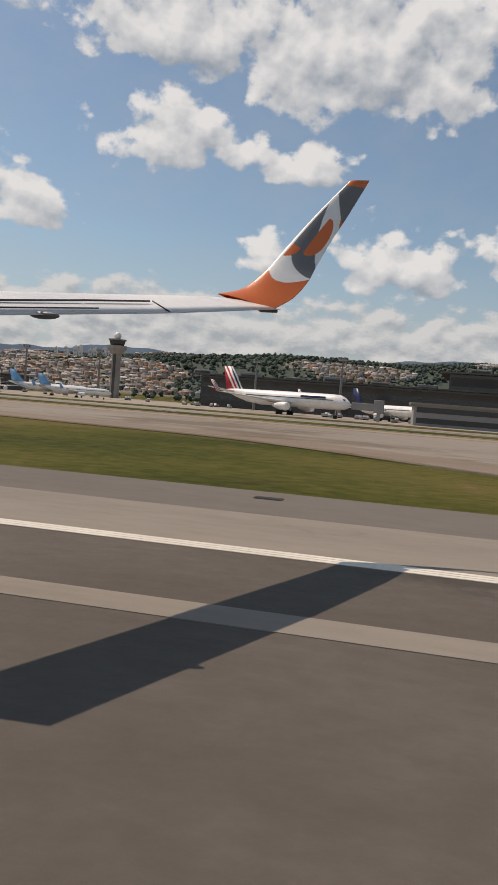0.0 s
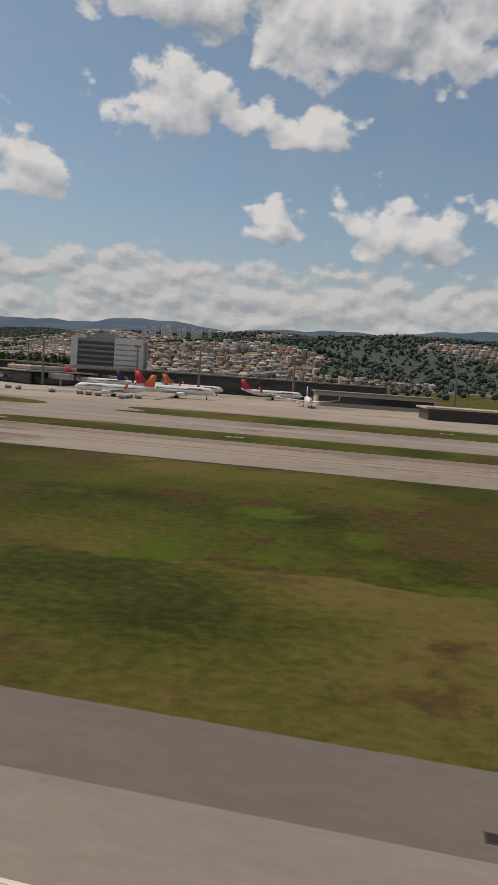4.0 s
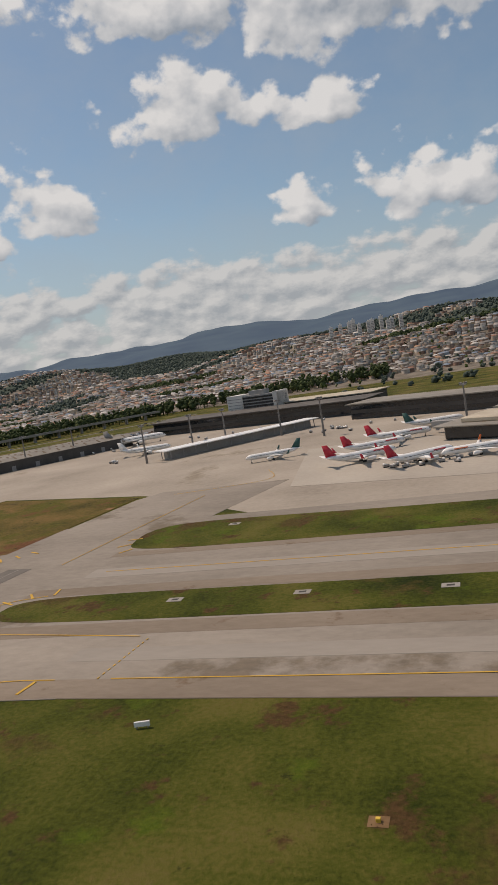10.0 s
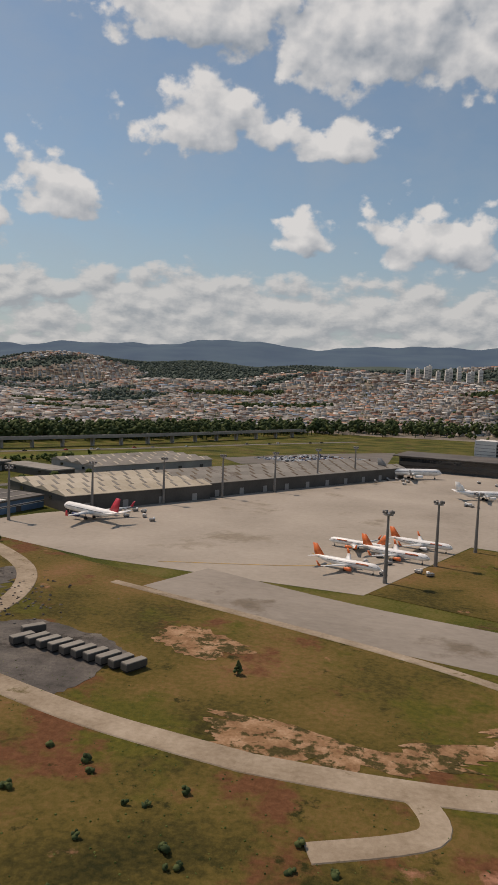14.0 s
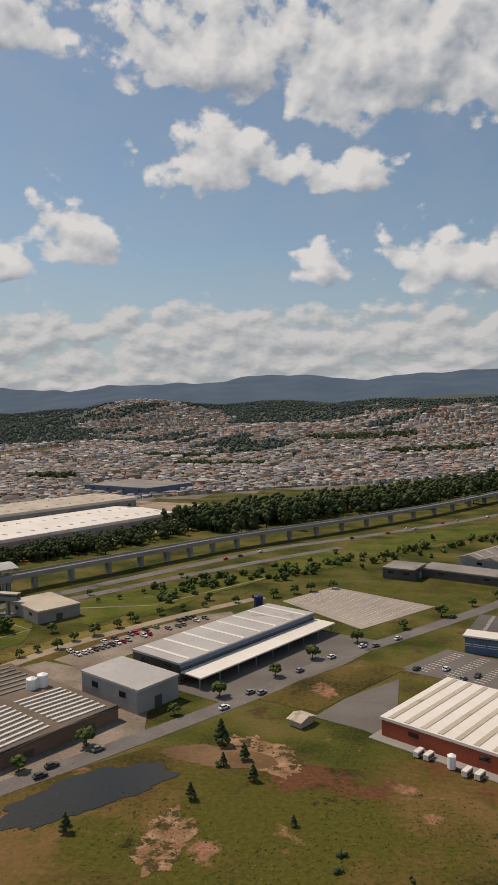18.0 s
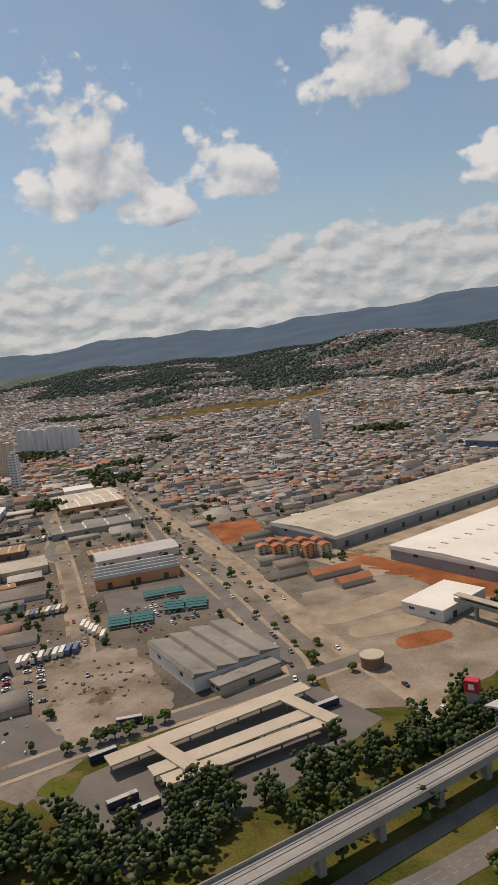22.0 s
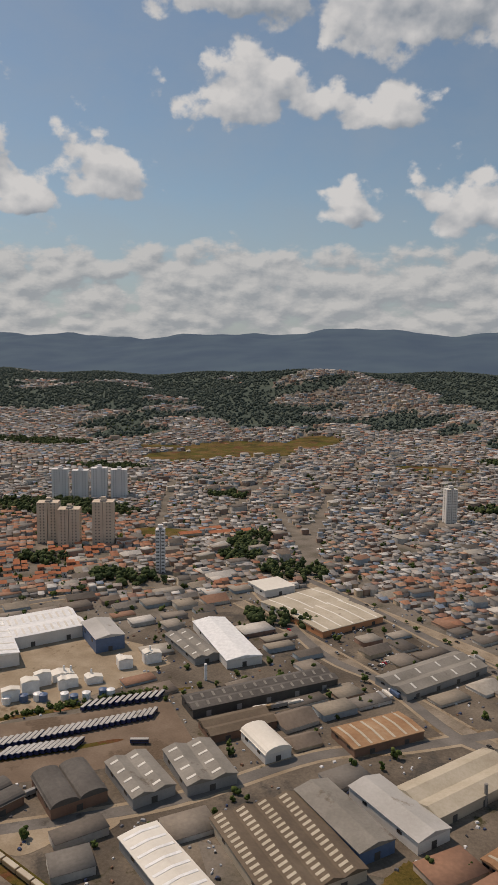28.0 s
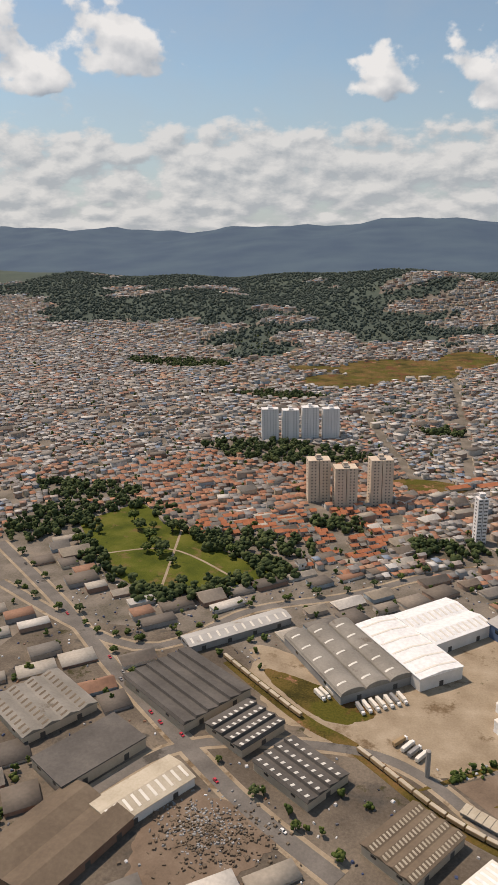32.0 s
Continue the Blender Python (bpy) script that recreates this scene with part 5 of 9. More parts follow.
HALL = {
    # label, wall, roof, shape, strips, strip material, extras
    "red_store": ("red-walled store with cream ribbed flat roof", "red_wall", "white_roof", "flat", 8, "cream_roof"),
    "long_store": ("long white-roofed store with loading front", "dark_wall", "metal_roof", "flat", 8, "white_roof"),
    "box_store": ("tall pale grey box hall beside the store", "grey_wall", "metal_roof", "flat", 0, ""),
    "strip_factory": ("brown-roofed factory with white skylight strips", "brick_wall", "brown_roof", "low", 0, "skylight"),
    "white_depot": ("very large white-roofed logistics depot", "grey_wall", "white_roof", "low", 20, "skylight"),
    "white_depot_back": ("very large pale-roofed logistics depot", "grey_wall", "cream_roof", "low", 22, "skylight"),
    "blue_store": ("blue-walled store with grey flat roof", "blue_wall", "grey_roof", "flat", 0, ""),
    "blue_cargo": ("two-storey blue and white cargo office hall", "teal_wall", "dark_roof", "flat", 6, "grey_roof"),
    "cargo_hall": ("dark cargo hall with ribbed pale roof", "dark_wall", "cream_roof", "gable4", 10, "grey_roof"),
    "cargo_hall_long": ("long dark cargo hall beside the apron", "dark_wall", "grey_roof", "gable4", 16, "brown_roof"),
    "cargo_shed": ("grey cargo shed with folded roof", "grey_wall", "grey_roof", "gable4", 8, "cream_roof"),
    "dark_office": ("low dark-walled office with flat roof", "dark_wall", "grey_roof", "flat", 0, ""),
    "ridge_factory": ("white-walled factory with stepped grey roof ridges", "white_wall", "grey_roof", "saw4", 0, ""),
    "office_annex": ("grey office annex with window bands", "beige_wall", "grey_roof", "flat", 0, ""),
    "orange_factory": ("orange and cream walled factory with grey ridged roof", "orange_wall", "metal_roof", "saw4", 0, ""),
    "dark_depot": ("beige-walled depot with dark brown flat roof", "beige_wall", "dark_roof", "flat", 0, ""),
    "dark_depot_low": ("long beige-walled depot with low dark gabled roof", "beige_wall", "dark_roof", "low", 0, "skylight"),
    "grey_depot": ("plain grey depot with dark flat roof", "grey_wall", "grey_roof", "low", 4, "skylight"),
    "white_gable": ("white gabled workshop with pale metal roof", "white_wall", "metal_roof", "gable1", 0, ""),
    "long_cream": ("long hall with cream gabled roof", "beige_wall", "cream_roof", "gable2", 0, ""),
    "blue_sided": ("grey-roofed hall with blue and white panelled side", "blue_wall", "grey_roof", "gable1", 0, ""),
    "rust_shed": ("rust-stained flat shed with rusty roof sheets", "brick_wall", "rust_roof", "low", 6, "cream_roof"),
    "white_plant": ("factory hall with bright white flat roof", "white_wall", "white", "low", 6, "white_roof"),
    "white_plant_back": ("long factory hall with white ribbed roof", "white_wall", "white", "gable2", 10, "white_roof"),
    "vault_hall": ("grey hall with three curved pale roofs", "grey_wall", "grey_roof", "vault3", 5, "skylight"),
    "blue_plant": ("tall blue-walled plant building with white roof", "blue_wall", "metal_roof", "gable1", 0, ""),
    "long_shed": ("long narrow shed with ribbed grey roof", "grey_wall", "metal_roof", "gable1", 12, "white_roof"),
    "dark_saw_factory": ("dark saw-tooth factory roof with pale rim", "beige_wall", "dark_roof", "saw6", 0, ""),
    "dark_saw": ("small dark saw-tooth workshop", "beige_wall", "dark_roof", "saw4", 8, "skylight"),
    "striped_factory": ("brown factory roof with cream striped skylights", "beige_wall", "brown_roof", "gable4", 16, "cream_roof"),
    "white_striped": ("white striped flat-roofed hall", "grey_wall", "white_roof", "low", 8, "white"),
    "cream_striped": ("grey ribbed roofed hall with tan strips", "beige_wall", "grey_roof", "gable4", 9, "brown_roof"),
    "brown_hall": ("brown-roofed hall with worn metal sheets", "brick_wall", "brown_roof", "gable2", 0, ""),
    "cream_gable": ("cream gabled hall with ribbed roof", "white_wall", "cream_roof", "gable1", 10, "white_roof"),
    "dark_shed": ("long open shed with dark ribbed roof", "dark_wall", "dark_roof", "gable2", 14, "grey_roof"),
    "vault_white": ("small white hall with curved roof", "white_wall", "white_roof", "vault1", 0, ""),
    "grey_gable": ("grey fibre-cement roofed workshop", "grey_wall", "grey_roof", "gable2", 4, "skylight"),
    "vault_dark": ("workshop with dark curved roof", "brick_wall", "dark_roof", "vault2", 0, ""),
    "market_hall": ("market hall with pale flat roof and orange end", "orange_wall", "cream_roof", "low", 5, "white_roof"),
    "long_white": ("long hall with white ribbed roof", "white_wall", "white", "gable1", 0, ""),
    "white_block": ("plain white flat-roofed block", "white_wall", "white_roof", "flat", 0, ""),
    "cream_roofed": ("long hall with cream flat roof", "white_wall", "cream_roof", "low", 4, "white_roof"),
    "ochre_shed": ("ochre-walled workshop with tan gabled roof", "ochre", "rust_roof", "gable2", 8, "cream_roof"),
    "station_hall": ("concrete station entrance hall with flat roof", "concrete", "cream_roof", "flat", 0, ""),
}


def hall(x, y, w, d, turn, h, style):
    """An industrial hall: walls, door openings, a shaped roof, roof strips."""
    label, wall, roof, shape, strips, strip_mat = HALL[style]
    root = thing("hall", pose(x, y, 0, 0, 0, turn), label, "industrial hall")
    FOOT.append((x, y, w / 2 + 1.0, d / 2 + 1.0, radians(turn)))
    along_x = w < d  # ridges run along the longer side
    rot = Matrix.Rotation(math.pi / 2, 4, "Z") if not along_x else Matrix()
    a, b = (w, d) if along_x else (d, w)  # a: across the ridges, b: along them
    eave = h * 0.86 if shape not in ("flat",) else h
    bm = bmesh.new()
    add_box(bm, -w / 2, w / 2, -d / 2, d / 2, 0, eave)
    part("wall", bm, wall, root)
    kind, n = shape.rstrip("0123456789"), int(shape[-1]) if shape[-1].isdigit() else 1
    e = 0.25
    if kind == "flat":
        prof = [(-a / 2 - e * 0.2, eave), (a / 2 + e * 0.2, eave), (a / 2 + e * 0.2, eave + 0.35), (-a / 2 - e * 0.2, eave + 0.35)]
    elif kind == "low":
        prof = [(-a / 2 - e, eave), (a / 2 + e, eave), (a / 2 + e, eave + 0.2), (0, h + 0.25), (-a / 2 - e, eave + 0.2)]
    elif kind == "gable":
        prof = [(-a / 2 - e, eave), (a / 2 + e, eave)]
        for k in range(n, 0, -1):
            x1, x0 = -a / 2 + a * k / n, -a / 2 + a * (k - 1) / n
            prof += [(x1 + (e if k == n else -0.05), eave + 0.12), ((x0 + x1) / 2, eave + 0.12 + min(0.9, 0.16 * a / n))]
        prof += [(-a / 2 - e, eave + 0.12)]
    elif kind == "saw":
        prof = [(-a / 2 - e, eave), (a / 2 + e, eave)]
        for k in range(n, 0, -1):
            x1, x0 = -a / 2 + a * k / n, -a / 2 + a * (k - 1) / n
            prof += [(x1 + (e if k == n else 0), eave + 0.1), (x0 + 0.06 * a / n, eave + 0.1 + min(0.8, 0.22 * a / n)), ]
        prof += [(-a / 2 - e, eave + 0.1)]
    else:
        prof = [(-a / 2 - e, eave), (a / 2 + e, eave)]
        for k in range(n, 0, -1):
            x1, x0 = -a / 2 + a * k / n, -a / 2 + a * (k - 1) / n
            for s in range(0, 9):
                t = s / 8 * math.pi
                prof.append(((x0 + x1) / 2 + (x1 - x0) / 2 * math.cos(t) * (0.999 if s in (0, 8) else 1), eave + 0.1 + 0.2 * (x1 - x0) * math.sin(t)))
        prof += [(-a / 2 - e, eave + 0.09)]
    bm = bmesh.new()
    add_prism(bm, prof, -b / 2 - e, b / 2 + e, 0, rot)
    bmesh.ops.recalc_face_normals(bm, faces=bm.faces)
    bmesh.ops.triangulate(bm, faces=[f for f in bm.faces if len(f.verts) > 4])
    roof_part = part("roof", bm, roof, root)
    top = [(x0, z0) for x0, z0 in prof]

    def roof_z(u):
        best = eave
        pts = top[2:]
        for (x1, z1), (x0, z0) in zip(pts, pts[1:]):
            if x0 - 1e-6 <= u <= x1 + 1e-6 and x1 - x0 > 1e-4:
                best = max(best, z0 + (z1 - z0) * (u - x0) / (x1 - x0))
        return best

    for k in range(strips if style.startswith("white_depot") else 0):
        for q in (-0.34, 0.12):
            v, u = -b / 2 + b * (k + 0.5) / strips, a * q
            bm = bmesh.new()
            add_box(bm, u, u + 2.2, v - 0.3, v + 0.3, min(roof_z(u + 0.05), roof_z(u + 2.15)) - 0.1, max(roof_z(u + 0.05), roof_z(u + 2.15)) + 0.12, 0, rot)
            part("roof_light", bm, "metal_roof", roof_part, "short grey roof light")
    for k in range(0 if style.startswith("white_depot") else strips):
        v = -b / 2 + b * (k + 0.5) / strips
        wv = min(0.35, b / strips * 0.22)
        bays = n if kind in ("gable", "vault", "saw") else 1
        for q in range(bays):
            c0, c1 = -a / 2 + a * (q + 0.10) / bays, -a / 2 + a * (q + 0.46) / bays
            if kind in ("flat", "low"):
                c0, c1 = -a / 2 + 0.3, a / 2 - 0.3
            bm = bmesh.new()
            steps = 4 if kind in ("vault", "low") else 1
            for s in range(steps):
                u0, u1 = c0 + (c1 - c0) * s / steps, c0 + (c1 - c0) * (s + 1) / steps
                z0, z1 = roof_z(u0 + 0.01), roof_z(u1 - 0.01)
                if kind == "flat":
                    z0 = z1 = eave + 0.35
                vs = [bm.verts.new(rot @ Vector(p)) for p in ((u0, v - wv, z0 + 0.01), (u1, v - wv, z1 + 0.01), (u1, v + wv, z1 + 0.01), (u0, v + wv, z0 + 0.01), (u0, v - wv, z0 + 0.07), (u1, v - wv, z1 + 0.07), (u1, v + wv, z1 + 0.07), (u0, v + wv, z0 + 0.07))]
                for f in ((3, 2, 1, 0), (4, 5, 6, 7), (0, 1, 5, 4), (1, 2, 6, 5), (2, 3, 7, 6), (3, 0, 4, 7)):
                    bm.faces.new([vs[i] for i in f])
            part("roof_strip", bm, strip_mat, roof_part)
    # doors and windows on the walls that face the runway
    doors = max(1, int(w / 8))
    for k in range(doors):
        c = -w / 2 + w * (k + 0.5) / doors
        part("door", box(c - 0.7, c + 0.7, -d / 2 - 0.05, -d / 2 + 0.1, 0, min(1.7, eave * 0.6)), "dark_wall" if wall != "dark_wall" else "grey_wall", root)
    for k in range(max(2, int(d / 12))):
        c = -d / 2 + d * (k + 0.5) / max(2, int(d / 12))
        for sx in (-1, 1):
            part("window", box(sx * w / 2 - 0.06, sx * w / 2 + 0.06, c - 0.7, c + 0.7, eave * 0.55, eave * 0.8), "glass", root)
    if style == "long_store":
        part("canopy", box(-w / 2, w / 2 + 1, -d / 2 - 4.5, -d / 2, 1.7, 1.95, 0.03), "white_roof", root)
        part("fascia", box(-w / 2 - 0.1, w / 2, -d / 2 - 0.08, -d / 2 + 0.1, 2.5, 3.1), "blue_wall", root)
        for k in range(9):
            part("post", box(-w / 2 + k * w / 8 - 0.08, -w / 2 + k * w / 8 + 0.08, -d / 2 - 4.3, -d / 2 - 4.1, 0, 1.7), "steel", root)
    if style == "strip_factory":
        for u0, n_, mat_ in ((0.05, 7, "grey_roof"), (-0.47, 9, "skylight")):
            for k in range(n_):
                v = b * (u0 + 0.42 * (k + 0.5) / n_)
                for q in range(2):
                    c0, c1 = -a / 2 + a * (0.05 + 0.48 * q), -a / 2 + a * (0.46 + 0.48 * q)
                    bm = bmesh.new()
                    za, zb = roof_z(c0), roof_z(c1)
                    add_ring(bm, [[rot @ Vector((c_, v - 0.22, z_)), rot @ Vector((c_, v + 0.22, z_)), rot @ Vector((c_, v + 0.22, z_ + 0.16)), rot @ Vector((c_, v - 0.22, z_ + 0.16))] for c_, z_ in ((c0, za), (c1, zb))])
                    for f in bm.faces:
                        f.smooth = False
                    bmesh.ops.recalc_face_normals(bm, faces=bm.faces)
                    part("roof_light", bm, mat_, roof_part)
        part("parapet", box(-w / 2, w / 2, -d / 2 - 0.1, -d / 2 + 0.1, eave - 0.1, eave + 0.5), "dark_wall", root)
    if style == "red_store":
        part("plinth", box(-w / 2 - 1.6, w / 2 + 1.6, -d / 2 - 2.2, d / 2 + 1, 0, 0.12), "concrete", root)
    if style == "blue_cargo":
        part("window_band", box(-w / 2 - 0.05, w / 2 + 0.05, -d / 2 - 0.06, d / 2 + 0.06, h * 0.5, h * 0.68), "white_wall", root)
        part("window_row", box(-w / 2 - 0.07, w / 2 + 0.07, -d / 2 - 0.08, d / 2 + 0.08, h * 0.54, h * 0.63), "dim_glass", root, "row of dim office windows")
        part("front_roof", box(-w / 2 - 0.3, -w / 2 + 3.6, -d / 2 - 0.3, d / 2 + 0.3, h + 0.36, h + 0.62), "white_roof", root, "raised cream roof over the offices")
        for k in range(12):
            part("mullion", box(-w / 2 - 0.1, -w / 2 - 0.06, -d / 2 + d * (k + 0.5) / 12 - 0.12, -d / 2 + d * (k + 0.5) / 12 + 0.12, h * 0.5, h * 0.68), "teal_wall", root)
    if style in ("white_depot", "white_depot_back"):
        part("cornice", box(-w / 2 - 0.3, w / 2 + 0.3, -d / 2 - 0.3, d / 2 + 0.3, eave - 0.9, eave + 0.05), "white_wall", root, "pale wall band under the roof")
    return root


def tower_block(x, y, h, style):
    """A block of flats with its storeys, windows and balconies."""
    wall = {"beige": "tower_beige", "white": "tower_white", "slim": "tower_white", "grey": "white_wall"}[style]
    FOOT.append((x, y, 6, 6, 0.4))
    w, d = {"beige": (11, 8), "white": (11, 7), "slim": (4.5, 4.5), "grey": (7, 6)}[style]
    z = float(height(np.float64(x), np.float64(y)))
    root = thing("apartment_tower", pose(x, y, z - 0.5, 0, 0, 24), f"{ {'beige': 'beige', 'white': 'white', 'slim': 'slim cream and white', 'grey': 'pale grey'}[style]} high-rise apartment block", "apartment block")
    h = h - z + 0.5
    for s in (-1, 1):
        part("wing", box(s * w / 4 - w / 4 + 0.15, s * w / 4 + w / 4 - 0.15, -d / 2, d / 2, 0, h), wall, root)
    part("core", box(-w * 0.12, w * 0.12, -d * 0.4, d * 0.4, 0, h + 0.8), "concrete" if style != "white" else wall, root)
    part("roof_tank", box(-1.2, 1.2, -1, 1, h + 0.8, h + 2.0), wall, root)
    storeys = int(h / 1.5)
    for k in range(storeys):
        z0 = (k + 0.35) * h / storeys
        for s in (-1, 1):
            for c in (-0.3, 0.3):
                part("window", box(s * w / 4 + c * w / 4 - 0.32, s * w / 4 + c * w / 4 + 0.32, -d / 2 - 0.03, d / 2 + 0.03, z0, z0 + 0.62), "dim_glass", root)
        part("window", box(-w / 2 + 0.1, w / 2 - 0.1, -0.6, 0.6, z0, z0 + 0.62), "dim_glass", root)
    return root


hall(-490.4, 97.7, 18.1, 18.6, 63.7, 2.2, "red_store")
hall(-533.1, 122.5, 35.4, 11.4, 66.2, 3.0, "long_store")
hall(-540.7, 97.8, 8.0, 12.7, 66.5, 3.3, "box_store")
hall(-554.8, 86.6, 18.6, 27.8, 66.3, 2.0, "strip_factory")
hall(-640.7, 221.8, 104.5, 35.8, 67.5, 4.6, "white_depot")
hall(-684.8, 254.8, 133.6, 32.5, 66.5, 4.6, "white_depot_back")
hall(-673.4, 375.1, 36.1, 49.8, 69.7, 4.0, "blue_store")
hall(-476.7, 133.9, 15.0, 29.3, 78.4, 2.5, "blue_cargo")
hall(-454.7, 158.7, 38.8, 29.5, 56.3, 4.0, "cargo_hall")
hall(-421.1, 208.9, 83.1, 24.8, 56.8, 4.0, "cargo_hall_long")
hall(-472.5, 212.6, 45.9, 24.1, 60.4, 3.5, "cargo_shed")
hall(-491.5, 186.3, 8.2, 22.8, 68.9, 2.0, "dark_office")
hall(-690.3, 110.5, 19.1, 21.2, 61.8, 3.3, "ridge_factory")
hall(-678.6, 104.3, 13.4, 3.7, 63.6, 1.8, "office_annex")
hall(-744.9, 151.5, 24.0, 13.2, 45.4, 3.4, "orange_factory")
hall(-740.7, 91.4, 11.8, 20.0, 58.5, 2.8, "dark_depot")
hall(-757.6, 76.2, 28.0, 13.2, 58.0, 2.4, "dark_depot_low")
hall(-804.3, 126.2, 8.6, 20.9, 49.8, 3.2, "white_gable")
hall(-791.8, 140.6, 29.0, 12.2, 52.4, 3.0, "long_cream")
hall(-814.6, 119.9, 8.5, 22.4, 47.9, 3.4, "blue_sided")
hall(-779.9, 123.6, 20.2, 4.1, 54.0, 2.2, "rust_shed")
hall(-940.5, 168.0, 14.8, 32.5, 45.2, 4.7, "white_plant")
hall(-932.5, 186.4, 23.7, 20.3, 50.2, 4.7, "white_plant_back")
hall(-956.8, 158.3, 23.5, 33.6, 44.8, 3.2, "vault_hall")
hall(-909.2, 186.7, 9.6, 17.0, 47.3, 5.5, "blue_plant")
hall(-993.2, 163.2, 36.0, 7.1, 49.5, 2.6, "long_shed")
hall(-995.2, 129.8, 22.8, 28.3, 62.7, 3.0, "dark_saw_factory")
hall(-973.6, 119.4, 14.6, 13.9, 63.3, 2.8, "dark_saw")
hall(-955.7, 108.9, 13.5, 17.6, 62.5, 2.8, "dark_saw")
hall(-928.0, 96.7, 17.3, 12.9, 61.9, 2.8, "striped_factory")
hall(-911.8, 88.4, 13.4, 10.7, 57.6, 2.8, "white_striped")
hall(-1028.1, 109.2, 20.9, 21.4, 63.4, 2.8, "cream_striped")
hall(-1005.3, 97.3, 23.3, 13.8, 66.1, 2.8, "dark_depot")
hall(-986.7, 90.0, 21.7, 9.9, 63.8, 2.8, "cream_gable")
hall(-997.3, 72.4, 25.7, 19.3, 74.9, 2.8, "brown_hall")
hall(-847.3, 168.3, 44.8, 8.7, 44.2, 3.0, "dark_shed")
hall(-813.0, 156.5, 20.6, 10.5, 43.9, 2.6, "rust_shed")
hall(-838.1, 142.6, 7.2, 12.4, 46.9, 2.8, "vault_white")
hall(-847.8, 149.3, 18.2, 8.7, 44.2, 2.4, "brown_hall")
hall(-860.2, 119.1, 9.9, 16.0, 51.0, 3.0, "grey_gable")
hall(-849.5, 128.0, 11.9, 16.0, 44.6, 3.0, "grey_gable")
hall(-872.8, 110.5, 12.3, 13.5, 51.9, 3.0, "vault_dark")
hall(-823.4, 108.2, 20.0, 25.6, 45.5, 2.8, "striped_factory")
hall(-841.9, 95.0, 8.2, 23.8, 54.4, 2.8, "white_striped")
hall(-840.8, 233.1, 28.0, 22.6, 52.0, 2.6, "market_hall")
hall(-869.6, 198.1, 11.7, 35.0, 40.5, 3.2, "long_white")
hall(-878.7, 190.8, 8.7, 22.7, 49.2, 2.6, "grey_gable")
hall(-871.9, 257.7, 14.3, 13.7, 48.9, 2.6, "white_block")
hall(-853.9, 243.8, 29.4, 18.2, 56.7, 2.6, "cream_roofed")
hall(-802.7, 196.1, 34.1, 12.7, 52.0, 2.6, "grey_gable")
hall(-758.8, 167.9, 25.8, 11.8, 50.2, 2.8, "white_gable")
hall(-654.0, 150.1, 16.2, 10.9, 71.6, 2.4, "white_block")
hall(-579.3, 134.5, 9.6, 13.3, 59.3, 2.4, "station_hall")
hall(-507.5, 186.0, 8.5, 8.4, 75.2, 2.6, "dark_office")
hall(-571.4, 76.0, 6.0, 5.6, 61.0, 1.8, "dark_shed")
hall(-574.9, 70.0, 5.8, 5.2, 61.0, 1.8, "dark_shed")
hall(-578.0, 63.8, 5.8, 5.4, 61.0, 1.8, "dark_shed")
hall(-886.1, 101.4, 10.0, 9.7, 67.5, 2.4, "vault_dark")
hall(-768.6, 170.7, 20.0, 6.0, 50.0, 2.2, "ochre_shed")
tower_block(-1002.7, 292.7, 21.0, "beige")
tower_block(-989.0, 290.7, 19.0, "beige")
tower_block(-973.6, 297.8, 22.5, "beige")
tower_block(-1063.0, 394.0, 20.0, "white")
tower_block(-1051.0, 399.5, 19.0, "white")
tower_block(-1039.5, 405.0, 20.5, "white")
tower_block(-1027.0, 409.5, 19.5, "white")
tower_block(-925.8, 265.0, 19.5, "slim")
tower_block(-809.8, 412.7, 20.2, "grey")
STATION = [(-628.8, 95.8), (-598.8, 148.5)]
STATION_W = [(-632.6, 97.1), (-625.2, 94.6)]
WEST_STREET = [(-884.6, 265.5), (-840.5, 205.4), (-815.9, 188.2), (-795.4, 165.1), (-784.3, 159.4)]
YARD_STREET = [(-879.3, 95.7), (-851.2, 115.5), (-825.6, 143.3), (-805.5, 154.5), (-784.2, 169.2)]
BUS_STREET = [(-1115.2, 197.4), (-1057.9, 160.3), (-1020.9, 133.2), (-985.4, 109.4), (-961.9, 94.7), (-940.4, 84.3)]
NORTH_STREET = [(-1090.1, 167.1), (-1020.1, 145.1), (-993.6, 179.3), (-965.2, 200.4), (-941.0, 225.8), (-917.2, 242.1)]
RED_FIELD = [(-759.3, 207.5), (-744.8, 219.4), (-727.6, 200.8), (-735.9, 185.6)]
SAND_YARD = [(-725.7, 89.5), (-713.1, 109.6), (-685.4, 89.3), (-693.6, 75.7)]
GREEN_LOT = [(-744.1, 136.4), (-726.9, 153.8), (-702.8, 136.5), (-721.6, 115.4)]
LOT_WEST = [(-737.7, 88.0), (-731.6, 112.1), (-692.4, 73.8), (-703.0, 59.3)]
CEMETERY = [(-1096.4, 227.9), (-1082.6, 260.2), (-1034.0, 226.3), (-993.7, 206.9), (-1012.1, 188.1), (-1029.6, 175.8), (-1058.5, 188.7)]
BUS_YARD = [(-921.9, 118.1), (-870.8, 156.8), (-852.3, 135.6), (-897.6, 101.2)]
PLANT_YARD = [(-984.4, 158.7), (-943.3, 153.1), (-919.3, 188.0), (-882.2, 179.8), (-905.9, 132.4), (-935.0, 118.1), (-970.8, 131.1)]
PLANT_LAWN = [(-970.7, 141.0), (-954.0, 138.8), (-942.7, 139.6), (-952.0, 129.9), (-960.8, 131.1)]
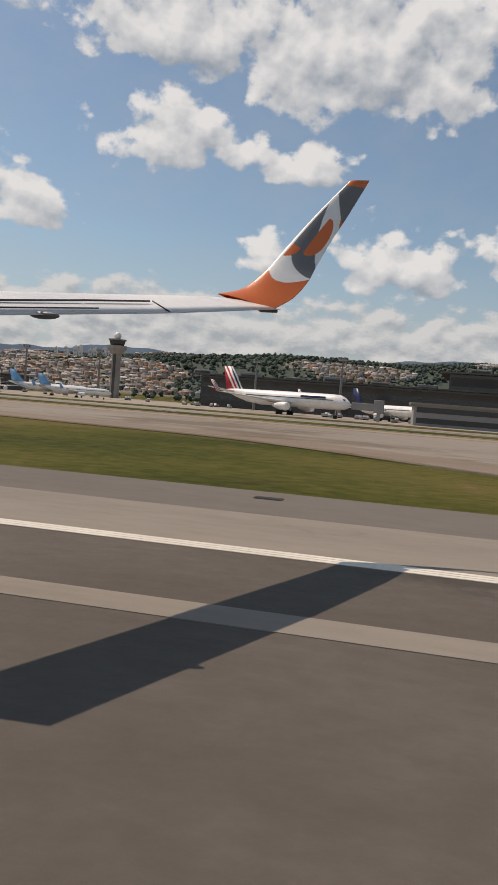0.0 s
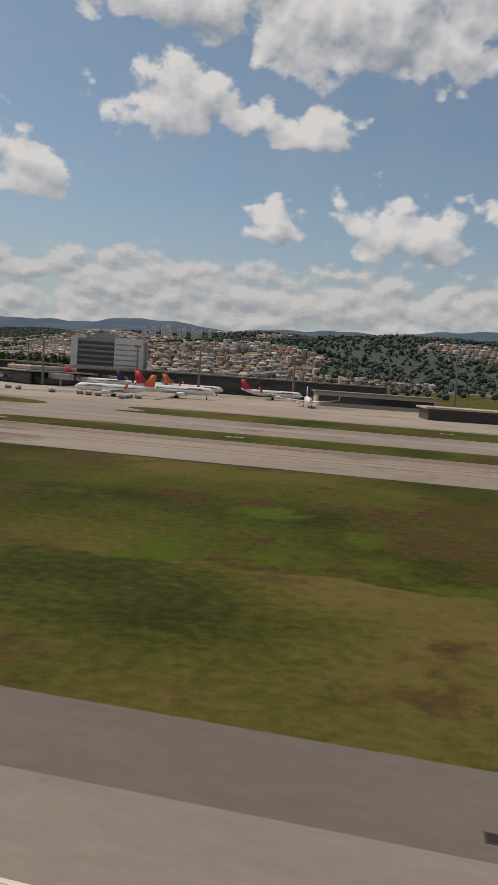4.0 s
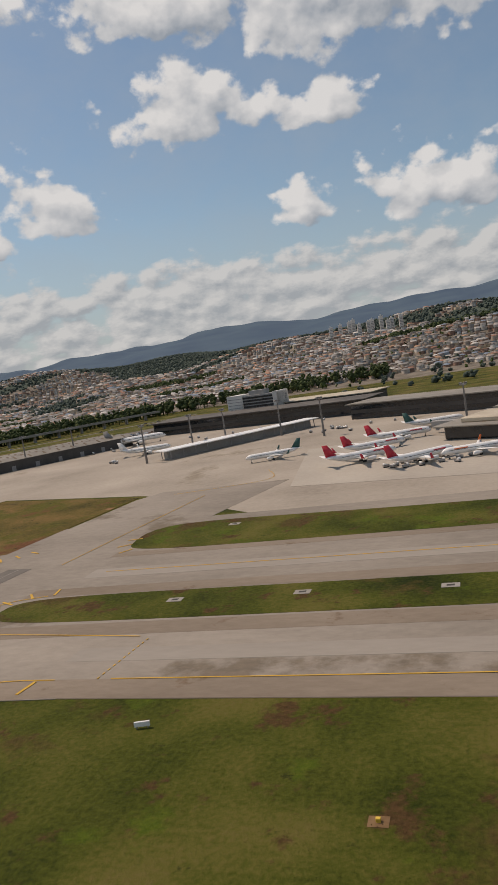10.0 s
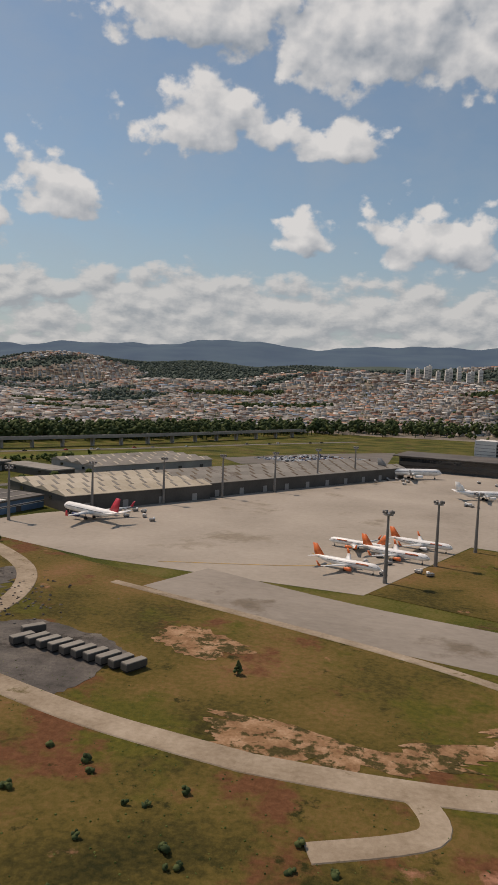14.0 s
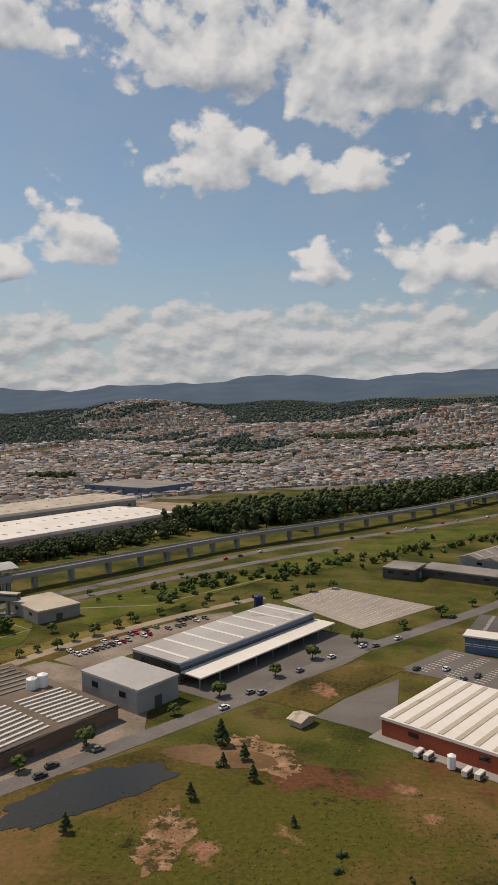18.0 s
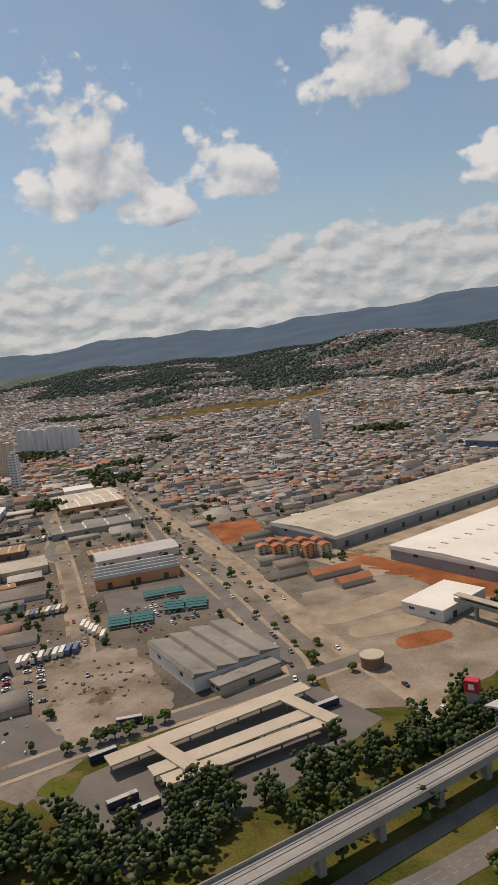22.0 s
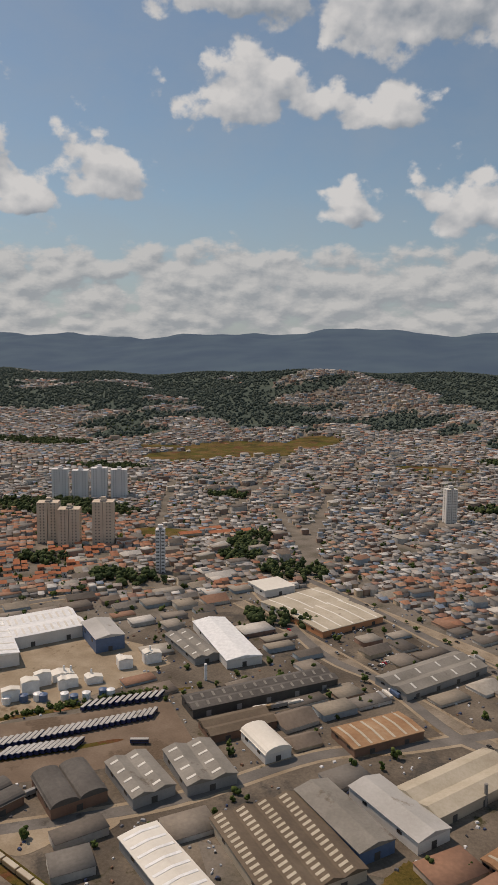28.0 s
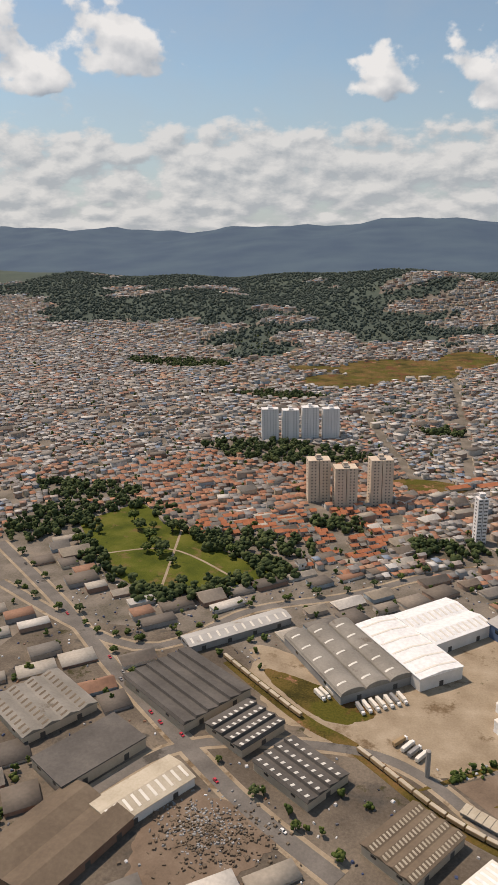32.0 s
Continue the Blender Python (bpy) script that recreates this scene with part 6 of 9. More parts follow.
SCRAP_YARD = [(-983.5, 83.3), (-979.1, 96.4), (-954.8, 89.2), (-966.6, 70.6), (-978.1, 69.2)]
PARK_LOT = [(-502.9, 118.5), (-495.5, 130.5), (-473.5, 121.3), (-479.5, 109.9), (-494.8, 115.3)]
PAY_LOT = [(-531.9, 155.7), (-523.2, 171.1), (-498.8, 158.3), (-511.8, 138.7)]
STORE_LOT = [(-527.3, 108.8), (-516.4, 134.0), (-510.5, 130.2), (-520.0, 109.4)]
STORE_GRASS = [(-523.2, 101.6), (-509.3, 121.3), (-501.6, 119.1), (-512.4, 98.8)]
HIGHWAY_LAWN = [(-624.1, 61.0), (-613.5, 82.8), (-598.6, 103.8), (-586.8, 99.7), (-575.4, 123.8), (-572.0, 115.8), (-581.0, 95.0), (-604.9, 67.6), (-612.3, 56.4), (-618.1, 54.4)]
LAWN_EAST = [(-572.4, 141.7), (-550.8, 181.1), (-542.5, 179.4), (-557.3, 136.1)]
DIRT_BAND = [(-689.4, 183.4), (-647.0, 173.8), (-631.4, 206.8), (-613.8, 193.5), (-637.5, 160.0), (-667.6, 166.0)]
POND = [(-539.7, 65.3), (-535.3, 75.2), (-528.4, 79.1), (-525.0, 76.5), (-530.9, 67.7), (-536.6, 62.9)]
DIRT_PATCH = [(-531.3, 82.0), (-520.6, 88.0), (-508.9, 84.9), (-518.7, 78.2), (-524.0, 74.2)]
DIRT_PATCH_B = [(-527.2, 64.5), (-522.7, 71.0), (-515.3, 71.9), (-517.6, 63.3), (-523.5, 60.0)]
RED_DIRT = [(-474.9, 62.68), (-471.7, 55.38), (-468.2, 51.86), (-465.1, 50.78), (-460.3, 50.6), (-455.7, 53.11), (-453.9, 55.77), (-451.3, 56.76), (-453.3, 59.23), (-457.0, 62.45), (-461.0, 64.43), (-465.0, 65.71), (-469.5, 65.62), (-473.0, 65.81)]
RUBBLE = [(-449.2, 79.96), (-443.8, 86.52), (-436.8, 92.48), (-433.7, 84.0), (-436.8, 69.43), (-441.0, 66.51), (-444.2, 69.5), (-447.2, 74.14)]
PATH_A = [(-464.6, 113.3), (-447.2, 101.8), (-435.9, 91.9), (-430.2, 80.2), (-428.8, 67.5), (-426.3, 60.3)]
PATH_B = [(-468.2, 51.4), (-452.4, 57.3), (-440.1, 62.5), (-435.2, 62.0), (-427.1, 60.0)]
PATH_C = [(-391.2, 50.5), (-380.2, 50.5), (-370.6, 51.8), (-364.1, 56.1), (-360.4, 64.3), (-356.9, 73.0)]
PATH_D = [(-384.7, 41.6), (-377.5, 45.5), (-378.0, 49.4), (-380.2, 50.5)]
PATH_E = [(-376.9, 31.2), (-370.7, 32.8), (-366.1, 38.7), (-361.8, 45.1), (-360.9, 49.1), (-361.4, 57.5)]
PATH_F = [(-421.4, 91.2), (-397.3, 82.8), (-377.3, 75.0), (-364.2, 67.5), (-360.4, 64.3)]
CONTAINER_YARD = [(-362.8, 51.04), (-362.1, 57.51), (-358.9, 62.55), (-353.2, 62.06), (-348.1, 59.09), (-348.7, 49.51), (-355.0, 47.0), (-360.0, 47.31)]
TRUCK_YARD = [(-427.0, 66.2), (-423.1, 72.7), (-409.5, 68.5), (-411.3, 55.8), (-419.7, 59.2)]
CANOPY_A = [(-683.3, 71.1), (-665.2, 102.7)]
CANOPY_B = [(-675.1, 71.4), (-659.9, 95.7)]
CANOPY_C = [(-671.8, 70.2), (-655.9, 94.5)]
CROSS_A = [(-679.3, 77.7), (-667.4, 73.6)]
CROSS_B = [(-666.5, 97.2), (-655.6, 93.2)]
BUS_ROW_A = [(-903.6, 117.6), (-892.6, 127.4)]
BUS_ROW_B = [(-891.3, 128.8), (-871.1, 147.8)]
BUS_ROW_C = [(-895.4, 118.1), (-881.7, 128.0)]
BUS_ROW_D = [(-889.9, 145.2), (-873.9, 157.5)]
BLUE_CANOPY = [(-921.2, 111.5), (-899.7, 102.7)]
PIER = [(-349.7, 178.0), (-315.6, 222.5)]
TANK = [(-534.0, 144.1)]
SILOS = [(-553.7, 91.9), (-552.8, 93.3)]
SPHERES = [(-910.0, 142.2), (-904.2, 145.9), (-908.9, 140.1)]
PLANT_CLUTTER = [(-907.3, 145.6), (-884.9, 175.3)]
RED_HOUSES = [(-714.3, 174.4), (-700.0, 179.7)]
SIGN_PYLON = [(-636.2, 103.5)]


# ---- roads, yards and fields ----
HIGHWAY_A = [(-662, 24), (-650, 42), (-641.3, 56.4), (-631.7, 70.4), (-620.8, 89.1), (-613.4, 101.5), (-604.0, 115.0), (-590.1, 141.8), (-571.0, 178.9), (-549.4, 217.0), (-532.7, 236), (-500, 276), (-463.3, 328), (-420, 384)]
HIGHWAY_B = [(-650, 22), (-641, 38), (-631.5, 55.8), (-622.6, 70.7), (-612.8, 86.8), (-601.2, 105.9), (-592.8, 122.3), (-586.1, 135.8), (-570, 164), (-552, 192), (-530, 222)]
SERVICE_ROAD = [(-660, 30), (-644.1, 59.2), (-637.0, 72.8), (-626.1, 92.7), (-619.4, 104.7), (-606, 130)]
LOWER_ROAD = [(-566, 30), (-546.8, 63.1), (-535.9, 80.3), (-522.5, 103), (-513.2, 121.8), (-499, 143), (-486, 163), (-470, 190), (-458, 215)]
MAIN_STREET = [(-860, 272), (-799.0, 227.3), (-745.2, 187.4), (-704.4, 154.1), (-678.7, 131.9), (-655, 114), (-630, 96)]
MAIN_STREET_B = [(-880, 290), (-842.4, 261.3), (-759.5, 184), (-718.7, 152.0), (-691.0, 128.9), (-674.3, 114.9), (-667.5, 105)]
SIDE_STREET = [(-880, 240), (-844.7, 212.3), (-782.8, 159.8), (-750, 131), (-725, 108), (-705, 88)]
ROADS = []


def road(name, pts, width, label, mat="street", z=0.06):
    ROADS.append((smooth_line(pts), width))
    if name == "street":
        ribbon("verge", pts, width + 2.2, "sand", z - 0.03, "dusty tan verge along the street", "verge")
    return ribbon(name, pts, width, mat, z, label, "road")


road("highway", HIGHWAY_A, 3.9, "grey three-lane carriageway with verge")
road("highway", HIGHWAY_B, 3.4, "grey three-lane carriageway along the lawn", z=0.063)
road("service_road", SERVICE_ROAD, 2.3, "narrow pale road beside the viaduct", z=0.066)
for pts, w in ((HIGHWAY_A, 3.9), (HIGHWAY_B, 3.4)):
    line_ = [Vector(q) for q in smooth_line(pts)]
    bm = bmesh.new()
    for a, b in zip(line_, line_[1:]):
        d = b - a
        for u in (0.15, 0.65):
            m = Matrix.Translation((*a.lerp(b, u), 0)) @ Matrix.Rotation(math.atan2(d.y, d.x), 4, "Z")
            for off in (-0.55, 0.55):
                add_box(bm, 0, 0.9, off - 0.05, off + 0.05, 0.05, 0.08, 0, m)
    tagged(part("lane_dashes", bm, "worn_pale"), "broken white lane lines on the carriageway", "marking", kind="structure")
road("road", LOWER_ROAD, 3.2, "pale grey access road beside the stores")
road("street", MAIN_STREET, 4.2, "dusty tan avenue between depots", "track", 0.064)
road("street", MAIN_STREET_B, 3.6, "grey avenue lane with trees", z=0.068)
road("street", SIDE_STREET, 4.0, "dusty side street between halls", "gravel", 0.072)
road("street", WEST_STREET, 3.4, "side street past the market", z=0.076)
road("street", [(-900, 82)] + YARD_STREET, 3.4, "street between workshops", z=0.08)
road("street", BUS_STREET, 4.2, "long straight street between factories", z=0.084)
road("street", NORTH_STREET, 3.2, "street along the cemetery wall", z=0.088)
road("street", [(-1000, 84), (-985.4, 109.4), (-952, 121), (-930, 119), (-905, 100), (-880, 82)], 3.0, "street beside the bus yard", z=0.092)
for lift_, (name, pts, w, mat) in enumerate((("dirt_track", PATH_A, 2.8, "track"), ("dirt_track", PATH_B, 1.6, "soil"), ("dirt_track", PATH_C, 2.8, "track"), ("dirt_track", PATH_D, 2.0, "track"), ("dirt_track", PATH_E, 2.2, "track"), ("dirt_track", PATH_F, 1.3, "track"), ("dirt_track", [(-391, 50.5), (-405, 53), (-418, 57), (-426.3, 60.3)], 2.8, "track"))):
    ribbon(name, pts, w, mat, 0.095 + lift_ * 0.002, "pale unpaved track through rough grass", "track")


LIFT = []


def patch(name, pts, mat, z, label, category, wobble=0.12):
    """A field with a ragged outline."""
    line = smooth_line(pts, True, 22)
    c = Vector((sum(p[0] for p in line) / len(line), sum(p[1] for p in line) / len(line)))
    out = []
    for p in line:
        v = Vector(p) - c
        k = 1 + wobble * (noise.noise(Vector((p[0] * 0.35, p[1] * 0.35, 0))) + 0.55 * noise.noise(Vector((p[0] * 0.95, p[1] * 0.95, 2))) + 0.4 * noise.noise(Vector((p[0] * 2.3, p[1] * 2.3, 5))))
        out.append(tuple(c + v * k))
    LIFT.append(0.0004)
    return sheet(name, out, mat, z + sum(LIFT), label, category)


sheet("rough_grass", [(-349, 70), (-335, 63.5), (-338, 29), (-348, 11), (-640, 11), (-640, 30), (-566, 40), (-530, 84), (-505, 84), (-470, 106), (-462, 116), (-430, 100), (-385, 86), (-362, 72)], "field", 0.03, "rough green and ochre grassland beyond the taxiway", "grass")
patch("bare_earth", RED_DIRT, "soil_red", 0.055, "bright red bare earth scar", "earth", 0.16)
patch("grass_patch", [(-466.8, 61.35), (-464.7, 64.47), (-461.6, 61.3), (-462.2, 58.58), (-464.9, 58.56)], "field", 0.09, "green weeds in the red earth", "grass", 0.4)
patch("concrete_slab", [(-472.9, 61.98), (-471.7, 62.09), (-469.2, 59.36), (-467.7, 57.37), (-469.4, 57.61), (-471.7, 59.63)], "rubble", 0.09, "broken grey slab in the red earth", "slab", 0.3)
patch("grass_patch", [(-458.4, 53.95), (-455.2, 55.79), (-453.4, 55.21), (-455.7, 53.11)], "field", 0.09, "green weeds in the red earth", "grass", 0.4)
for spot_ in ([(-451.5, 70.22), (-449.4, 71.31), (-444.6, 66.97), (-446.8, 66.69)], [(-453.1, 77.61), (-451.2, 76.78), (-448.1, 72.21), (-450.0, 72.28)], [(-477.8, 96.44), (-472.2, 100.34), (-472.2, 93.55), (-474.1, 91.98)], [(-458.5, 101.7), (-451.5, 102.47), (-452.9, 98.77), (-457.5, 98.61)], [(-481.2, 79.89), (-475.6, 80.21), (-475.6, 78.3), (-479.5, 77.59)], [(-456.0, 90.95), (-447.0, 90.66), (-447.0, 88.1), (-455.1, 88.5)], [(-522.7, 88.49), (-516.0, 88.32), (-510.8, 83.59), (-511.7, 80.25), (-518.4, 83.29)], [(-523.8, 64.16), (-521.9, 70.63), (-518.1, 67.93), (-519.1, 61.21)], [(-480.2, 81.52), (-474.3, 81.22), (-474.4, 79.67), (-479.6, 79.23)], [(-395.6, 56.39), (-391.3, 58.17), (-382.0, 55.57), (-377.6, 58.3), (-371.4, 58.45), (-377.3, 53.86), (-386.9, 51.44), (-392.4, 52.04)], [(-373.2, 61.51), (-363.5, 68.46), (-361.9, 66.07), (-369.5, 59.69)], [(-408.0, 73.13), (-404.2, 77.99), (-397.1, 72.31), (-401.8, 69.28)]):
    patch("bare_earth", spot_, "scar", 0.058, "pale eroded earth scar in rough grass", "earth", 0.45)
patch("gravel_apron", [(-370.8, 45.17), (-368.0, 47.87), (-363.4, 50.96), (-361.0, 47.73), (-364.9, 43.67), (-368.9, 43.66)], "gravel", 0.057, "grey gravel spread beside the fork of the tracks", "gravel", 0.2)
patch("rubble_field", RUBBLE, "rubble", 0.055, "grey rubble and broken asphalt field", "rubble", 0.25)
patch("gravel_yard", CONTAINER_YARD, "gravel", 0.05, "grey gravel turning yard", "yard", 0.15)
patch("gravel_yard", TRUCK_YARD, "rubble", 0.05, "grey gravel truck yard", "yard", 0.1)
patch("bare_earth", [(-529, 82), (-524, 85.5), (-516, 85), (-514, 82.5), (-520, 80.5)], "soil", 0.055, "ochre bare earth in the grass", "earth", 0.12)
patch("pond", POND, "water", 0.07, "dark still pond in rough grass", "pond", 0.15)
sheet("lawn", HIGHWAY_LAWN, "lawn", 0.05, "bright mown lawn beside the highway", "lawn")
sheet("lawn", LAWN_EAST, "lawn", 0.05, "bright mown lawn strip by the viaduct", "lawn")
patch("lawn", [(-545, 196), (-520, 235), (-490, 275), (-478, 268), (-510, 222), (-530, 190)], "lawn", 0.052, "mown verge along the highway", "lawn")
patch("lawn", [(-640, 24), (-622, 56), (-606, 66), (-588, 60), (-600, 20)], "lawn", 0.045, "mown verge along the highway", "lawn")
sheet("grass_verge", [(-600, 66), (-581, 95), (-571, 116), (-556, 138), (-548, 130), (-570, 90), (-590, 58)], "field", 0.048, "dry ochre grass verge", "grass")
patch("lawn", [(-599.6, 105.3), (-587.3, 99.2), (-575.8, 123), (-587.2, 127.8)], "lawn", 0.057, "bright green mown lawn beside the highway", "lawn", 0.05)
patch("lawn", [(-575.6, 148.1), (-565.9, 160.3), (-552.4, 174.4), (-540.1, 180.3), (-549.6, 158.5), (-559.0, 144.2), (-565.6, 130.2), (-574.3, 139.3)], "lawn", 0.057, "bright green mown lawn beside the highway", "lawn", 0.05)
sheet("dry_verge", [(-606, 65), (-598.3, 57), (-593, 67), (-586, 79), (-577, 92.5), (-566, 112), (-556, 130), (-560, 134), (-570, 113), (-575.7, 102), (-580.1, 99.8), (-591.2, 87.4), (-600, 75.5)], "dry_grass", 0.0735, "dry yellow grass verge by the road", "grass")
ribbon("verge_road", [(-580, 74), (-575, 86), (-568, 102), (-562, 118), (-549, 141), (-537, 158)], 2.6, "sand", 0.0765, "pale dusty road along the factory", "road")
for line in ([(-600.1, 105.6), (-587.1, 98.9), (-575.4, 123.4), (-587.4, 128.2)], [(-579.4, 100.6), (-574.2, 110.5), (-576.5, 114.4), (-582.3, 101.2), (-579.4, 100.6)], [(-574, 140), (-559, 146), (-541, 178)]):
    ribbon("lawn_path", line, 0.7, "gravel", 0.079, "narrow pale path across the lawn", "path", curved=False)
sheet("parking_lot", PARK_LOT, "asphalt", 0.055, "grey marked car park", "car park")
sheet("parking_lot", [(-458, 262), (-430, 300), (-396, 330), (-396, 272), (-425, 262), (-446, 246)], "asphalt", 0.053, "large grey car park behind the cargo halls", "car park")
sheet("parking_lot", [(-561, 109), (-555.5, 124), (-547, 139.5), (-540.5, 145), (-536.4, 139.7), (-546.4, 121.6), (-552.8, 106.0)], "gravel", 0.052, "pale car park between store and road", "car park")
for lot_, rows_ in ((PARK_LOT, 5), (PAY_LOT, 8)):
    a_, b_, c_, d_ = (Vector(lot_[i]) for i in (0, 1, 2, 3))
    for k in range(rows_):
        u = (k + 0.7) / (rows_ + 0.4)
        p_, q_ = a_.lerp(d_, u), b_.lerp(c_, u)
        dashes("bay_lines", tuple(p_.lerp(q_, 0.08)), tuple(p_.lerp(q_, 0.92)), max(6, int((q_ - p_).length / 1.1)), 1.9, 0.12, "white_line", "white parking bay lines on the car park", math.pi / 2)
sheet("parking_lot", PAY_LOT, "apron", 0.055, "pale empty car park with light posts", "car park")
sheet("parking_lot", [(-552, 108), (-520, 136), (-506, 132), (-512, 118), (-525, 98)], "asphalt", 0.05, "grey yard round the long store", "car park")
sheet("parking_lot", [(-512.4, 97.15), (-509.2, 104.78), (-502.4, 114.18), (-501.5, 102.05), (-500.7, 92.18), (-505.3, 94.8)], "asphalt", 0.05, "concrete yard round the red store", "yard")
sheet("lawn", STORE_GRASS, "field", 0.056, "grass plot between the stores", "lawn")
sheet("yard", [(-590, 60), (-560, 48), (-545, 66), (-532, 84), (-540, 104), (-562, 108), (-578, 84)], "gravel", 0.05, "grey factory yard with parked lorries", "yard")
patch("bare_earth", DIRT_BAND, "soil_red", 0.055, "red earth cutting beside the white depot", "earth", 0.2)
sheet("depot_yard", [(-700, 176), (-640, 150), (-590, 250), (-610, 320), (-660, 330)], "sand", 0.04, "pale yard between the depots", "yard")
sheet("sports_field", RED_FIELD, "soil_red", 0.06, "orange earth football pitch", "pitch")
patch("sand_yard", SAND_YARD, "gravel", 0.055, "pale sand and gravel yard", "yard", 0.1)
sheet("car_lot", GREEN_LOT, "asphalt", 0.055, "dark car lot with green nets", "car park")
sheet("car_lot", LOT_WEST, "asphalt", 0.05, "asphalt car lot", "car park")
road("street", [(-712, 48), (-701.5, 61.1), (-691.4, 77.1), (-674.7, 101), (-661.2, 121.3)], 3.6, "road along the bus station", "asphalt", 0.096)
ribbon("guard_rail", [(-602.2, 99.4), (-594, 113.6), (-588.2, 124.8), (-581, 138)], 0.16, "concrete", 0.5, "low white guard rail beside the carriageway", "barrier", thick=0.45)
patch("grass_plot", [(-690.2, 63.1), (-690.8, 67.1), (-687.4, 69.9), (-685.2, 64.2)], "lawn", 0.07, "oval lawn inside the bus turning loop", "lawn", 0.05)
sheet("bus_apron", [(-690, 62), (-668, 108), (-650, 100), (-655, 80), (-665, 55)], "asphalt", 0.05, "concrete bus station forecourt", "yard")
sheet("industrial_yard", [(-860, 105), (-770, 110), (-735, 135), (-790, 200), (-830, 250), (-890, 240), (-905, 190), (-880, 140)], "yard_ground", 0.03, "dusty paved yards between workshops", "yard")
sheet("industrial_yard", [(-770, 110), (-740, 70), (-700, 60), (-670, 110), (-735, 160)], "yard_ground", 0.028, "dusty yards between depots", "yard")
sheet("industrial_yard", [(-1060, 60), (-900, 60), (-830, 90), (-860, 135), (-930, 120), (-1000, 160), (-1060, 150)], "yard_ground", 0.026, "grey factory yards", "yard")
patch("plant_yard", PLANT_YARD, "sand", 0.046, "pale earth yard round the plant", "yard", 0.06)
sheet("bus_yard", BUS_YARD, "bus_earth", 0.05, "brown earth bus yard", "yard")
patch("scrap_yard", SCRAP_YARD, "bus_earth", 0.055, "scrap-strewn dark earth yard", "yard", 0.1)
sheet("cemetery_lawn", CEMETERY, "lawn", 0.06, "green cemetery lawn crossed by paths", "lawn")
ribbon("cemetery_path", [(-1075, 195), (-1045, 215), (-1010, 200)], 1.0, "sand", 0.08, "pale path across the cemetery", "path")
ribbon("cemetery_path", [(-1050, 240), (-1040, 210), (-1030, 180)], 1.0, "sand", 0.082, "pale path across the cemetery", "path")
sheet("yard", [(-690, 150), (-672, 120), (-658, 100), (-645, 106), (-637, 120), (-634, 140), (-645, 168), (-668, 176)], "gravel", 0.043, "dusty yards beside the avenue", "yard")
for pts, mat in (([(-677.5, 140), (-666.1, 160.1), (-660.5, 153.4), (-672.9, 134.4)], "sand"), ([(-669.3, 133.7), (-659.7, 144.6), (-655.4, 139.1), (-665.3, 128.7)], "sand"), ([(-658.1, 130.7), (-651.2, 137.1), (-647.9, 133.6), (-654.8, 126.1)], "soil_red"), ([(-877.2, 100.2), (-867.6, 97.2), (-871.5, 90.3), (-880.9, 92.9)], "sand"), ([(-873.1, 108.1), (-858.1, 106.3), (-863.3, 97.4), (-870, 101.2)], "sand")):
    patch("bare_lot", pts, mat, 0.06, "bare levelled earth lot", "lot", 0.04)
for pts in ([(-912, 114.6), (-911, 116.4), (-902, 122.6), (-901, 120.8)], [(-902, 110), (-901, 111.8), (-876, 132.8), (-875.6, 131)], [(-924, 117.4), (-923, 120), (-873, 163), (-873, 160.6)]):
    patch("grass_strip", pts, "field", 0.06, "strip of weeds in the bus yard", "grass", 0.05)
patch("grass_plot", [(-978.4, 146.8), (-966, 146), (-943.8, 138.8), (-952.2, 130.3), (-966, 135.7)], "field", 0.06, "green plot inside the track", "grass", 0.05)
patch("rough_lot", [(-806, 97), (-800, 114), (-788, 108), (-776.6, 95), (-784.9, 84), (-798, 86)], "field", 0.06, "overgrown dark empty lot", "lot", 0.1)
AVOID = [[(-806, 97), (-800, 114), (-776.6, 95), (-784.9, 84)], SCRAP_YARD, [(-690, 150), (-658, 100), (-637, 120), (-645, 168)], RED_FIELD, CEMETERY, BUS_YARD, PLANT_YARD, SAND_YARD, GREEN_LOT]


root = thing("gate_hut", pose(-513.6, 94.7, 0.03, 0, 0, 64), "small gate hut with pale pitched roof", "hut")
part("wall", box(-1.4, 1.4, -1.0, 1.0, 0, 0.9), "beige_wall", root)
part("roof", prism([(-1.7, 0.9), (1.7, 0.9), (0, 1.35)], -1.3, 1.3), "cream_roof", root)
root = thing("water_tank", pose(-493.9, 87.1, 0.12), "upright white water tank by the red store", "tank")
part("shell", rod(0.5, 0.5, 0, 1.5, 14), "white", root)
part("lid", rod(0.52, 0.2, 1.5, 1.7, 14), "white", root)
crate = thing("loading_box", pose(-497.8, 89.4, 0.12, 0, 0, 64), "white boxed plant by the red store's wall", "plant box", "boxes by the red store")
part("body", box(-0.8, 0.8, -0.35, 0.35, 0, 0.7, 0.04), "white_roof", crate)
part("grille", box(-0.7, 0.7, -0.37, 0.37, 0.15, 0.5), "dark_wall", crate)
for bx_, by_ in [(-496.6, 88.88), (-492.2, 86.04), (-490.8, 85.65), (-487.9, 84.2)]:
    copy_thing(crate, pose(bx_, by_, 0.12, 0, 0, 64))
orange_lorry = thing("skip_lorry", pose(-476.5, 102.1, 0.06, 0, 0, 40), "small orange skip lorry on bare earth", "truck", "orange skip lorries")
part("body", box(-0.8, 0.5, -0.4, 0.4, 0.25, 0.75, 0.05), "orange", orange_lorry)
part("cab", box(0.55, 1.05, -0.38, 0.38, 0.2, 0.85, 0.05), "orange", orange_lorry)
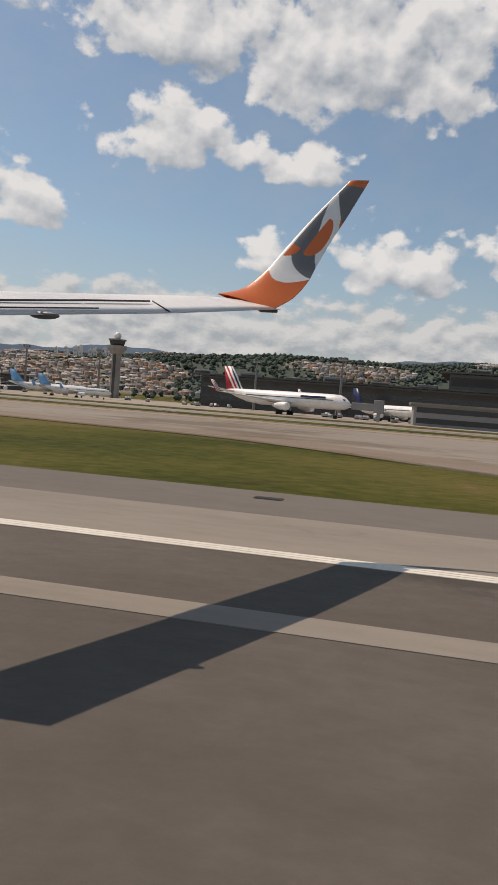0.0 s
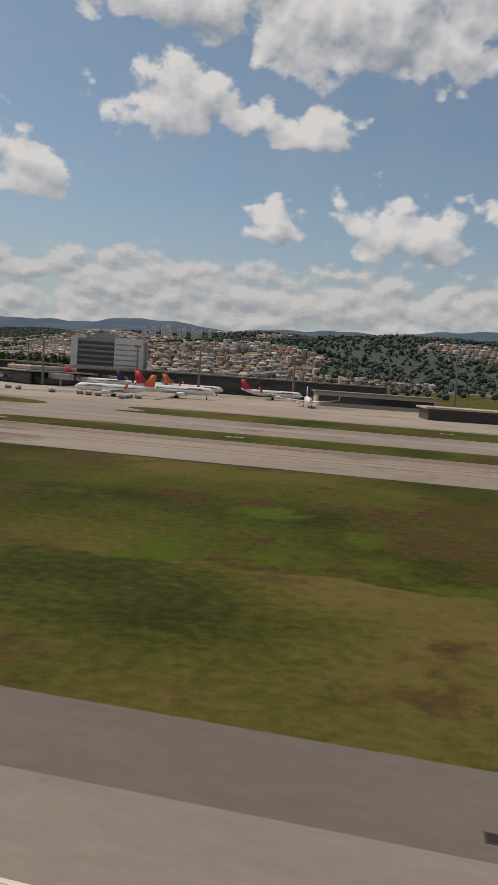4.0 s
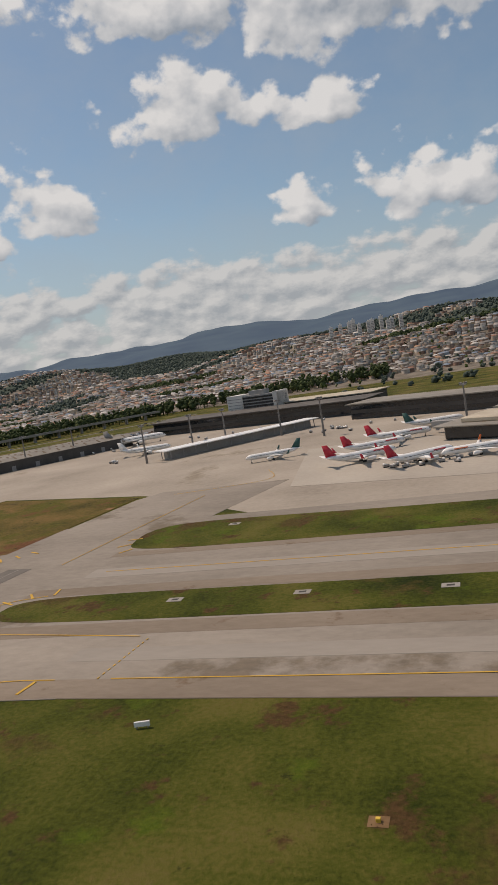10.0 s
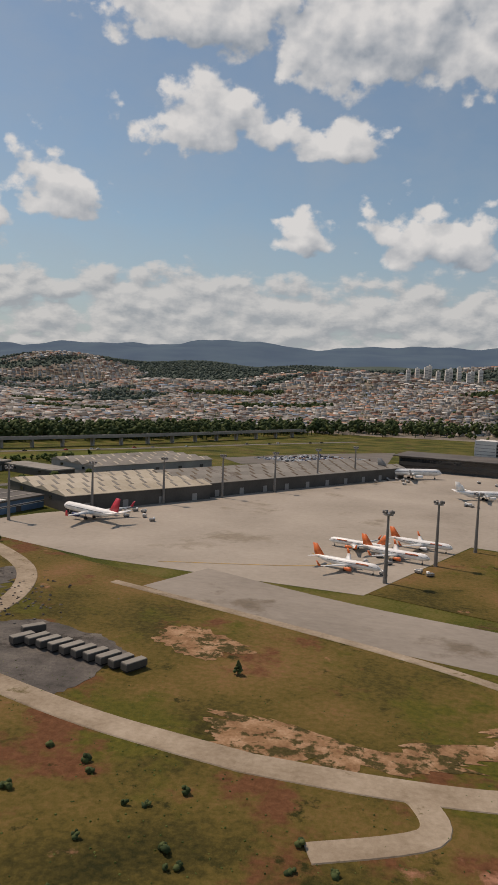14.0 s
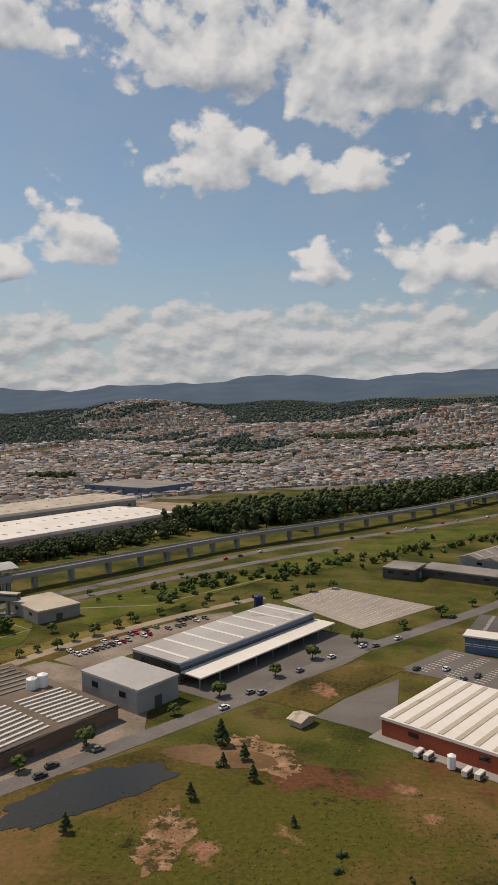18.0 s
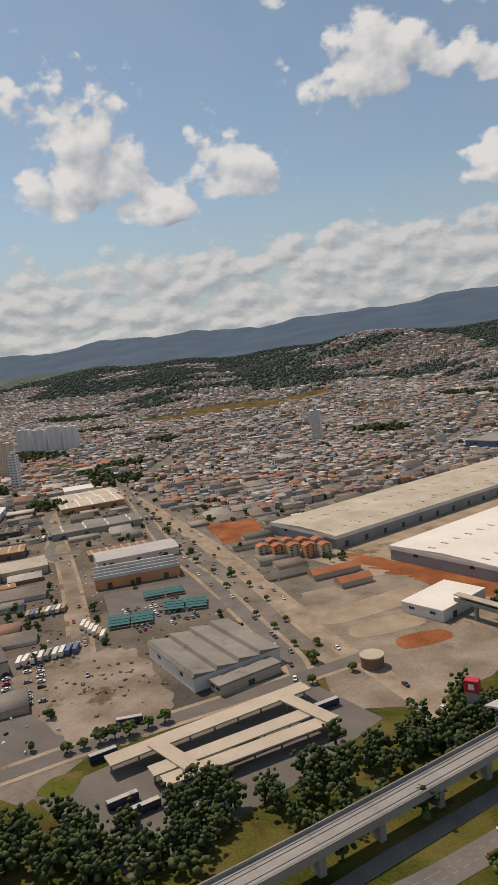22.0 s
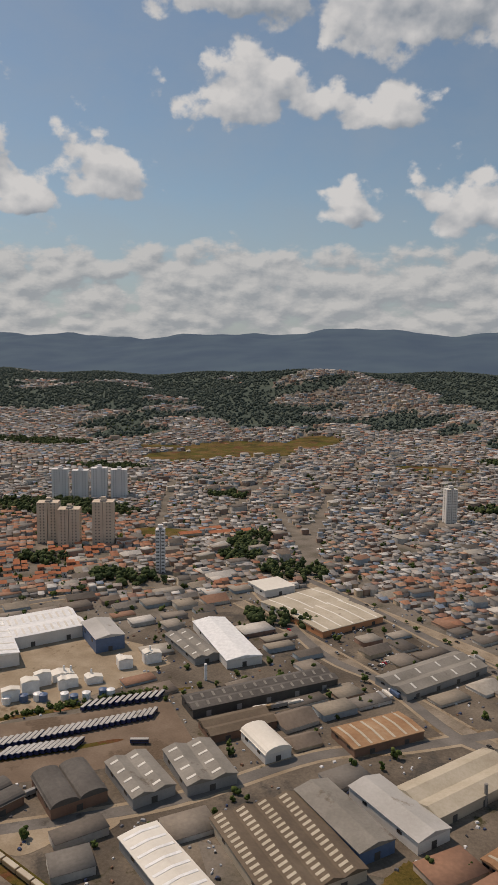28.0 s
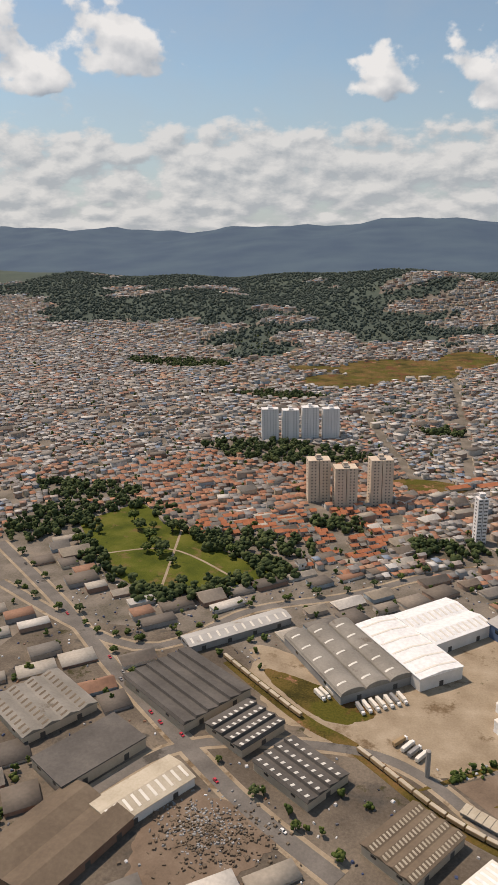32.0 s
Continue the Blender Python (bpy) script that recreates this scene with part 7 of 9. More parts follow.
part("wheelset", box(-0.6, 0.9, -0.42, 0.42, 0, 0.26, 0.08), "tyre", orange_lorry)
for k in range(4):
    copy_thing(orange_lorry, pose(-476.5 + k * 1.2, 102.1 + k * 0.7, 0.06, 0, 0, 40 + 12 * k))

# ---- viaduct, station, bus terminal ----
def viaduct(pts, z, label):
    root = thing("rail_viaduct", pose(0, 0, 0), label, "viaduct")
    line = [Vector((*p, 0)) for p in smooth_line(pts, steps=4)]
    for i, (p, q) in enumerate(zip(line, line[1:])):
        d = q - p
        m = Matrix.Translation(p) @ Matrix.Rotation(math.atan2(d.y, d.x), 4, "Z")
        bm = bmesh.new()
        add_box(bm, -0.05, d.length, -2.0, 2.0, z - 0.7, z, 0, m)
        part("deck", bm, "concrete", root)
        for s in (-2.0, 1.85):
            bm = bmesh.new()
            add_box(bm, -0.05, d.length, s, s + 0.15, z, z + 0.45, 0, m)
            part("parapet", bm, "concrete", root)
        for s in (-1.3, -0.7, 0.7, 1.3):
            bm = bmesh.new()
            add_box(bm, -0.05, d.length, s - 0.05, s + 0.05, z, z + 0.08, 0, m)
            part("rail", bm, "steel", root)
        bm = bmesh.new()
        add_box(bm, -0.5, 0.5, -0.9, 0.9, 0, z - 0.7, 0, m)
        part("pier", bm, "concrete", root)
    return root


viaduct([(-676, 8), (-660, 38), (-645, 65), (-628.8, 95.8)], 4.0, "concrete commuter rail viaduct on piers")
viaduct([(-598.8, 148.5), (-580, 183), (-562, 215), (-535, 253), (-505, 300), (-478, 352), (-452, 400)], 4.0, "concrete commuter rail viaduct on piers")
sa, sb = Vector((*STATION[0], 0)), Vector((*STATION[1], 0))
sd = sb - sa
root = thing("rail_station", Matrix.Translation((sa + sb) / 2) @ Matrix.Rotation(math.atan2(sd.y, sd.x), 4, "Z"), "elevated railway station with long curved grey roof", "station")
hl = sd.length / 2
part("platform", box(-hl, hl, -3.2, 3.2, 3.2, 4.2), "concrete", root)
part("base", box(-hl + 2, hl - 2, -0.8, 0.8, 0, 3.2), "dark_wall", root, "dark concrete core below the platforms")
for k in range(9):
    for s in (-2.6, 2.6):
        part("column", box(-hl + 2 + (2 * hl - 4) * k / 8 - 0.35, -hl + 2 + (2 * hl - 4) * k / 8 + 0.35, s - 0.35, s + 0.35, 0, 3.2), "concrete", root)
prof = [(-4.2 + 8.4 * k / 12, 6.2 + 1.3 * math.sin(math.pi * (0.12 + 0.76 * k / 12))) for k in range(13)]
bm = prism(prof + [(x, z - 0.25) for x, z in reversed(prof)], -hl - 1, hl + 1)
bmesh.ops.rotate(bm, verts=bm.verts, cent=(0, 0, 0), matrix=Matrix.Rotation(math.pi / 2, 3, "Z"))
part("roof", bm, "metal_roof", root, "long curved metal roof")
for k in range(13):
    c = -hl + 1 + (2 * hl - 2) * k / 12
    for s in (-1, 1):
        part("strut", box(c - 0.12, c + 0.12, s * 3.0 - 0.12, s * 3.0 + 0.12, 4.2, 6.8), "steel", root)
part("side_wall", box(-hl, hl, -3.25, -3.1, 4.2, 4.8), "grey_wall", root)
part("side_wall", box(-hl, hl, 3.1, 3.25, 4.2, 4.8), "grey_wall", root)
for a, b, z, w in (((-606, 132), (-584, 132), 3.6, 1.4), ((-650, 146), (-612, 128), 3.6, 1.6)):
    a, b = Vector((*a, 0)), Vector((*b, 0))
    d = b - a
    root = thing("footbridge", Matrix.Translation(a) @ Matrix.Rotation(math.atan2(d.y, d.x), 4, "Z"), "covered concrete footbridge to the station", "footbridge")
    part("deck", box(0, d.length, -w / 2, w / 2, z - 0.4, z), "concrete", root)
    part("roof", box(0, d.length, -w / 2 - 0.2, w / 2 + 0.2, z + 1.0, z + 1.2), "cream_roof", root)
    for s in (-1, 1):
        part("side", box(0, d.length, s * w / 2 - 0.05, s * w / 2 + 0.05, z, z + 0.5), "grey_wall", root)
    for k in range(4):
        part("pier", box(d.length * (k + 0.5) / 4 - 0.3, d.length * (k + 0.5) / 4 + 0.3, -0.4, 0.4, 0, z - 0.4), "concrete", root)
root = thing("bus_terminal", pose(0, 0, 0), "bus terminal of long cream canopies on posts", "bus terminal")
for (a, b), w in ((CANOPY_A, 3.4), (CANOPY_B, 3.0), (CANOPY_C, 3.0), (CROSS_A, 2.6), (CROSS_B, 2.6)):
    a, b = Vector((*a, 0)), Vector((*b, 0))
    d = b - a
    m = Matrix.Translation(a) @ Matrix.Rotation(math.atan2(d.y, d.x), 4, "Z")
    bm = bmesh.new()
    top_ = 0.3 if w == 2.6 else 0.0
    add_box(bm, 0, d.length, -w / 2, w / 2, 1.9 + top_, 2.15 + top_, 0, m)
    part("canopy", bm, "beige_wall", root)
    for k in range(max(3, int(d.length / 4))):
        bm = bmesh.new()
        c = 0.5 + (d.length - 1) * k / max(2, int(d.length / 4) - 1)
        add_box(bm, c - 0.12, c + 0.12, -0.12, 0.12, 0, 1.9, 0, m)
        part("post", bm, "concrete", root)
root = thing("sign_pylon", pose(*SIGN_PYLON[0], 0), "red pylon sign beside the station", "sign")
part("post", box(-0.9, 0.9, -0.6, 0.6, 0, 5.2), "concrete", root)
part("panel", box(-1.1, 1.1, -0.8, 0.8, 5.2, 7.2, 0.05), "red", root, "red sign box")
part("emblem", box(-0.45, 0.45, -0.83, 0.83, 5.8, 6.7), "white", root, "plain white emblem")

# ---- tanks and plant ----
def tank(x, y, r, h, mat, label):
    root = thing("tank", pose(x, y, 0), label, "tank")
    part("shell", rod(r, r, 0, h, 16), mat, root)
    part("lid", rod(r * 1.03, r * 0.3, h, h + r * 0.3, 16), mat, root)
    FOOT.append((x, y, r + 1, r + 1, 0))


tank(*TANK[0], 1.0, 4.0, "navy", "tall dark blue water tank by the car park")
tank(*SILOS[0], 0.8, 3.6, "white", "tall white silo beside the factory")
tank(*SILOS[1], 0.8, 3.8, "white", "tall white silo beside the factory")
rnd = random.Random(5)
for k in range(9):
    tank(-912 + k * 3.2 + rnd.uniform(-1, 1), 139 + k * 2.0 + rnd.uniform(-2, 2), 1.2, 1.9, "blue_wall" if k % 2 else "white", "squat round process tank at the white plant")
for k in range(16):
    px, py = -912 + rnd.uniform(0, 26), 0
    py = 146 + (px + 912) * 1.05 + rnd.uniform(-5, 7)
    root = thing("plant_unit", pose(px, py, 0, 0, 0, 45 + rnd.uniform(-5, 5)), "white dusty process building of the plant", "plant")
    w, d, h = rnd.uniform(2, 5), rnd.uniform(2, 4), rnd.uniform(1.5, 4.0)
    part("body", box(-w / 2, w / 2, -d / 2, d / 2, 0, h, 0.05), "white", root)
    part("roof", prism([(-w / 2 - 0.1, h), (w / 2 + 0.1, h), (0, h + 0.5)], -d / 2 - 0.1, d / 2 + 0.1), "white_roof", root)
    if k % 3 == 0:
        part("stack", rod(0.3, 0.3, h, h + 1.8, 10, w / 4), "white", root)
tank(-928, 119, 0.6, 7.0, "concrete", "slim concrete water tower")
tank(-866, 172, 0.45, 5.0, "white", "slim pale chimney stack")
tank(-787, 137, 0.4, 5.0, "concrete", "slim pale chimney stack")

# ---- vehicles ----
def car_meshes():
    body = bmesh.new()
    add_prism(body, [(-0.85, 0.12), (0.85, 0.12), (0.87, 0.3), (0.5, 0.36), (-0.82, 0.38), (-0.87, 0.28)], -0.34, 0.34)
    bmesh.ops.recalc_face_normals(body, faces=body.faces)
    cabin = bmesh.new()
    add_prism(cabin, [(-0.7, 0.37), (0.42, 0.36), (0.15, 0.57), (-0.52, 0.57)], -0.3, 0.3)
    bmesh.ops.recalc_face_normals(cabin, faces=cabin.faces)
    roof = box(-0.5, 0.13, -0.27, 0.27, 0.565, 0.59)
    wheel = bmesh.new()
    bmesh.ops.create_cone(wheel, cap_ends=True, segments=8, radius1=0.13, radius2=0.13, depth=0.72, matrix=Matrix.Rotation(math.pi / 2, 4, "X"))
    return mesh_of("cabin", cabin, "glass"), mesh_of("wheel", wheel, "tyre"), body, roof


cabin_me, wheel_me, body_bm, roof_bm = car_meshes()
CARS = []
for mat, word in (("white", "white"), ("steel", "silver"), ("dark_wall", "black"), ("red", "red"), ("grey_wall", "grey")):
    root = thing("car", pose(-560 - len(CARS) * 3, 68, 0.08), f"small {word} car parked on asphalt", "car", "parked cars")
    part("body", body_bm.copy(), mat, root)
    part("cabin", None, None, root, "dark glass cabin", cabin_me)
    part("roof", roof_bm.copy(), mat, root)
    for x in (-0.52, 0.55):
        part("wheelset", None, None, root, "", wheel_me).location = (x, 0, 0.13)
    CARS.append(root)
rnd = random.Random(8)


def park(a, b, rows, per, gap=1.1, fill=0.8, z=0.08):
    """Rows of parked cars over a lot with corner a, the rows running towards b."""
    a, b = Vector(a), Vector(b)
    d = (b - a).normalized()
    s = Vector((-d.y, d.x))
    th = math.degrees(math.atan2(d.y, d.x)) + 90
    for r in range(rows):
        for k in range(per):
            if rnd.random() > fill:
                continue
            p = a + d * (k * gap) + s * (r * 2.6 + (r // 2) * 1.6)
            copy_thing(CARS[rnd.choice((0, 0, 0, 1, 1, 2, 2, 2, 3, 4, 4))], pose(p.x, p.y, z, 0, 0, th + rnd.choice((0, 180)) + rnd.uniform(-4, 4)))


park((-537, 101), (-521, 136), 2, 24, 1.15, 0.85)
park((-500, 119), (-478, 110), 2, 12, 1.3, 0.35)
park((-585.4, 62.4), (-582.6, 67.3), 1, 5, 1.15, 0.9)
park((-568, 67), (-557, 62), 2, 8, 1.25, 0.6)
park((-735, 92), (-705, 66), 4, 18, 1.3, 0.55)
park((-716, 118), (-706, 132), 6, 12, 1.3, 0.7)
park((-581.3, 69.7), (-576, 79), 1, 10, 1.05, 0.95)
park((-558, 112), (-541, 144), 2, 26, 1.2, 0.6)
park((-838, 218), (-815, 240), 3, 12, 1.3, 0.5)
park((-821.3, 192.54), (-811.9, 215.41), 2, 14, 1.4, 0.6)
for line, w in ((HIGHWAY_A, 1.3), (LOWER_ROAD, 0.7), (MAIN_STREET, 1.0), (BUS_STREET, 1.0), (MAIN_STREET_B, 0.9), (SIDE_STREET, 1.0)):
    pts = [Vector(p) for p in smooth_line(line)]
    for i in range(2, len(pts) - 2):
        if rnd.random() < 0.42:
            d = pts[i + 1] - pts[i]
            s = Vector((-d.y, d.x)).normalized() * rnd.choice((-w, w))
            p = pts[i].lerp(pts[i + 1], rnd.random()) + s
            copy_thing(CARS[rnd.choice((0, 0, 0, 1, 1, 2, 2, 2, 3, 4, 4))], pose(p.x, p.y, 0.1, 0, 0, math.degrees(math.atan2(d.y, d.x))))


def long_vehicle(name, x, y, turn, ln, mat, label, category, group, top=None, z=0.08):
    root = thing(name, pose(x, y, z, 0, 0, turn), label, category, group)
    part("body", box(-ln / 2, ln / 2, -0.5, 0.5, 0.25, 1.25, 0.06), mat, root)
    part("window_band", box(-ln / 2 + 0.2, ln / 2 - 0.1, -0.515, 0.515, 0.75, 1.05), "glass", root) if category == "bus" else part("cab", box(ln / 2 + 0.08, ln / 2 + 0.85, -0.45, 0.45, 0.2, 1.05, 0.06), top or "white", root)
    part("roof", box(-ln / 2 + 0.05, ln / 2 - 0.05, -0.46, 0.46, 1.24, 1.32), top or mat, root)
    for u in (-0.3, 0.33):
        bm = bmesh.new()
        bmesh.ops.create_cone(bm, cap_ends=True, segments=8, radius1=0.2, radius2=0.2, depth=1.04, matrix=Matrix.Translation((u * ln, 0, 0.2)) @ Matrix.Rotation(math.pi / 2, 4, "X"))
        part("wheelset", bm, "tyre", root)
    return root


bus = long_vehicle("bus", -904, 117, 0, 4.6, "navy", "blue city bus with pale roof parked in rows", "bus", "buses in the yard", "metal_roof")
for (a, b), n in ((BUS_ROW_A, 11), (BUS_ROW_B, 20), (BUS_ROW_C, 13), (BUS_ROW_D, 12)):
    a, b = Vector(a), Vector(b)
    th = math.degrees(math.atan2((b - a).y, (b - a).x))
    for k in range(n):
        p = a.lerp(b, k / (n - 1))
        copy_thing(bus, pose(p.x, p.y, 0.08, 0, 0, th + 52))
bus.matrix_basis = pose(-868, 134, 0.08, 0, 0, 20)
for x, y, th in ((-676, 66, 60), (-672, 66, 60), (-668, 74, 58), (-664, 70, 60), (-687, 74, 60), (-690, 84, 40), (-660, 100, 58), (-668, 86, 58)):
    copy_thing(bus, pose(x, y, 0.08, 0, 0, th))
TRUCKS = [long_vehicle("truck", -903 + 2.6 * k, 91, 50, 4.0, mat_, f"{word} box lorry parked in a yard", "truck", "parked lorries") for k, (mat_, word) in enumerate((("white_roof", "white"), ("ochre", "tan"), ("grey_wall", "grey"), ("blue_wall", "blue")))]
rnd = random.Random(11)
for x0, y0, tx, ty, n, th in ((-752.4, 117.0, 0.86, 0.97, 8, 125), (-730.7, 95.2, 0.94, 1.21, 9, 125), (-731.9, 116.0, 1.92, -0.71, 6, 125), (-948, 138, 1.6, 1.4, 7, -50), (-936, 128, 2.0, -1.2, 4, 60), (-815, 178, 1.6, 1.5, 9, 130), (-800, 205, 1.5, 1.3, 8, 130), (-566, 73, 2.3, 0.1, 5, 60), (-845, 160, 1.9, 1.5, 5, 40), (-640, 205, 1.2, 2.6, 16, 155), (-880, 108, 2.2, 1.0, 6, 60), (-905, 96, 2.4, 1.0, 5, 50), (-960, 140, 1.4, 1.2, 5, -40), (-780, 118, 2.1, 1.2, 6, 45)):
    for k in range(n):
        copy_thing(TRUCKS[rnd.choice((0, 0, 0, 1, 2, 2, 3))], pose(x0 + tx * k + rnd.uniform(-0.2, 0.2), y0 + ty * k, 0.08, 0, 0, th + rnd.uniform(-4, 4)))
container = thing("cargo_container", pose(-363, 52, 0.06, 0, 0, -25), "white cargo container with dark end doors", "container", "containers on the gravel")
part("body", box(-0.5, 0.5, -0.3, 0.3, 0.06, 0.52, 0.02), "cream_roof", container)
part("door", box(-0.52, -0.49, -0.27, 0.27, 0.08, 0.49), "dark_wall", container, "dark container doors")
part("roof", box(-0.48, 0.48, -0.28, 0.28, 0.515, 0.545), "white_roof", container)
for x, y in ((-361.6, 51.2), (-362.6, 54.2), (-361.2, 54.2), (-359.9, 54.0), (-361.2, 57), (-360.0, 56.7), (-358.9, 56.4), (-358.6, 57.6), (-359.4, 59.4), (-358.2, 59.1), (-357.1, 58.2)):
    copy_thing(container, pose(x, y, 0.06, 0, 0, -25))
skip = thing("baggage_wagon", pose(-420, 66, 0.06, 0, 0, 60), "dark flat-topped baggage wagon on gravel", "wagon", "wagons in the truck yard")
part("body", box(-1.3, 1.3, -0.5, 0.5, 0.25, 0.9, 0.03), "dark_wall", skip)
part("cover", box(-1.25, 1.25, -0.46, 0.46, 0.89, 0.98), "grey_roof", skip)
part("chassis", box(-1.2, 1.2, -0.4, 0.4, 0.08, 0.25), "tyre", skip)
for k in range(9):
    copy_thing(skip, pose(-418.4 + k * 1.55, 66.4 - k * 0.35, 0.06, 0, 0, 62))
copy_thing(skip, pose(-420.5, 69, 0.06, 0, 0, 50))
FOOT.append(((BLUE_CANOPY[0][0] + BLUE_CANOPY[1][0]) / 2, (BLUE_CANOPY[0][1] + BLUE_CANOPY[1][1]) / 2, 14, 4, math.atan2(BLUE_CANOPY[1][1] - BLUE_CANOPY[0][1], BLUE_CANOPY[1][0] - BLUE_CANOPY[0][0])))
root = thing("truck_shelter", Matrix.Translation((*BLUE_CANOPY[0], 0)) @ Matrix.Rotation(math.atan2(BLUE_CANOPY[1][1] - BLUE_CANOPY[0][1], BLUE_CANOPY[1][0] - BLUE_CANOPY[0][0]), 4, "Z"), "long row shelter with bright blue roof panels", "shelter")
for k in range(12):
    part("panel", box(2 + k * 1.75, 3.6 + k * 1.75, -1.7, 1.7, 1.1, 1.25), "sky_blue" if k > 4 else "cream_roof", root)
part("wall", box(2, 23, -1.2, 1.2, 0, 1.1), "grey_wall", root)
ROADS.append(([(-989.8, 147.6), (-959.3, 128), (-922.4, 107.3), (-888.4, 93.4), (-850, 80)], 5.0))
RAIL = smooth_line([(-989.8, 147.6), (-975.3, 137.9), (-959.3, 128), (-945.9, 122.4), (-922.4, 107.3), (-904.9, 100.6), (-888.4, 93.4), (-873.2, 88.1), (-850, 80)], steps=10)
ribbon("rail_bed", RAIL, 4.0, "field", 0.085, "weedy railway bed", "railway", curved=False)
wagon = thing("rail_wagon", pose(*RAIL[0], 0.09), "ochre covered goods wagon on the weedy track", "wagon", "goods train")
part("body", box(-2.1, 2.1, -0.55, 0.55, 0.45, 1.35, 0.06), "ochre", wagon)
part("roof", box(-2.05, 2.05, -0.5, 0.5, 1.34, 1.46, 0.05), "cream_roof", wagon)
part("bogie", box(-1.7, -0.9, -0.4, 0.4, 0, 0.46), "tyre", wagon)
part("bogie", box(0.9, 1.7, -0.4, 0.4, 0, 0.46), "tyre", wagon)
run, spot = 0.0, 0
for (x0, y0), (x1, y1) in zip(RAIL, RAIL[1:]):
    step = math.hypot(x1 - x0, y1 - y0)
    while spot * 4.5 < run + step:
        u = (spot * 4.5 - run) / step
        m = pose(x0 + (x1 - x0) * u, y0 + (y1 - y0) * u, 0.09, 0, 0, math.degrees(math.atan2(y1 - y0, x1 - x0)))
        if spot == 0:
            wagon.matrix_basis = m
        elif not 8 <= spot <= 11:
            copy_thing(wagon, m)
        spot += 1
    run += step
net = thing("shade_net", pose(-727.0, 137.2, 0.06, 0, 0, 44), "teal shade net on posts over parked cars", "shade net", "nets over the car lot")
part("cloth", box(-2.6, 2.6, -0.75, 0.75, 0.95, 1.0), "teal_net", net)
for u in (-2.4, 2.4):
    part("post", box(u - 0.06, u + 0.06, -0.06, 0.06, 0, 0.95), "steel", net)
for cx, cy, turn_, rows_, cols_ in ((-727.0, 137.2, 44, 3, 2), (-715.5, 130.6, 34, 4, 2), (-722.5, 118.2, 40, 4, 2)):
    for k in range(rows_ * cols_):
        u, v = (k % cols_) * 5.6, (k // cols_) * 1.9
        if k or cx > -727:
            copy_thing(net, pose(cx + u * math.cos(radians(turn_)) - v * math.sin(radians(turn_)), cy + u * math.sin(radians(turn_)) + v * math.cos(radians(turn_)), 0.06, 0, 0, turn_))
drum = thing("round_building", pose(-658.4, 117.2, 0), "low round brick building with flat roof", "building")
part("wall", rod(2.2, 2.2, 0, 2.2, 24), "brick_wall", drum)
part("roof", rod(2.35, 2.35, 2.2, 2.45, 24), "cream_roof", drum)
gear = thing("service_cart", pose(-186, 116, 0.08), "small dark airport service cart", "cart", "carts on the apron")
part("body", box(-0.6, 0.6, -0.3, 0.3, 0.15, 0.55, 0.03), "steel", gear)
part("cab", box(0.2, 0.55, -0.28, 0.28, 0.5, 0.8, 0.03), "white", gear)
part("wheelset", box(-0.5, 0.5, -0.32, 0.32, 0, 0.16, 0.05), "tyre", gear)
rnd = random.Random(3)
for cx, cy, n, sx, sy in ((-190, 118, 16, 16, 5), (-160, 120, 8, 8, 5), (-268, 128, 18, 20, 6), (-250, 136, 14, 8, 5), (-205, 132, 8, 8, 6), (-385, 116, 6, 8, 6), (-330, 230, 14, 34, 10), (-390, 225, 10, 14, 8), (-60, 150, 14, 30, 5), (0, 128, 14, 18, 6), (40, 128, 12, 14, 3), (-370, 187, 6, 4, 3), (-440, 138, 8, 8, 6), (-300, 205, 12, 16, 8), (-230, 165, 10, 12, 10)):
    for k in range(n):
        copy_thing(gear, pose(cx + rnd.gauss(0, sx / 2), cy + rnd.gauss(0, sy / 2), 0.08, 0, 0, rnd.uniform(0, 360)))

# ---- the wing of the aircraft, over the runway at the start of the run ----

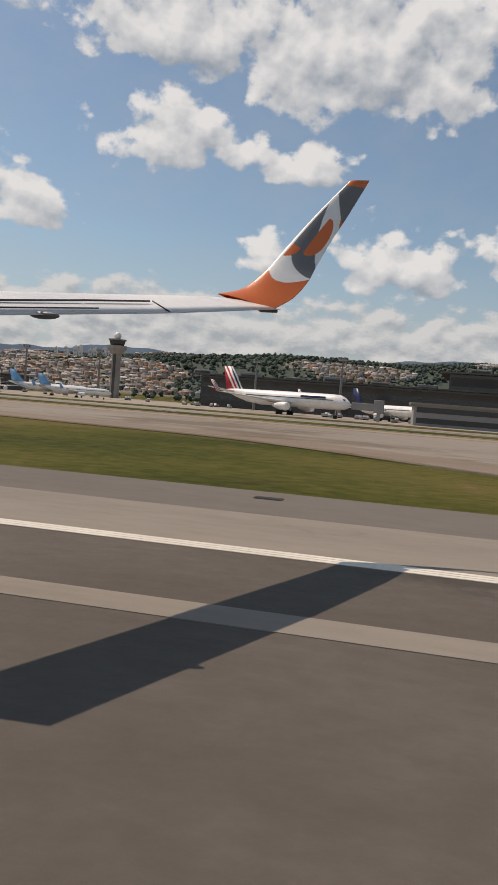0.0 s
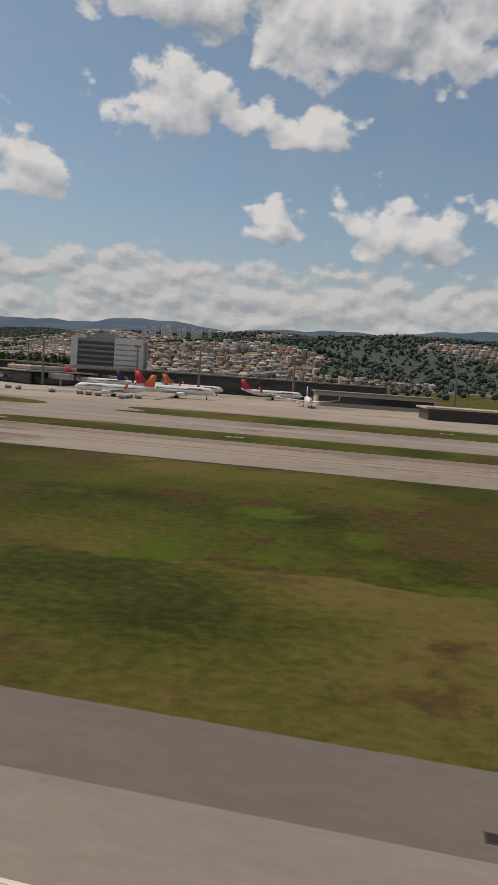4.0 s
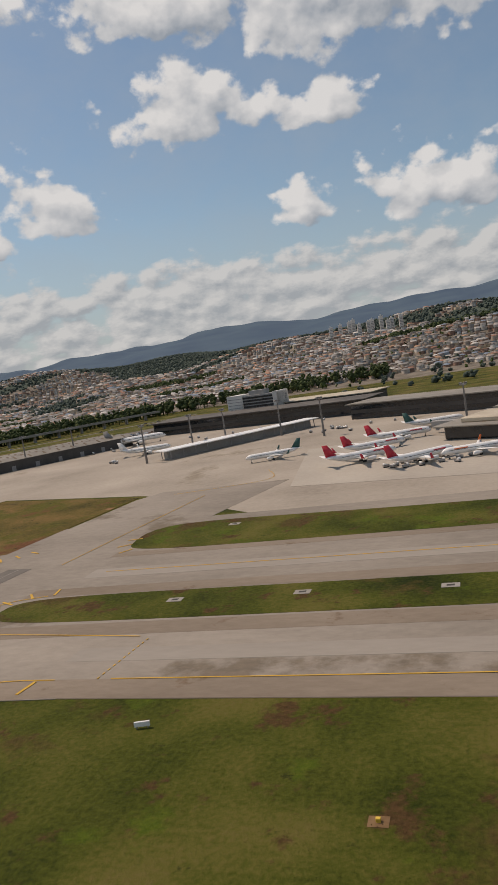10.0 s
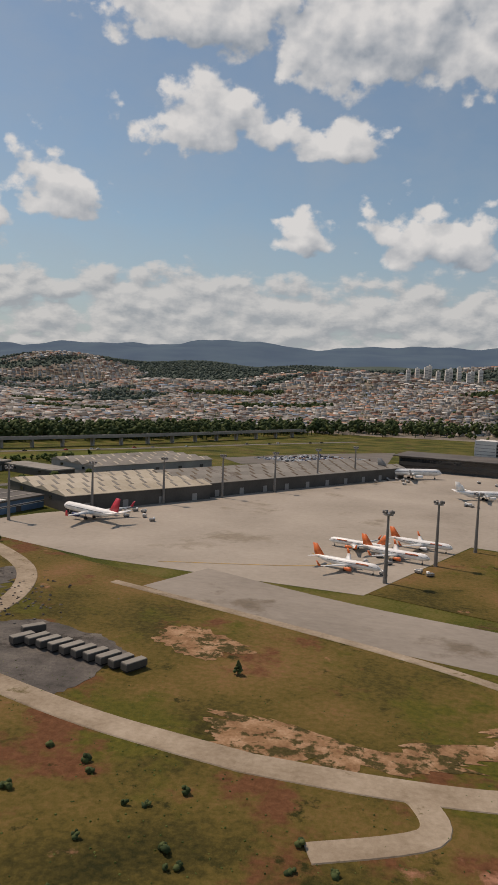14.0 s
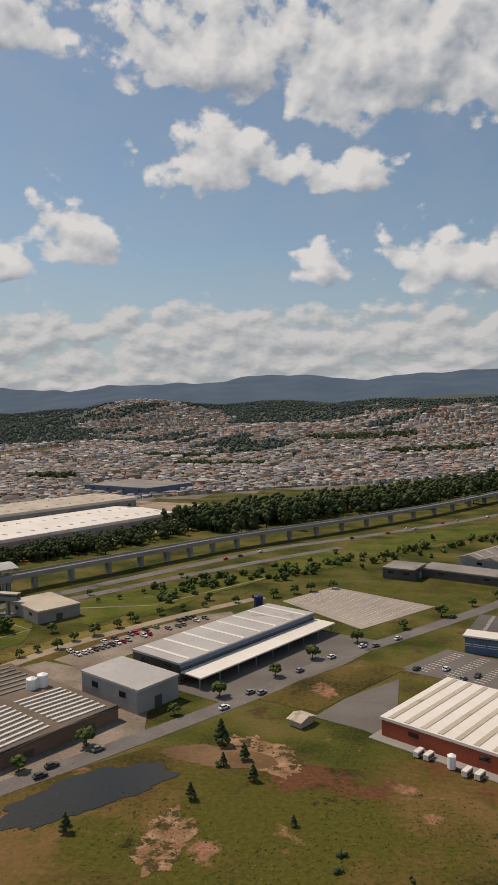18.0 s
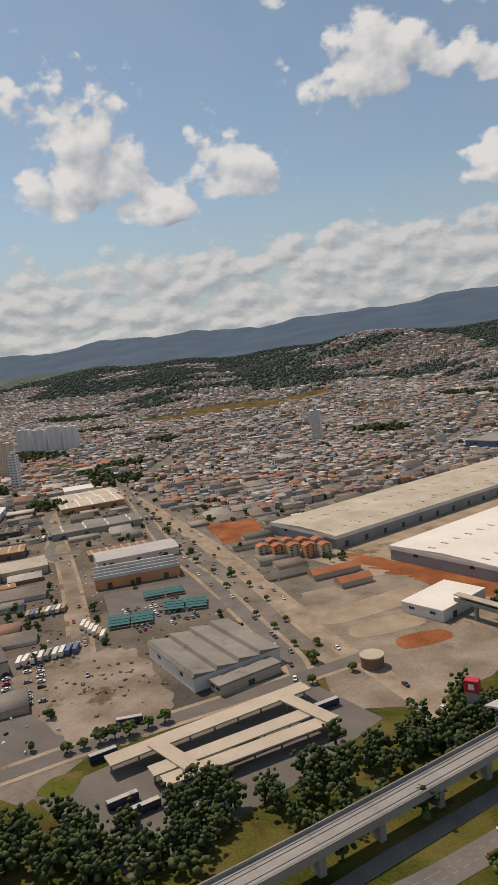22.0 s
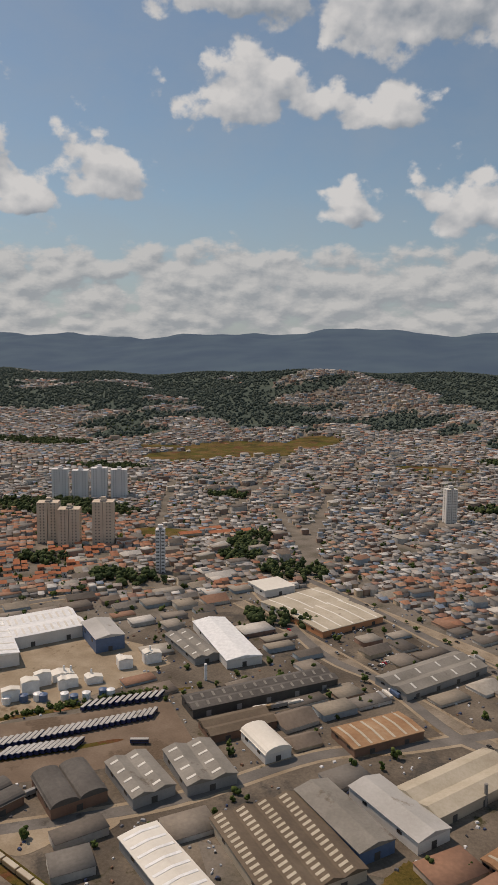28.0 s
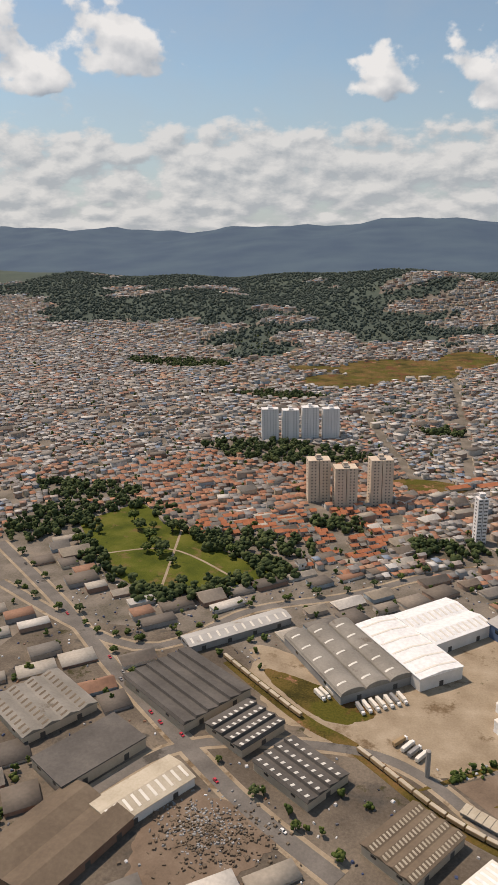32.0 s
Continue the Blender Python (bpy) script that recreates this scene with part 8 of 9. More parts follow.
def own_wing():
    """Outer wing with upturned tip, as it hangs over the runway at the start of the run."""
    root = thing("aircraft_wing", pose(0, 0, 0), "white aircraft wing with orange and grey upturned tip", "wing")
    stations = ((2.6, -2.12, 1.58, 0.68, 0.07), (3.0, -2.0, 1.645, 0.68, 0.07), (4.467, -1.547, 1.883, 0.69, 0.06), (5.716, -1.23, 2.10, 0.635, 0.05), (6.3, -1.10, 2.195, 0.60, 0.04))
    rings = []
    for y, x, z, chord, th in stations:
        rings.append([(x - chord * u, y, z + chord * 0.13 * u + th * v) for u, v in ((0, 0.04), (0.25, 0.35), (0.6, 0.62), (0.88, 0.5), (1.0, 0.1), (0.9, -0.3), (0.5, -0.4), (0.2, -0.2))])
    bm = bmesh.new()
    add_ring(bm, rings)
    bmesh.ops.recalc_face_normals(bm, faces=bm.faces)
    skin = part("wing_skin", bm, "white", root)
    for (y0, x0, z0), (y1, x1, z1) in (((2.7, -2.31, 1.655), (3.95, -1.935, 1.868)), ((3.97, -1.93, 1.872), (4.6, -1.738, 1.974))):
        bm = bmesh.new()
        add_ring(bm, [[(x0, y0, z0), (x0 - 0.02, y0, z0), (x0 - 0.02, y0, z0 + 0.012), (x0, y0, z0 + 0.012)], [(x1, y1, z1), (x1 - 0.02, y1, z1), (x1 - 0.02, y1, z1 + 0.012), (x1, y1, z1 + 0.012)]])
        part("flap_gap", bm, "dark_wall", skin, "dark gap before the flap")
    for (y0, x0, z0), (y1, x1, z1) in (((4.629, -1.73, 1.982), (4.51, -1.56, 1.90)), ((2.8, -2.10, 1.652), (3.848, -1.78, 1.815))):
        bm = bmesh.new()
        add_ring(bm, [[(x0, y0, z0), (x0 - 0.006, y0 + 0.006, z0), (x0 - 0.006, y0 + 0.006, z0 + 0.008), (x0, y0, z0 + 0.008)], [(x1, y1, z1), (x1 - 0.006, y1 + 0.006, z1), (x1 - 0.006, y1 + 0.006, z1 + 0.008), (x1, y1, z1 + 0.008)]])
        part("panel_seam", bm, "dark_wall", skin, "thin dark seam in the skin")
    bm = bmesh.new()
    bmesh.ops.create_uvsphere(bm, u_segments=16, v_segments=8, radius=1, matrix=Matrix.Translation((-1.90, 3.42, 1.712)) @ Matrix.Diagonal((0.09, 0.03, 0.022, 1)))
    part("flap_fairing", bm, "winglet_grey", skin, "grey flap track fairing under the wing")
    part("tip_lamp", box(-1.30, -1.13, 6.22, 6.30, 2.165, 2.195, 0.008), "dark_wall", skin, "dark tip lamp housing")
    # the winglet: a swept blade that curls up from the wing, in painted fields
    lead = ((-1.712, 6.3, 2.315), (-1.502, 6.42, 2.395), (-1.326, 6.55, 2.59), (-1.195, 6.65, 2.792), (-1.013, 6.76, 3.065), (-0.826, 6.86, 3.324), (-0.644, 6.95, 3.56))
    trail = ((-1.17, 6.3, 2.199), (-1.015, 6.42, 2.328), (-0.913, 6.55, 2.501), (-0.858, 6.65, 2.665), (-0.755, 6.76, 2.922), (-0.623, 6.86, 3.193), (-0.443, 6.95, 3.574))
    span, chord_n = 150, 64

    def blade(line, t):
        k = t * 6
        i = min(5, int(k))
        a, b, c, d = (Vector(line[min(max(i + q, 0), 6)]) for q in (-1, 0, 1, 2))
        t = k - i
        return 0.5 * (2 * b + (c - a) * t + (2 * a - 5 * b + 4 * c - d) * t * t + (3 * b - a - 3 * c + d) * t**3)

    def paint(t, c):
        if t < 0.36 - 0.09 * math.sin(math.pi * c) or t > 0.955:
            return "orange"
        if c < 0.10:
            return "white"
        if t > 0.91 - 0.12 * c:
            return "winglet_grey"
        if c > 0.72 and t > 0.755 + 0.3 * (1 - c):
            return "orange"
        if ((t - 0.655) / 0.12) ** 2 + ((c - 0.58) / 0.33) ** 2 < 1 and c > 0.50:
            return "orange"
        if ((t - 0.555) / 0.075) ** 2 + ((c - 0.08) / 0.30) ** 2 < 1 and t < 0.56:
            return "orange"
        low, high = 0.37 + 0.24 * (1 - c) ** 1.9, 0.87 - 0.38 * c
        return "winglet_grey" if low < t < high else "white"

    fields = {"orange": bmesh.new(), "white": bmesh.new(), "winglet_grey": bmesh.new()}
    grid = []
    for i in range(span + 1):
        a, b = blade(lead, i / span), blade(trail, i / span)
        grid.append([(a.lerp(b, c / chord_n), 0.035 * (1 - 0.6 * i / span) * math.sin(math.pi * (c / chord_n) ** 0.6)) for c in range(chord_n + 1)])
    for side in (-1, 1):
        for i in range(span):
            for c in range(chord_n):
                bm = fields[paint((i + 0.5) / span, (c + 0.5) / chord_n)]
                quad = [(grid[p][q][0] + Vector((0, side * grid[p][q][1], -0.3 * side * grid[p][q][1]))) for p, q in ((i, c), (i, c + 1), (i + 1, c + 1), (i + 1, c))]
                bm.faces.new([bm.verts.new(v) for v in (quad if side < 0 else quad[::-1])]).smooth = True
    for key, bm in fields.items():
        bmesh.ops.remove_doubles(bm, verts=bm.verts, dist=0.0005)
        part("winglet_paint", bm, key, root, {"orange": "orange paint fields on the upturned tip", "white": "white paint fields on the upturned tip", "winglet_grey": "grey paint fields on the upturned tip"}[key])


own_wing()



# ---- town ----
for line, w in (([(-893, 464), (-872, 325), (-850, 305)], 4.0), ([(-1006, 293), (-974, 236)], 3.5), ([(-1024, 485), (-994, 415), (-955, 319)], 3.5), ([(-1020, 1006), (-954, 506), (-935, 348)], 4.0), ([(-918, 413), (-878, 329), (-854, 263)], 4.0), ([(-760, 700), (-720, 420), (-745, 240)], 4.0), ([(-640, 640), (-640, 480), (-670, 320)], 4.0), ([(-520, 720), (-560, 560), (-600, 430)], 4.0), ([(-1180, 420), (-1040, 470), (-900, 470), (-760, 440), (-620, 470)], 4.0), ([(-1200, 600), (-980, 560), (-800, 570), (-560, 600)], 4.0), ([(-1400, 330), (-1240, 420), (-1130, 560), (-1120, 700)], 4.5)):
    ROADS.append((smooth_line(line), w))
rng = np.random.default_rng(12)
WOODS = [(-1045, 365, 55, 22), (-985, 262, 14, 8), (-870, 285, 16, 14), (-935, 250, 18, 10), (-905, 330, 12, 20), (-900, 300, 10, 10), (-1115, 265, 30, 14), (-1110, 225, 16, 25), (-1010, 230, 24, 12), (-780, 450, 20, 10), (-960, 440, 14, 10), (-690, 560, 40, 14), (-520, 640, 50, 16), (-760, 640, 40, 18), (-600, 760, 60, 20), (-1100, 520, 40, 12), (-1250, 640, 60, 20), (-300, 640, 60, 18), (-860, 225, 14, 6)]
LAWNS = [(-1025, 660, 60, 62), (-1065, 590, 36, 30), (-965, 720, 30, 50), (-830, 590, 40, 12), (-955, 330, 20, 10), (-1080, 640, 60, 14)]


def inside(x, y, poly):
    hit = np.zeros(x.shape, bool)
    for (x0, y0), (x1, y1) in zip(poly, poly[1:] + poly[:1]):
        cross = ((y0 > y) != (y1 > y)) & (x < (x1 - x0) * (y - y0) / (y1 - y0 + 1e-9) + x0)
        hit ^= cross
    return hit


def free_of(x, y, margin=1.0):
    """True where no hall, road, field or wood lies."""
    ok = np.ones(x.shape, bool)
    for cx, cy, hw, hd, th in FOOT:
        c, s = math.cos(th), math.sin(th)
        u, v = (x - cx) * c + (y - cy) * s, -(x - cx) * s + (y - cy) * c
        ok &= ~((np.abs(u) < hw + margin) & (np.abs(v) < hd + margin))
    for poly in AVOID:
        ok &= ~inside(x, y, poly)
    for cx, cy, rx, ry in WOODS + LAWNS:
        ok &= ((x - cx) / rx) ** 2 + ((y - cy) / ry) ** 2 > 1 + 0.35 * np.sin(x / 3.7) * np.sin(y / 3.1)
    for line, w in ROADS:
        for a, b in zip(line, line[1:]):
            ax, ay, bx_, by_ = *a, *b
            t = np.clip(((x - ax) * (bx_ - ax) + (y - ay) * (by_ - ay)) / ((bx_ - ax) ** 2 + (by_ - ay) ** 2 + 1e-9), 0, 1)
            ok &= np.hypot(x - ax - t * (bx_ - ax), y - ay - t * (by_ - ay)) > w / 2 + 1.6
    return ok


EDGE_X = [-2600, -1180, -1130, -1105, -1000, -960, -905, -880, -830, -790, -745, -700, -650, -600, -560, -500, -420, -300, -100, 300]
EDGE_Y = [70, 70, 100, 250, 216, 215, 228, 262, 262, 236, 225, 292, 345, 392, 420, 450, 440, 420, 470, 520]


def lots(y0, y1, step_u, step_v, x0=-1900, x1=260):
    """House lots in districts, each with its own street grid."""
    cell = 90.0
    xs_, ys_, th_ = [], [], []
    for cx in np.arange(x0, x1, cell):
        for cy in np.arange(y0, y1, cell):
            th = rng.normal(0.85, 0.28) if cx < -560 else rng.uniform(-0.6, 1.2)
            n = int(cell * 0.75 / step_u)
            k = int(cell * 0.75 / step_v)
            u, v = np.meshgrid(np.arange(-n, n) * step_u, np.arange(-k, k) * step_v)
            v = v + np.floor(np.arange(-k, k) / 2)[:, None] * step_v * 0.55
            px = cx + cell / 2 + u * math.cos(th) - v * math.sin(th)
            py = cy + cell / 2 + u * math.sin(th) + v * math.cos(th)
            keep = (np.abs(px - cx - cell / 2) < cell / 2 - 0.8) & (np.abs(py - cy - cell / 2) < cell / 2 - 0.8) & (py < y1)
            xs_.append(px[keep]), ys_.append(py[keep]), th_.append(np.full(keep.sum(), th))
    x, y, th = (np.concatenate(q) for q in (xs_, ys_, th_))
    x, y = x + rng.uniform(-0.5, 0.5, x.shape), y + rng.uniform(-0.5, 0.5, y.shape)
    ok = (y > np.interp(x, EDGE_X, EDGE_Y)) & (rng.random(x.shape) < 0.93) & free_of(x, y)
    ok &= (wooded(x, y) < 0.45) & (np.sin(x / 13 + y / 29) * np.sin(y / 17 - x / 37) < 0.93 - 0.12 * np.sin(x / 51))
    # the tongue of houses on the hill and the lane into the woods stay clear of the range
    ok &= (np.abs(x + 0.36 * (y - 0) + 380) < 900 + y)
    return x[ok], y[ok], th[ok]


def house_mesh(name, x, y, th, w, d, h, mats, gable, kind="stuff", label="", category="houses"):
    """Many houses in one mesh: walls, then roofs, each roof a piece of its own."""
    n = len(x)
    z = height(x, y) - 0.3
    c, s = np.cos(th), np.sin(th)

    def place(u, v, zz):
        return np.stack([x + u * c - v * s, y + u * s + v * c, zz + 0 * x], -1)

    verts, faces, mi = [], [], []
    hw, hd = w / 2, d / 2
    corners = [(-hw, -hd), (hw, -hd), (hw, hd), (-hw, hd)]
    base = np.stack([place(u, v, z) for u, v in corners] + [place(u, v, z + h) for u, v in corners], 1)  # n,8,3
    idx = (np.arange(n) * 8)[:, None, None]
    quads = np.array([(0, 1, 5, 4), (1, 2, 6, 5), (2, 3, 7, 6), (3, 0, 4, 7)])
    f1 = (quads[None] + idx).reshape(-1, 4)
    e = 0.12
    flat = ~gable
    rc = [(-hw - e, -hd - e), (hw + e, -hd - e), (hw + e, hd + e), (-hw - e, hd + e)]
    up = np.where(flat, 0.12, 0.02)
    rise = np.where(flat, 0.0, 0.24 * d)
    lo = [place(u, v, z + h) for u, v in rc]
    hi = [place(u, v * np.where(flat, 1, 0.04), z + h + up + rise) for u, v in rc]
    roof = np.stack(lo + hi, 1)
    f2 = (np.array([(4, 5, 6, 7), (0, 1, 5, 4), (1, 2, 6, 5), (2, 3, 7, 6), (3, 0, 4, 7)])[None] + idx + 8 * n).reshape(-1, 4)
    v = np.concatenate([base.reshape(-1, 3), roof.reshape(-1, 3)])
    f = np.concatenate([f1, f2])
    me = bpy.data.meshes.new(name)
    me.vertices.add(len(v))
    me.vertices.foreach_set("co", v.ravel())
    me.loops.add(f.size)
    me.loops.foreach_set("vertex_index", f.ravel())
    me.polygons.add(len(f))
    me.polygons.foreach_set("loop_start", np.arange(len(f)) * 4)
    me.polygons.foreach_set("material_index", np.concatenate([np.zeros(len(f1)), np.ones(len(f2))]).astype(np.int32))
    for m in mats:
        me.materials.append(M[m])
    me.update(calc_edges=True)
    me.validate()
    return tagged(new(name, me), label, category, kind=kind)


def sizes(n, lo, hi):
    return rng.uniform(lo, hi, n)


x, y, th = lots(60, 470, 3.3, 3.5, -1500, -560)
near = (x < -1000) & (y < 330)
n = len(x)
w, d, h = sizes(n, 2.2, 3.6), sizes(n, 2.4, 3.9), np.where(rng.random(n) < 0.6, sizes(n, 1.0, 1.5), sizes(n, 1.8, 3.0))
tiled = (np.hypot((x + 1030) / 90, (y - 290) / 80) < 1) | ((y < 300) & (rng.random(n) < 0.4))
pick_ = tiled & (np.hypot(x + 1000, y - 255) < 46)
first = np.flatnonzero(pick_)[:150]
alone = np.zeros(n, bool)
alone[first] = True
for sel, mats, gab, lb in ((tiled & ~alone, ("house_wall", "tile_roof"), 0.85, "close-packed small houses with red tiled roofs"), (~tiled & ~alone, ("house_wall", "house_roof"), 0.4, "close-packed low houses of raw brick and grey roofs")):
    house_mesh("town_houses", x[sel], y[sel], th[sel], w[sel], d[sel], h[sel], mats, rng.random(sel.sum()) < gab, label=lb)
# the nearest houses one by one
walls_ = ("white_wall", "beige_wall", "brick_wall", "grey_wall")
for i in first:
    hz = float(height(x[i], y[i]))
    kind_ = i % 4
    root = thing("house", pose(x[i], y[i], hz - 0.1, 0, 0, math.degrees(th[i])), f"small {('white', 'cream', 'raw brick', 'grey')[kind_]} house with red tiled roof", "house", "houses by the cemetery")
    part("wall", box(-w[i] / 2, w[i] / 2, -d[i] / 2, d[i] / 2, 0, h[i]), walls_[kind_], root)
    part("roof", prism([(-d[i] / 2 - 0.15, h[i]), (d[i] / 2 + 0.15, h[i]), (0, h[i] + 0.26 * d[i])], -w[i] / 2 - 0.15, w[i] / 2 + 0.15), "terracotta" if i % 5 else "grey_roof", root).rotation_euler = (0, 0, math.pi / 2)
    part("window", box(-0.3, 0.3, -d[i] / 2 - 0.02, d[i] / 2 + 0.02, h[i] * 0.4, h[i] * 0.75), "glass", root)
    part("door", box(w[i] / 2 - 0.7, w[i] / 2 - 0.35, -d[i] / 2 - 0.03, -d[i] / 2 + 0.1, 0, min(0.85, h[i] * 0.8)), "bark", root)
x, y, th = lots(470, 760, 4.6, 4.6, -1800, 200)
n = len(x)
house_mesh("town_houses", x, y, th, sizes(n, 2.8, 4.4), sizes(n, 3.0, 4.6), sizes(n, 1.2, 3.2), ("house_wall", "house_roof"), rng.random(n) < 0.45, label="dense hillside town of brick houses and grey roofs")
x, y, th = lots(760, 1400, 7.0, 7.0, -2100, 260)
n = len(x)
house_mesh("town_houses", x, y, th, sizes(n, 3.6, 6.0), sizes(n, 3.8, 6.0), sizes(n, 1.6, 3.8), ("house_wall", "house_roof"), rng.random(n) < 0.4, label="far hillside town of small brick houses")
n = 520
x, y = rng.uniform(-1250, -600, n), rng.uniform(240, 760, n)
ok = (y > np.interp(x, EDGE_X, EDGE_Y)) & free_of(x, y, 3) & (wooded(x, y) < 0.5)
x, y = x[ok], y[ok]
n = len(x)
house_mesh("larger_buildings", x, y, rng.normal(0.85, 0.2, n), sizes(n, 4.5, 10), sizes(n, 4, 7), sizes(n, 2.2, 4.2), ("house_wall", "shed_roof"), rng.random(n) < 0.3, label="scattered larger white and grey town buildings", category="buildings")
# small workshops and sheds crowding the industrial yards
gu, gv = np.meshgrid(np.arange(-36, 36) * 12.4, np.arange(-24, 24) * 8.6)
gu = gu + (np.arange(-24, 24) % 2)[:, None] * 3.7
tilt = 0.82
x = (-885 + gu * math.cos(tilt) - gv * math.sin(tilt)).ravel()
y = (165 + gu * math.sin(tilt) + gv * math.cos(tilt)).ravel()
x, y = x + rng.uniform(-0.8, 0.8, x.shape), y + rng.uniform(-0.6, 0.6, y.shape)
ok = (x > -1090) & (x < -695) & (y > 58) & (y < 272) & free_of(x, y, 1.9) & free_of(x + 3, y, 0) & free_of(x - 3, y, 0) & free_of(x, y + 3, 0) & free_of(x, y - 3, 0) & (rng.random(x.shape) < 0.86) & ~((x > -740) & (y < 160) & (rng.random(x.shape) < 0.75))
x, y = x[ok], y[ok]
n = len(x)
house_mesh("workshop_sheds", x, y, rng.normal(0.82, 0.03, n), sizes(n, 6.5, 12.8), sizes(n, 4.2, 8.6), sizes(n, 0.9, 2.1), ("house_wall", "shed_roof"), rng.random(n) < 0.3, label="small sheds and lean-tos in the factory yards", category="sheds")
# white towers on the far slope
for k in range(11):
    tx, ty = -412 + k * 7.5 + (k % 3) * 2, 806 + (k % 4) * 7
    hz = float(height(np.float64(tx), np.float64(ty)))
    root = thing("apartment_tower", pose(tx, ty, hz - 1, 0, 0, 12), "white high-rise apartment block on the far slope", "apartment block", "white towers on the slope")
    hh = 14 + (k * 5 % 4)
    part("body", box(-2.2, 2.2, -2.2, 2.2, 0, hh), "white_wall", root)
    part("roof_tank", box(-0.8, 0.8, -0.8, 0.8, hh, hh + 1.4), "white_wall", root)
    for q in range(7):
        part("window_band", box(-1.6, 1.6, -2.24, 2.24, 2 + q * 1.7, 2.7 + q * 1.7), "grey_wall", root)
# rows of red-roofed flats beside the depot
for k in range(9):
    bx_, by_ = -716 + (k % 5) * 4.6, 176 + (k // 5) * 6 + (k % 5) * 1.2
    root = thing("apartment_house", pose(bx_, by_, 0, 0, 0, 50), "four-storey orange and cream apartment house", "apartment house", "flats beside the depot")
    part("wall", box(-1.7, 1.7, -1.5, 1.5, 0, 3.6), "orange_wall" if k % 2 else "beige_wall", root)
    part("roof", prism([(-1.8, 3.6), (1.8, 3.6), (0, 4.2)], -1.6, 1.6), "terracotta", root)
    for q in range(4):
        for s in (-0.9, 0.9):
            part("window", box(s - 0.25, s + 0.25, -1.53, 1.53, 0.3 + q * 0.85, 0.75 + q * 0.85), "glass", root)
for bx_, by_, w_, d_, th_ in ((-688, 166, 14, 4, 52), (-680, 160, 9, 4, 52), (-940, 330, 12, 5, 40), (-926, 338, 12, 5, 40), (-916, 346, 10, 5, 40), (-934, 344, 12, 5, 40)):
    root = thing("school_block", pose(bx_, by_, float(height(np.float64(bx_), np.float64(by_))) - 0.1, 0, 0, th_), "long low building with orange tiled roof", "building", "orange-roofed blocks")
    part("wall", box(-w_ / 2, w_ / 2, -d_ / 2, d_ / 2, 0, 1.6), "beige_wall", root)
    part("roof", prism([(-d_ / 2 - 0.2, 1.6), (d_ / 2 + 0.2, 1.6), (0, 2.6)], -w_ / 2 - 0.2, w_ / 2 + 0.2), "terracotta", root).rotation_euler = (0, 0, math.pi / 2)
for cx, cy, rx, ry in LAWNS:
    pts = [(cx + rx * math.cos(a), cy + ry * math.sin(a)) for a in (k * math.tau / 14 for k in range(14))]
    bm = bmesh.new()
    top = [[bm.verts.new((cx + (px - cx) * q, cy + (py - cy) * q, float(height(np.float64(cx + (px - cx) * q), np.float64(cy + (py - cy) * q))) + 0.25)) for px, py in pts] for q in (1.0, 0.66, 0.33)]
    mid = bm.verts.new((cx, cy, float(height(np.float64(cx), np.float64(cy))) + 0.25))
    for a, b in zip(top, top[1:]):
        for i in range(14):
            bm.faces.new((a[i], a[(i + 1) % 14], b[(i + 1) % 14], b[i]))
    for i in range(14):
        bm.faces.new((top[-1][i], top[-1][(i + 1) % 14], mid))
    tagged(part("hill_meadow", bm, "field"), "green and ochre meadow among the houses", "meadow", kind="structure")


# ---- trees ----
def clump(bm, c, r, seed, sub=1, squash=0.85):
    out = bmesh.ops.create_icosphere(bm, subdivisions=sub, radius=r, matrix=Matrix.Translation(c))
    for v in out["verts"]:
        dv = v.co - Vector(c)
        k = 1 + 0.55 * noise.noise(Vector((seed * 3.1, 0, 0)) + dv * (1.6 / r))
        v.co = Vector(c) + Vector((dv.x * k, dv.y * k, dv.z * k * squash))


def tree(x, y, h, spread, seed, leaf, label, conifer=False):
    root = thing("tree", pose(x, y, 0), label, "tree", "trees by the roads")
    r = random.Random(seed)
    bm = bmesh.new()
    rings = [[(0.06 * h * k * math.cos(a) + lean, 0.06 * h * k * math.sin(a), z * h) for a in (i * math.tau / 7 for i in range(7))] for k, z, lean in ((1, 0, 0), (0.7, 0.2, 0.02 * h), (0.45, 0.5, 0.03 * h), (0.15, 0.85, 0.0))]
    add_ring(bm, rings)
    for i in range(4):
        a, z0 = i * 1.6 + r.random(), r.uniform(0.3, 0.5) * h
        p, q = Vector((0, 0, z0)), Vector((math.cos(a) * spread * 0.6, math.sin(a) * spread * 0.6, z0 + 0.25 * h))
        s = Vector((-math.sin(a), math.cos(a), 0)) * 0.02 * h
        u = Vector((0, 0, 0.02 * h))
        add_ring(bm, [[p + s, p + u, p - s, p - u], [q + s * 0.3, q + u * 0.3, q - s * 0.3, q - u * 0.3]])
    part("trunk", bm, "bark", root)
    bm = bmesh.new()
    for i in range(26):
        if conifer:
            t = i / 26
            a = i * GOLD
            rad = spread * (1 - t) * 0.75
            c = (rad * math.cos(a), rad * math.sin(a), h * (0.22 + 0.76 * t))
            clump(bm, c, spread * (0.42 - 0.26 * t), seed + i)
        else:
            a, t = i * GOLD, (i + 0.5) / 26
            rad = spread * math.sqrt(t) * r.uniform(0.6, 1.0)
            c = (rad * math.cos(a), rad * math.sin(a), h * (0.86 - 0.34 * t * t) + r.uniform(-0.1, 0.1) * h)
            clump(bm, c, spread * r.uniform(0.22, 0.4), seed + i)
    part("crown", bm, leaf, root)
    return root


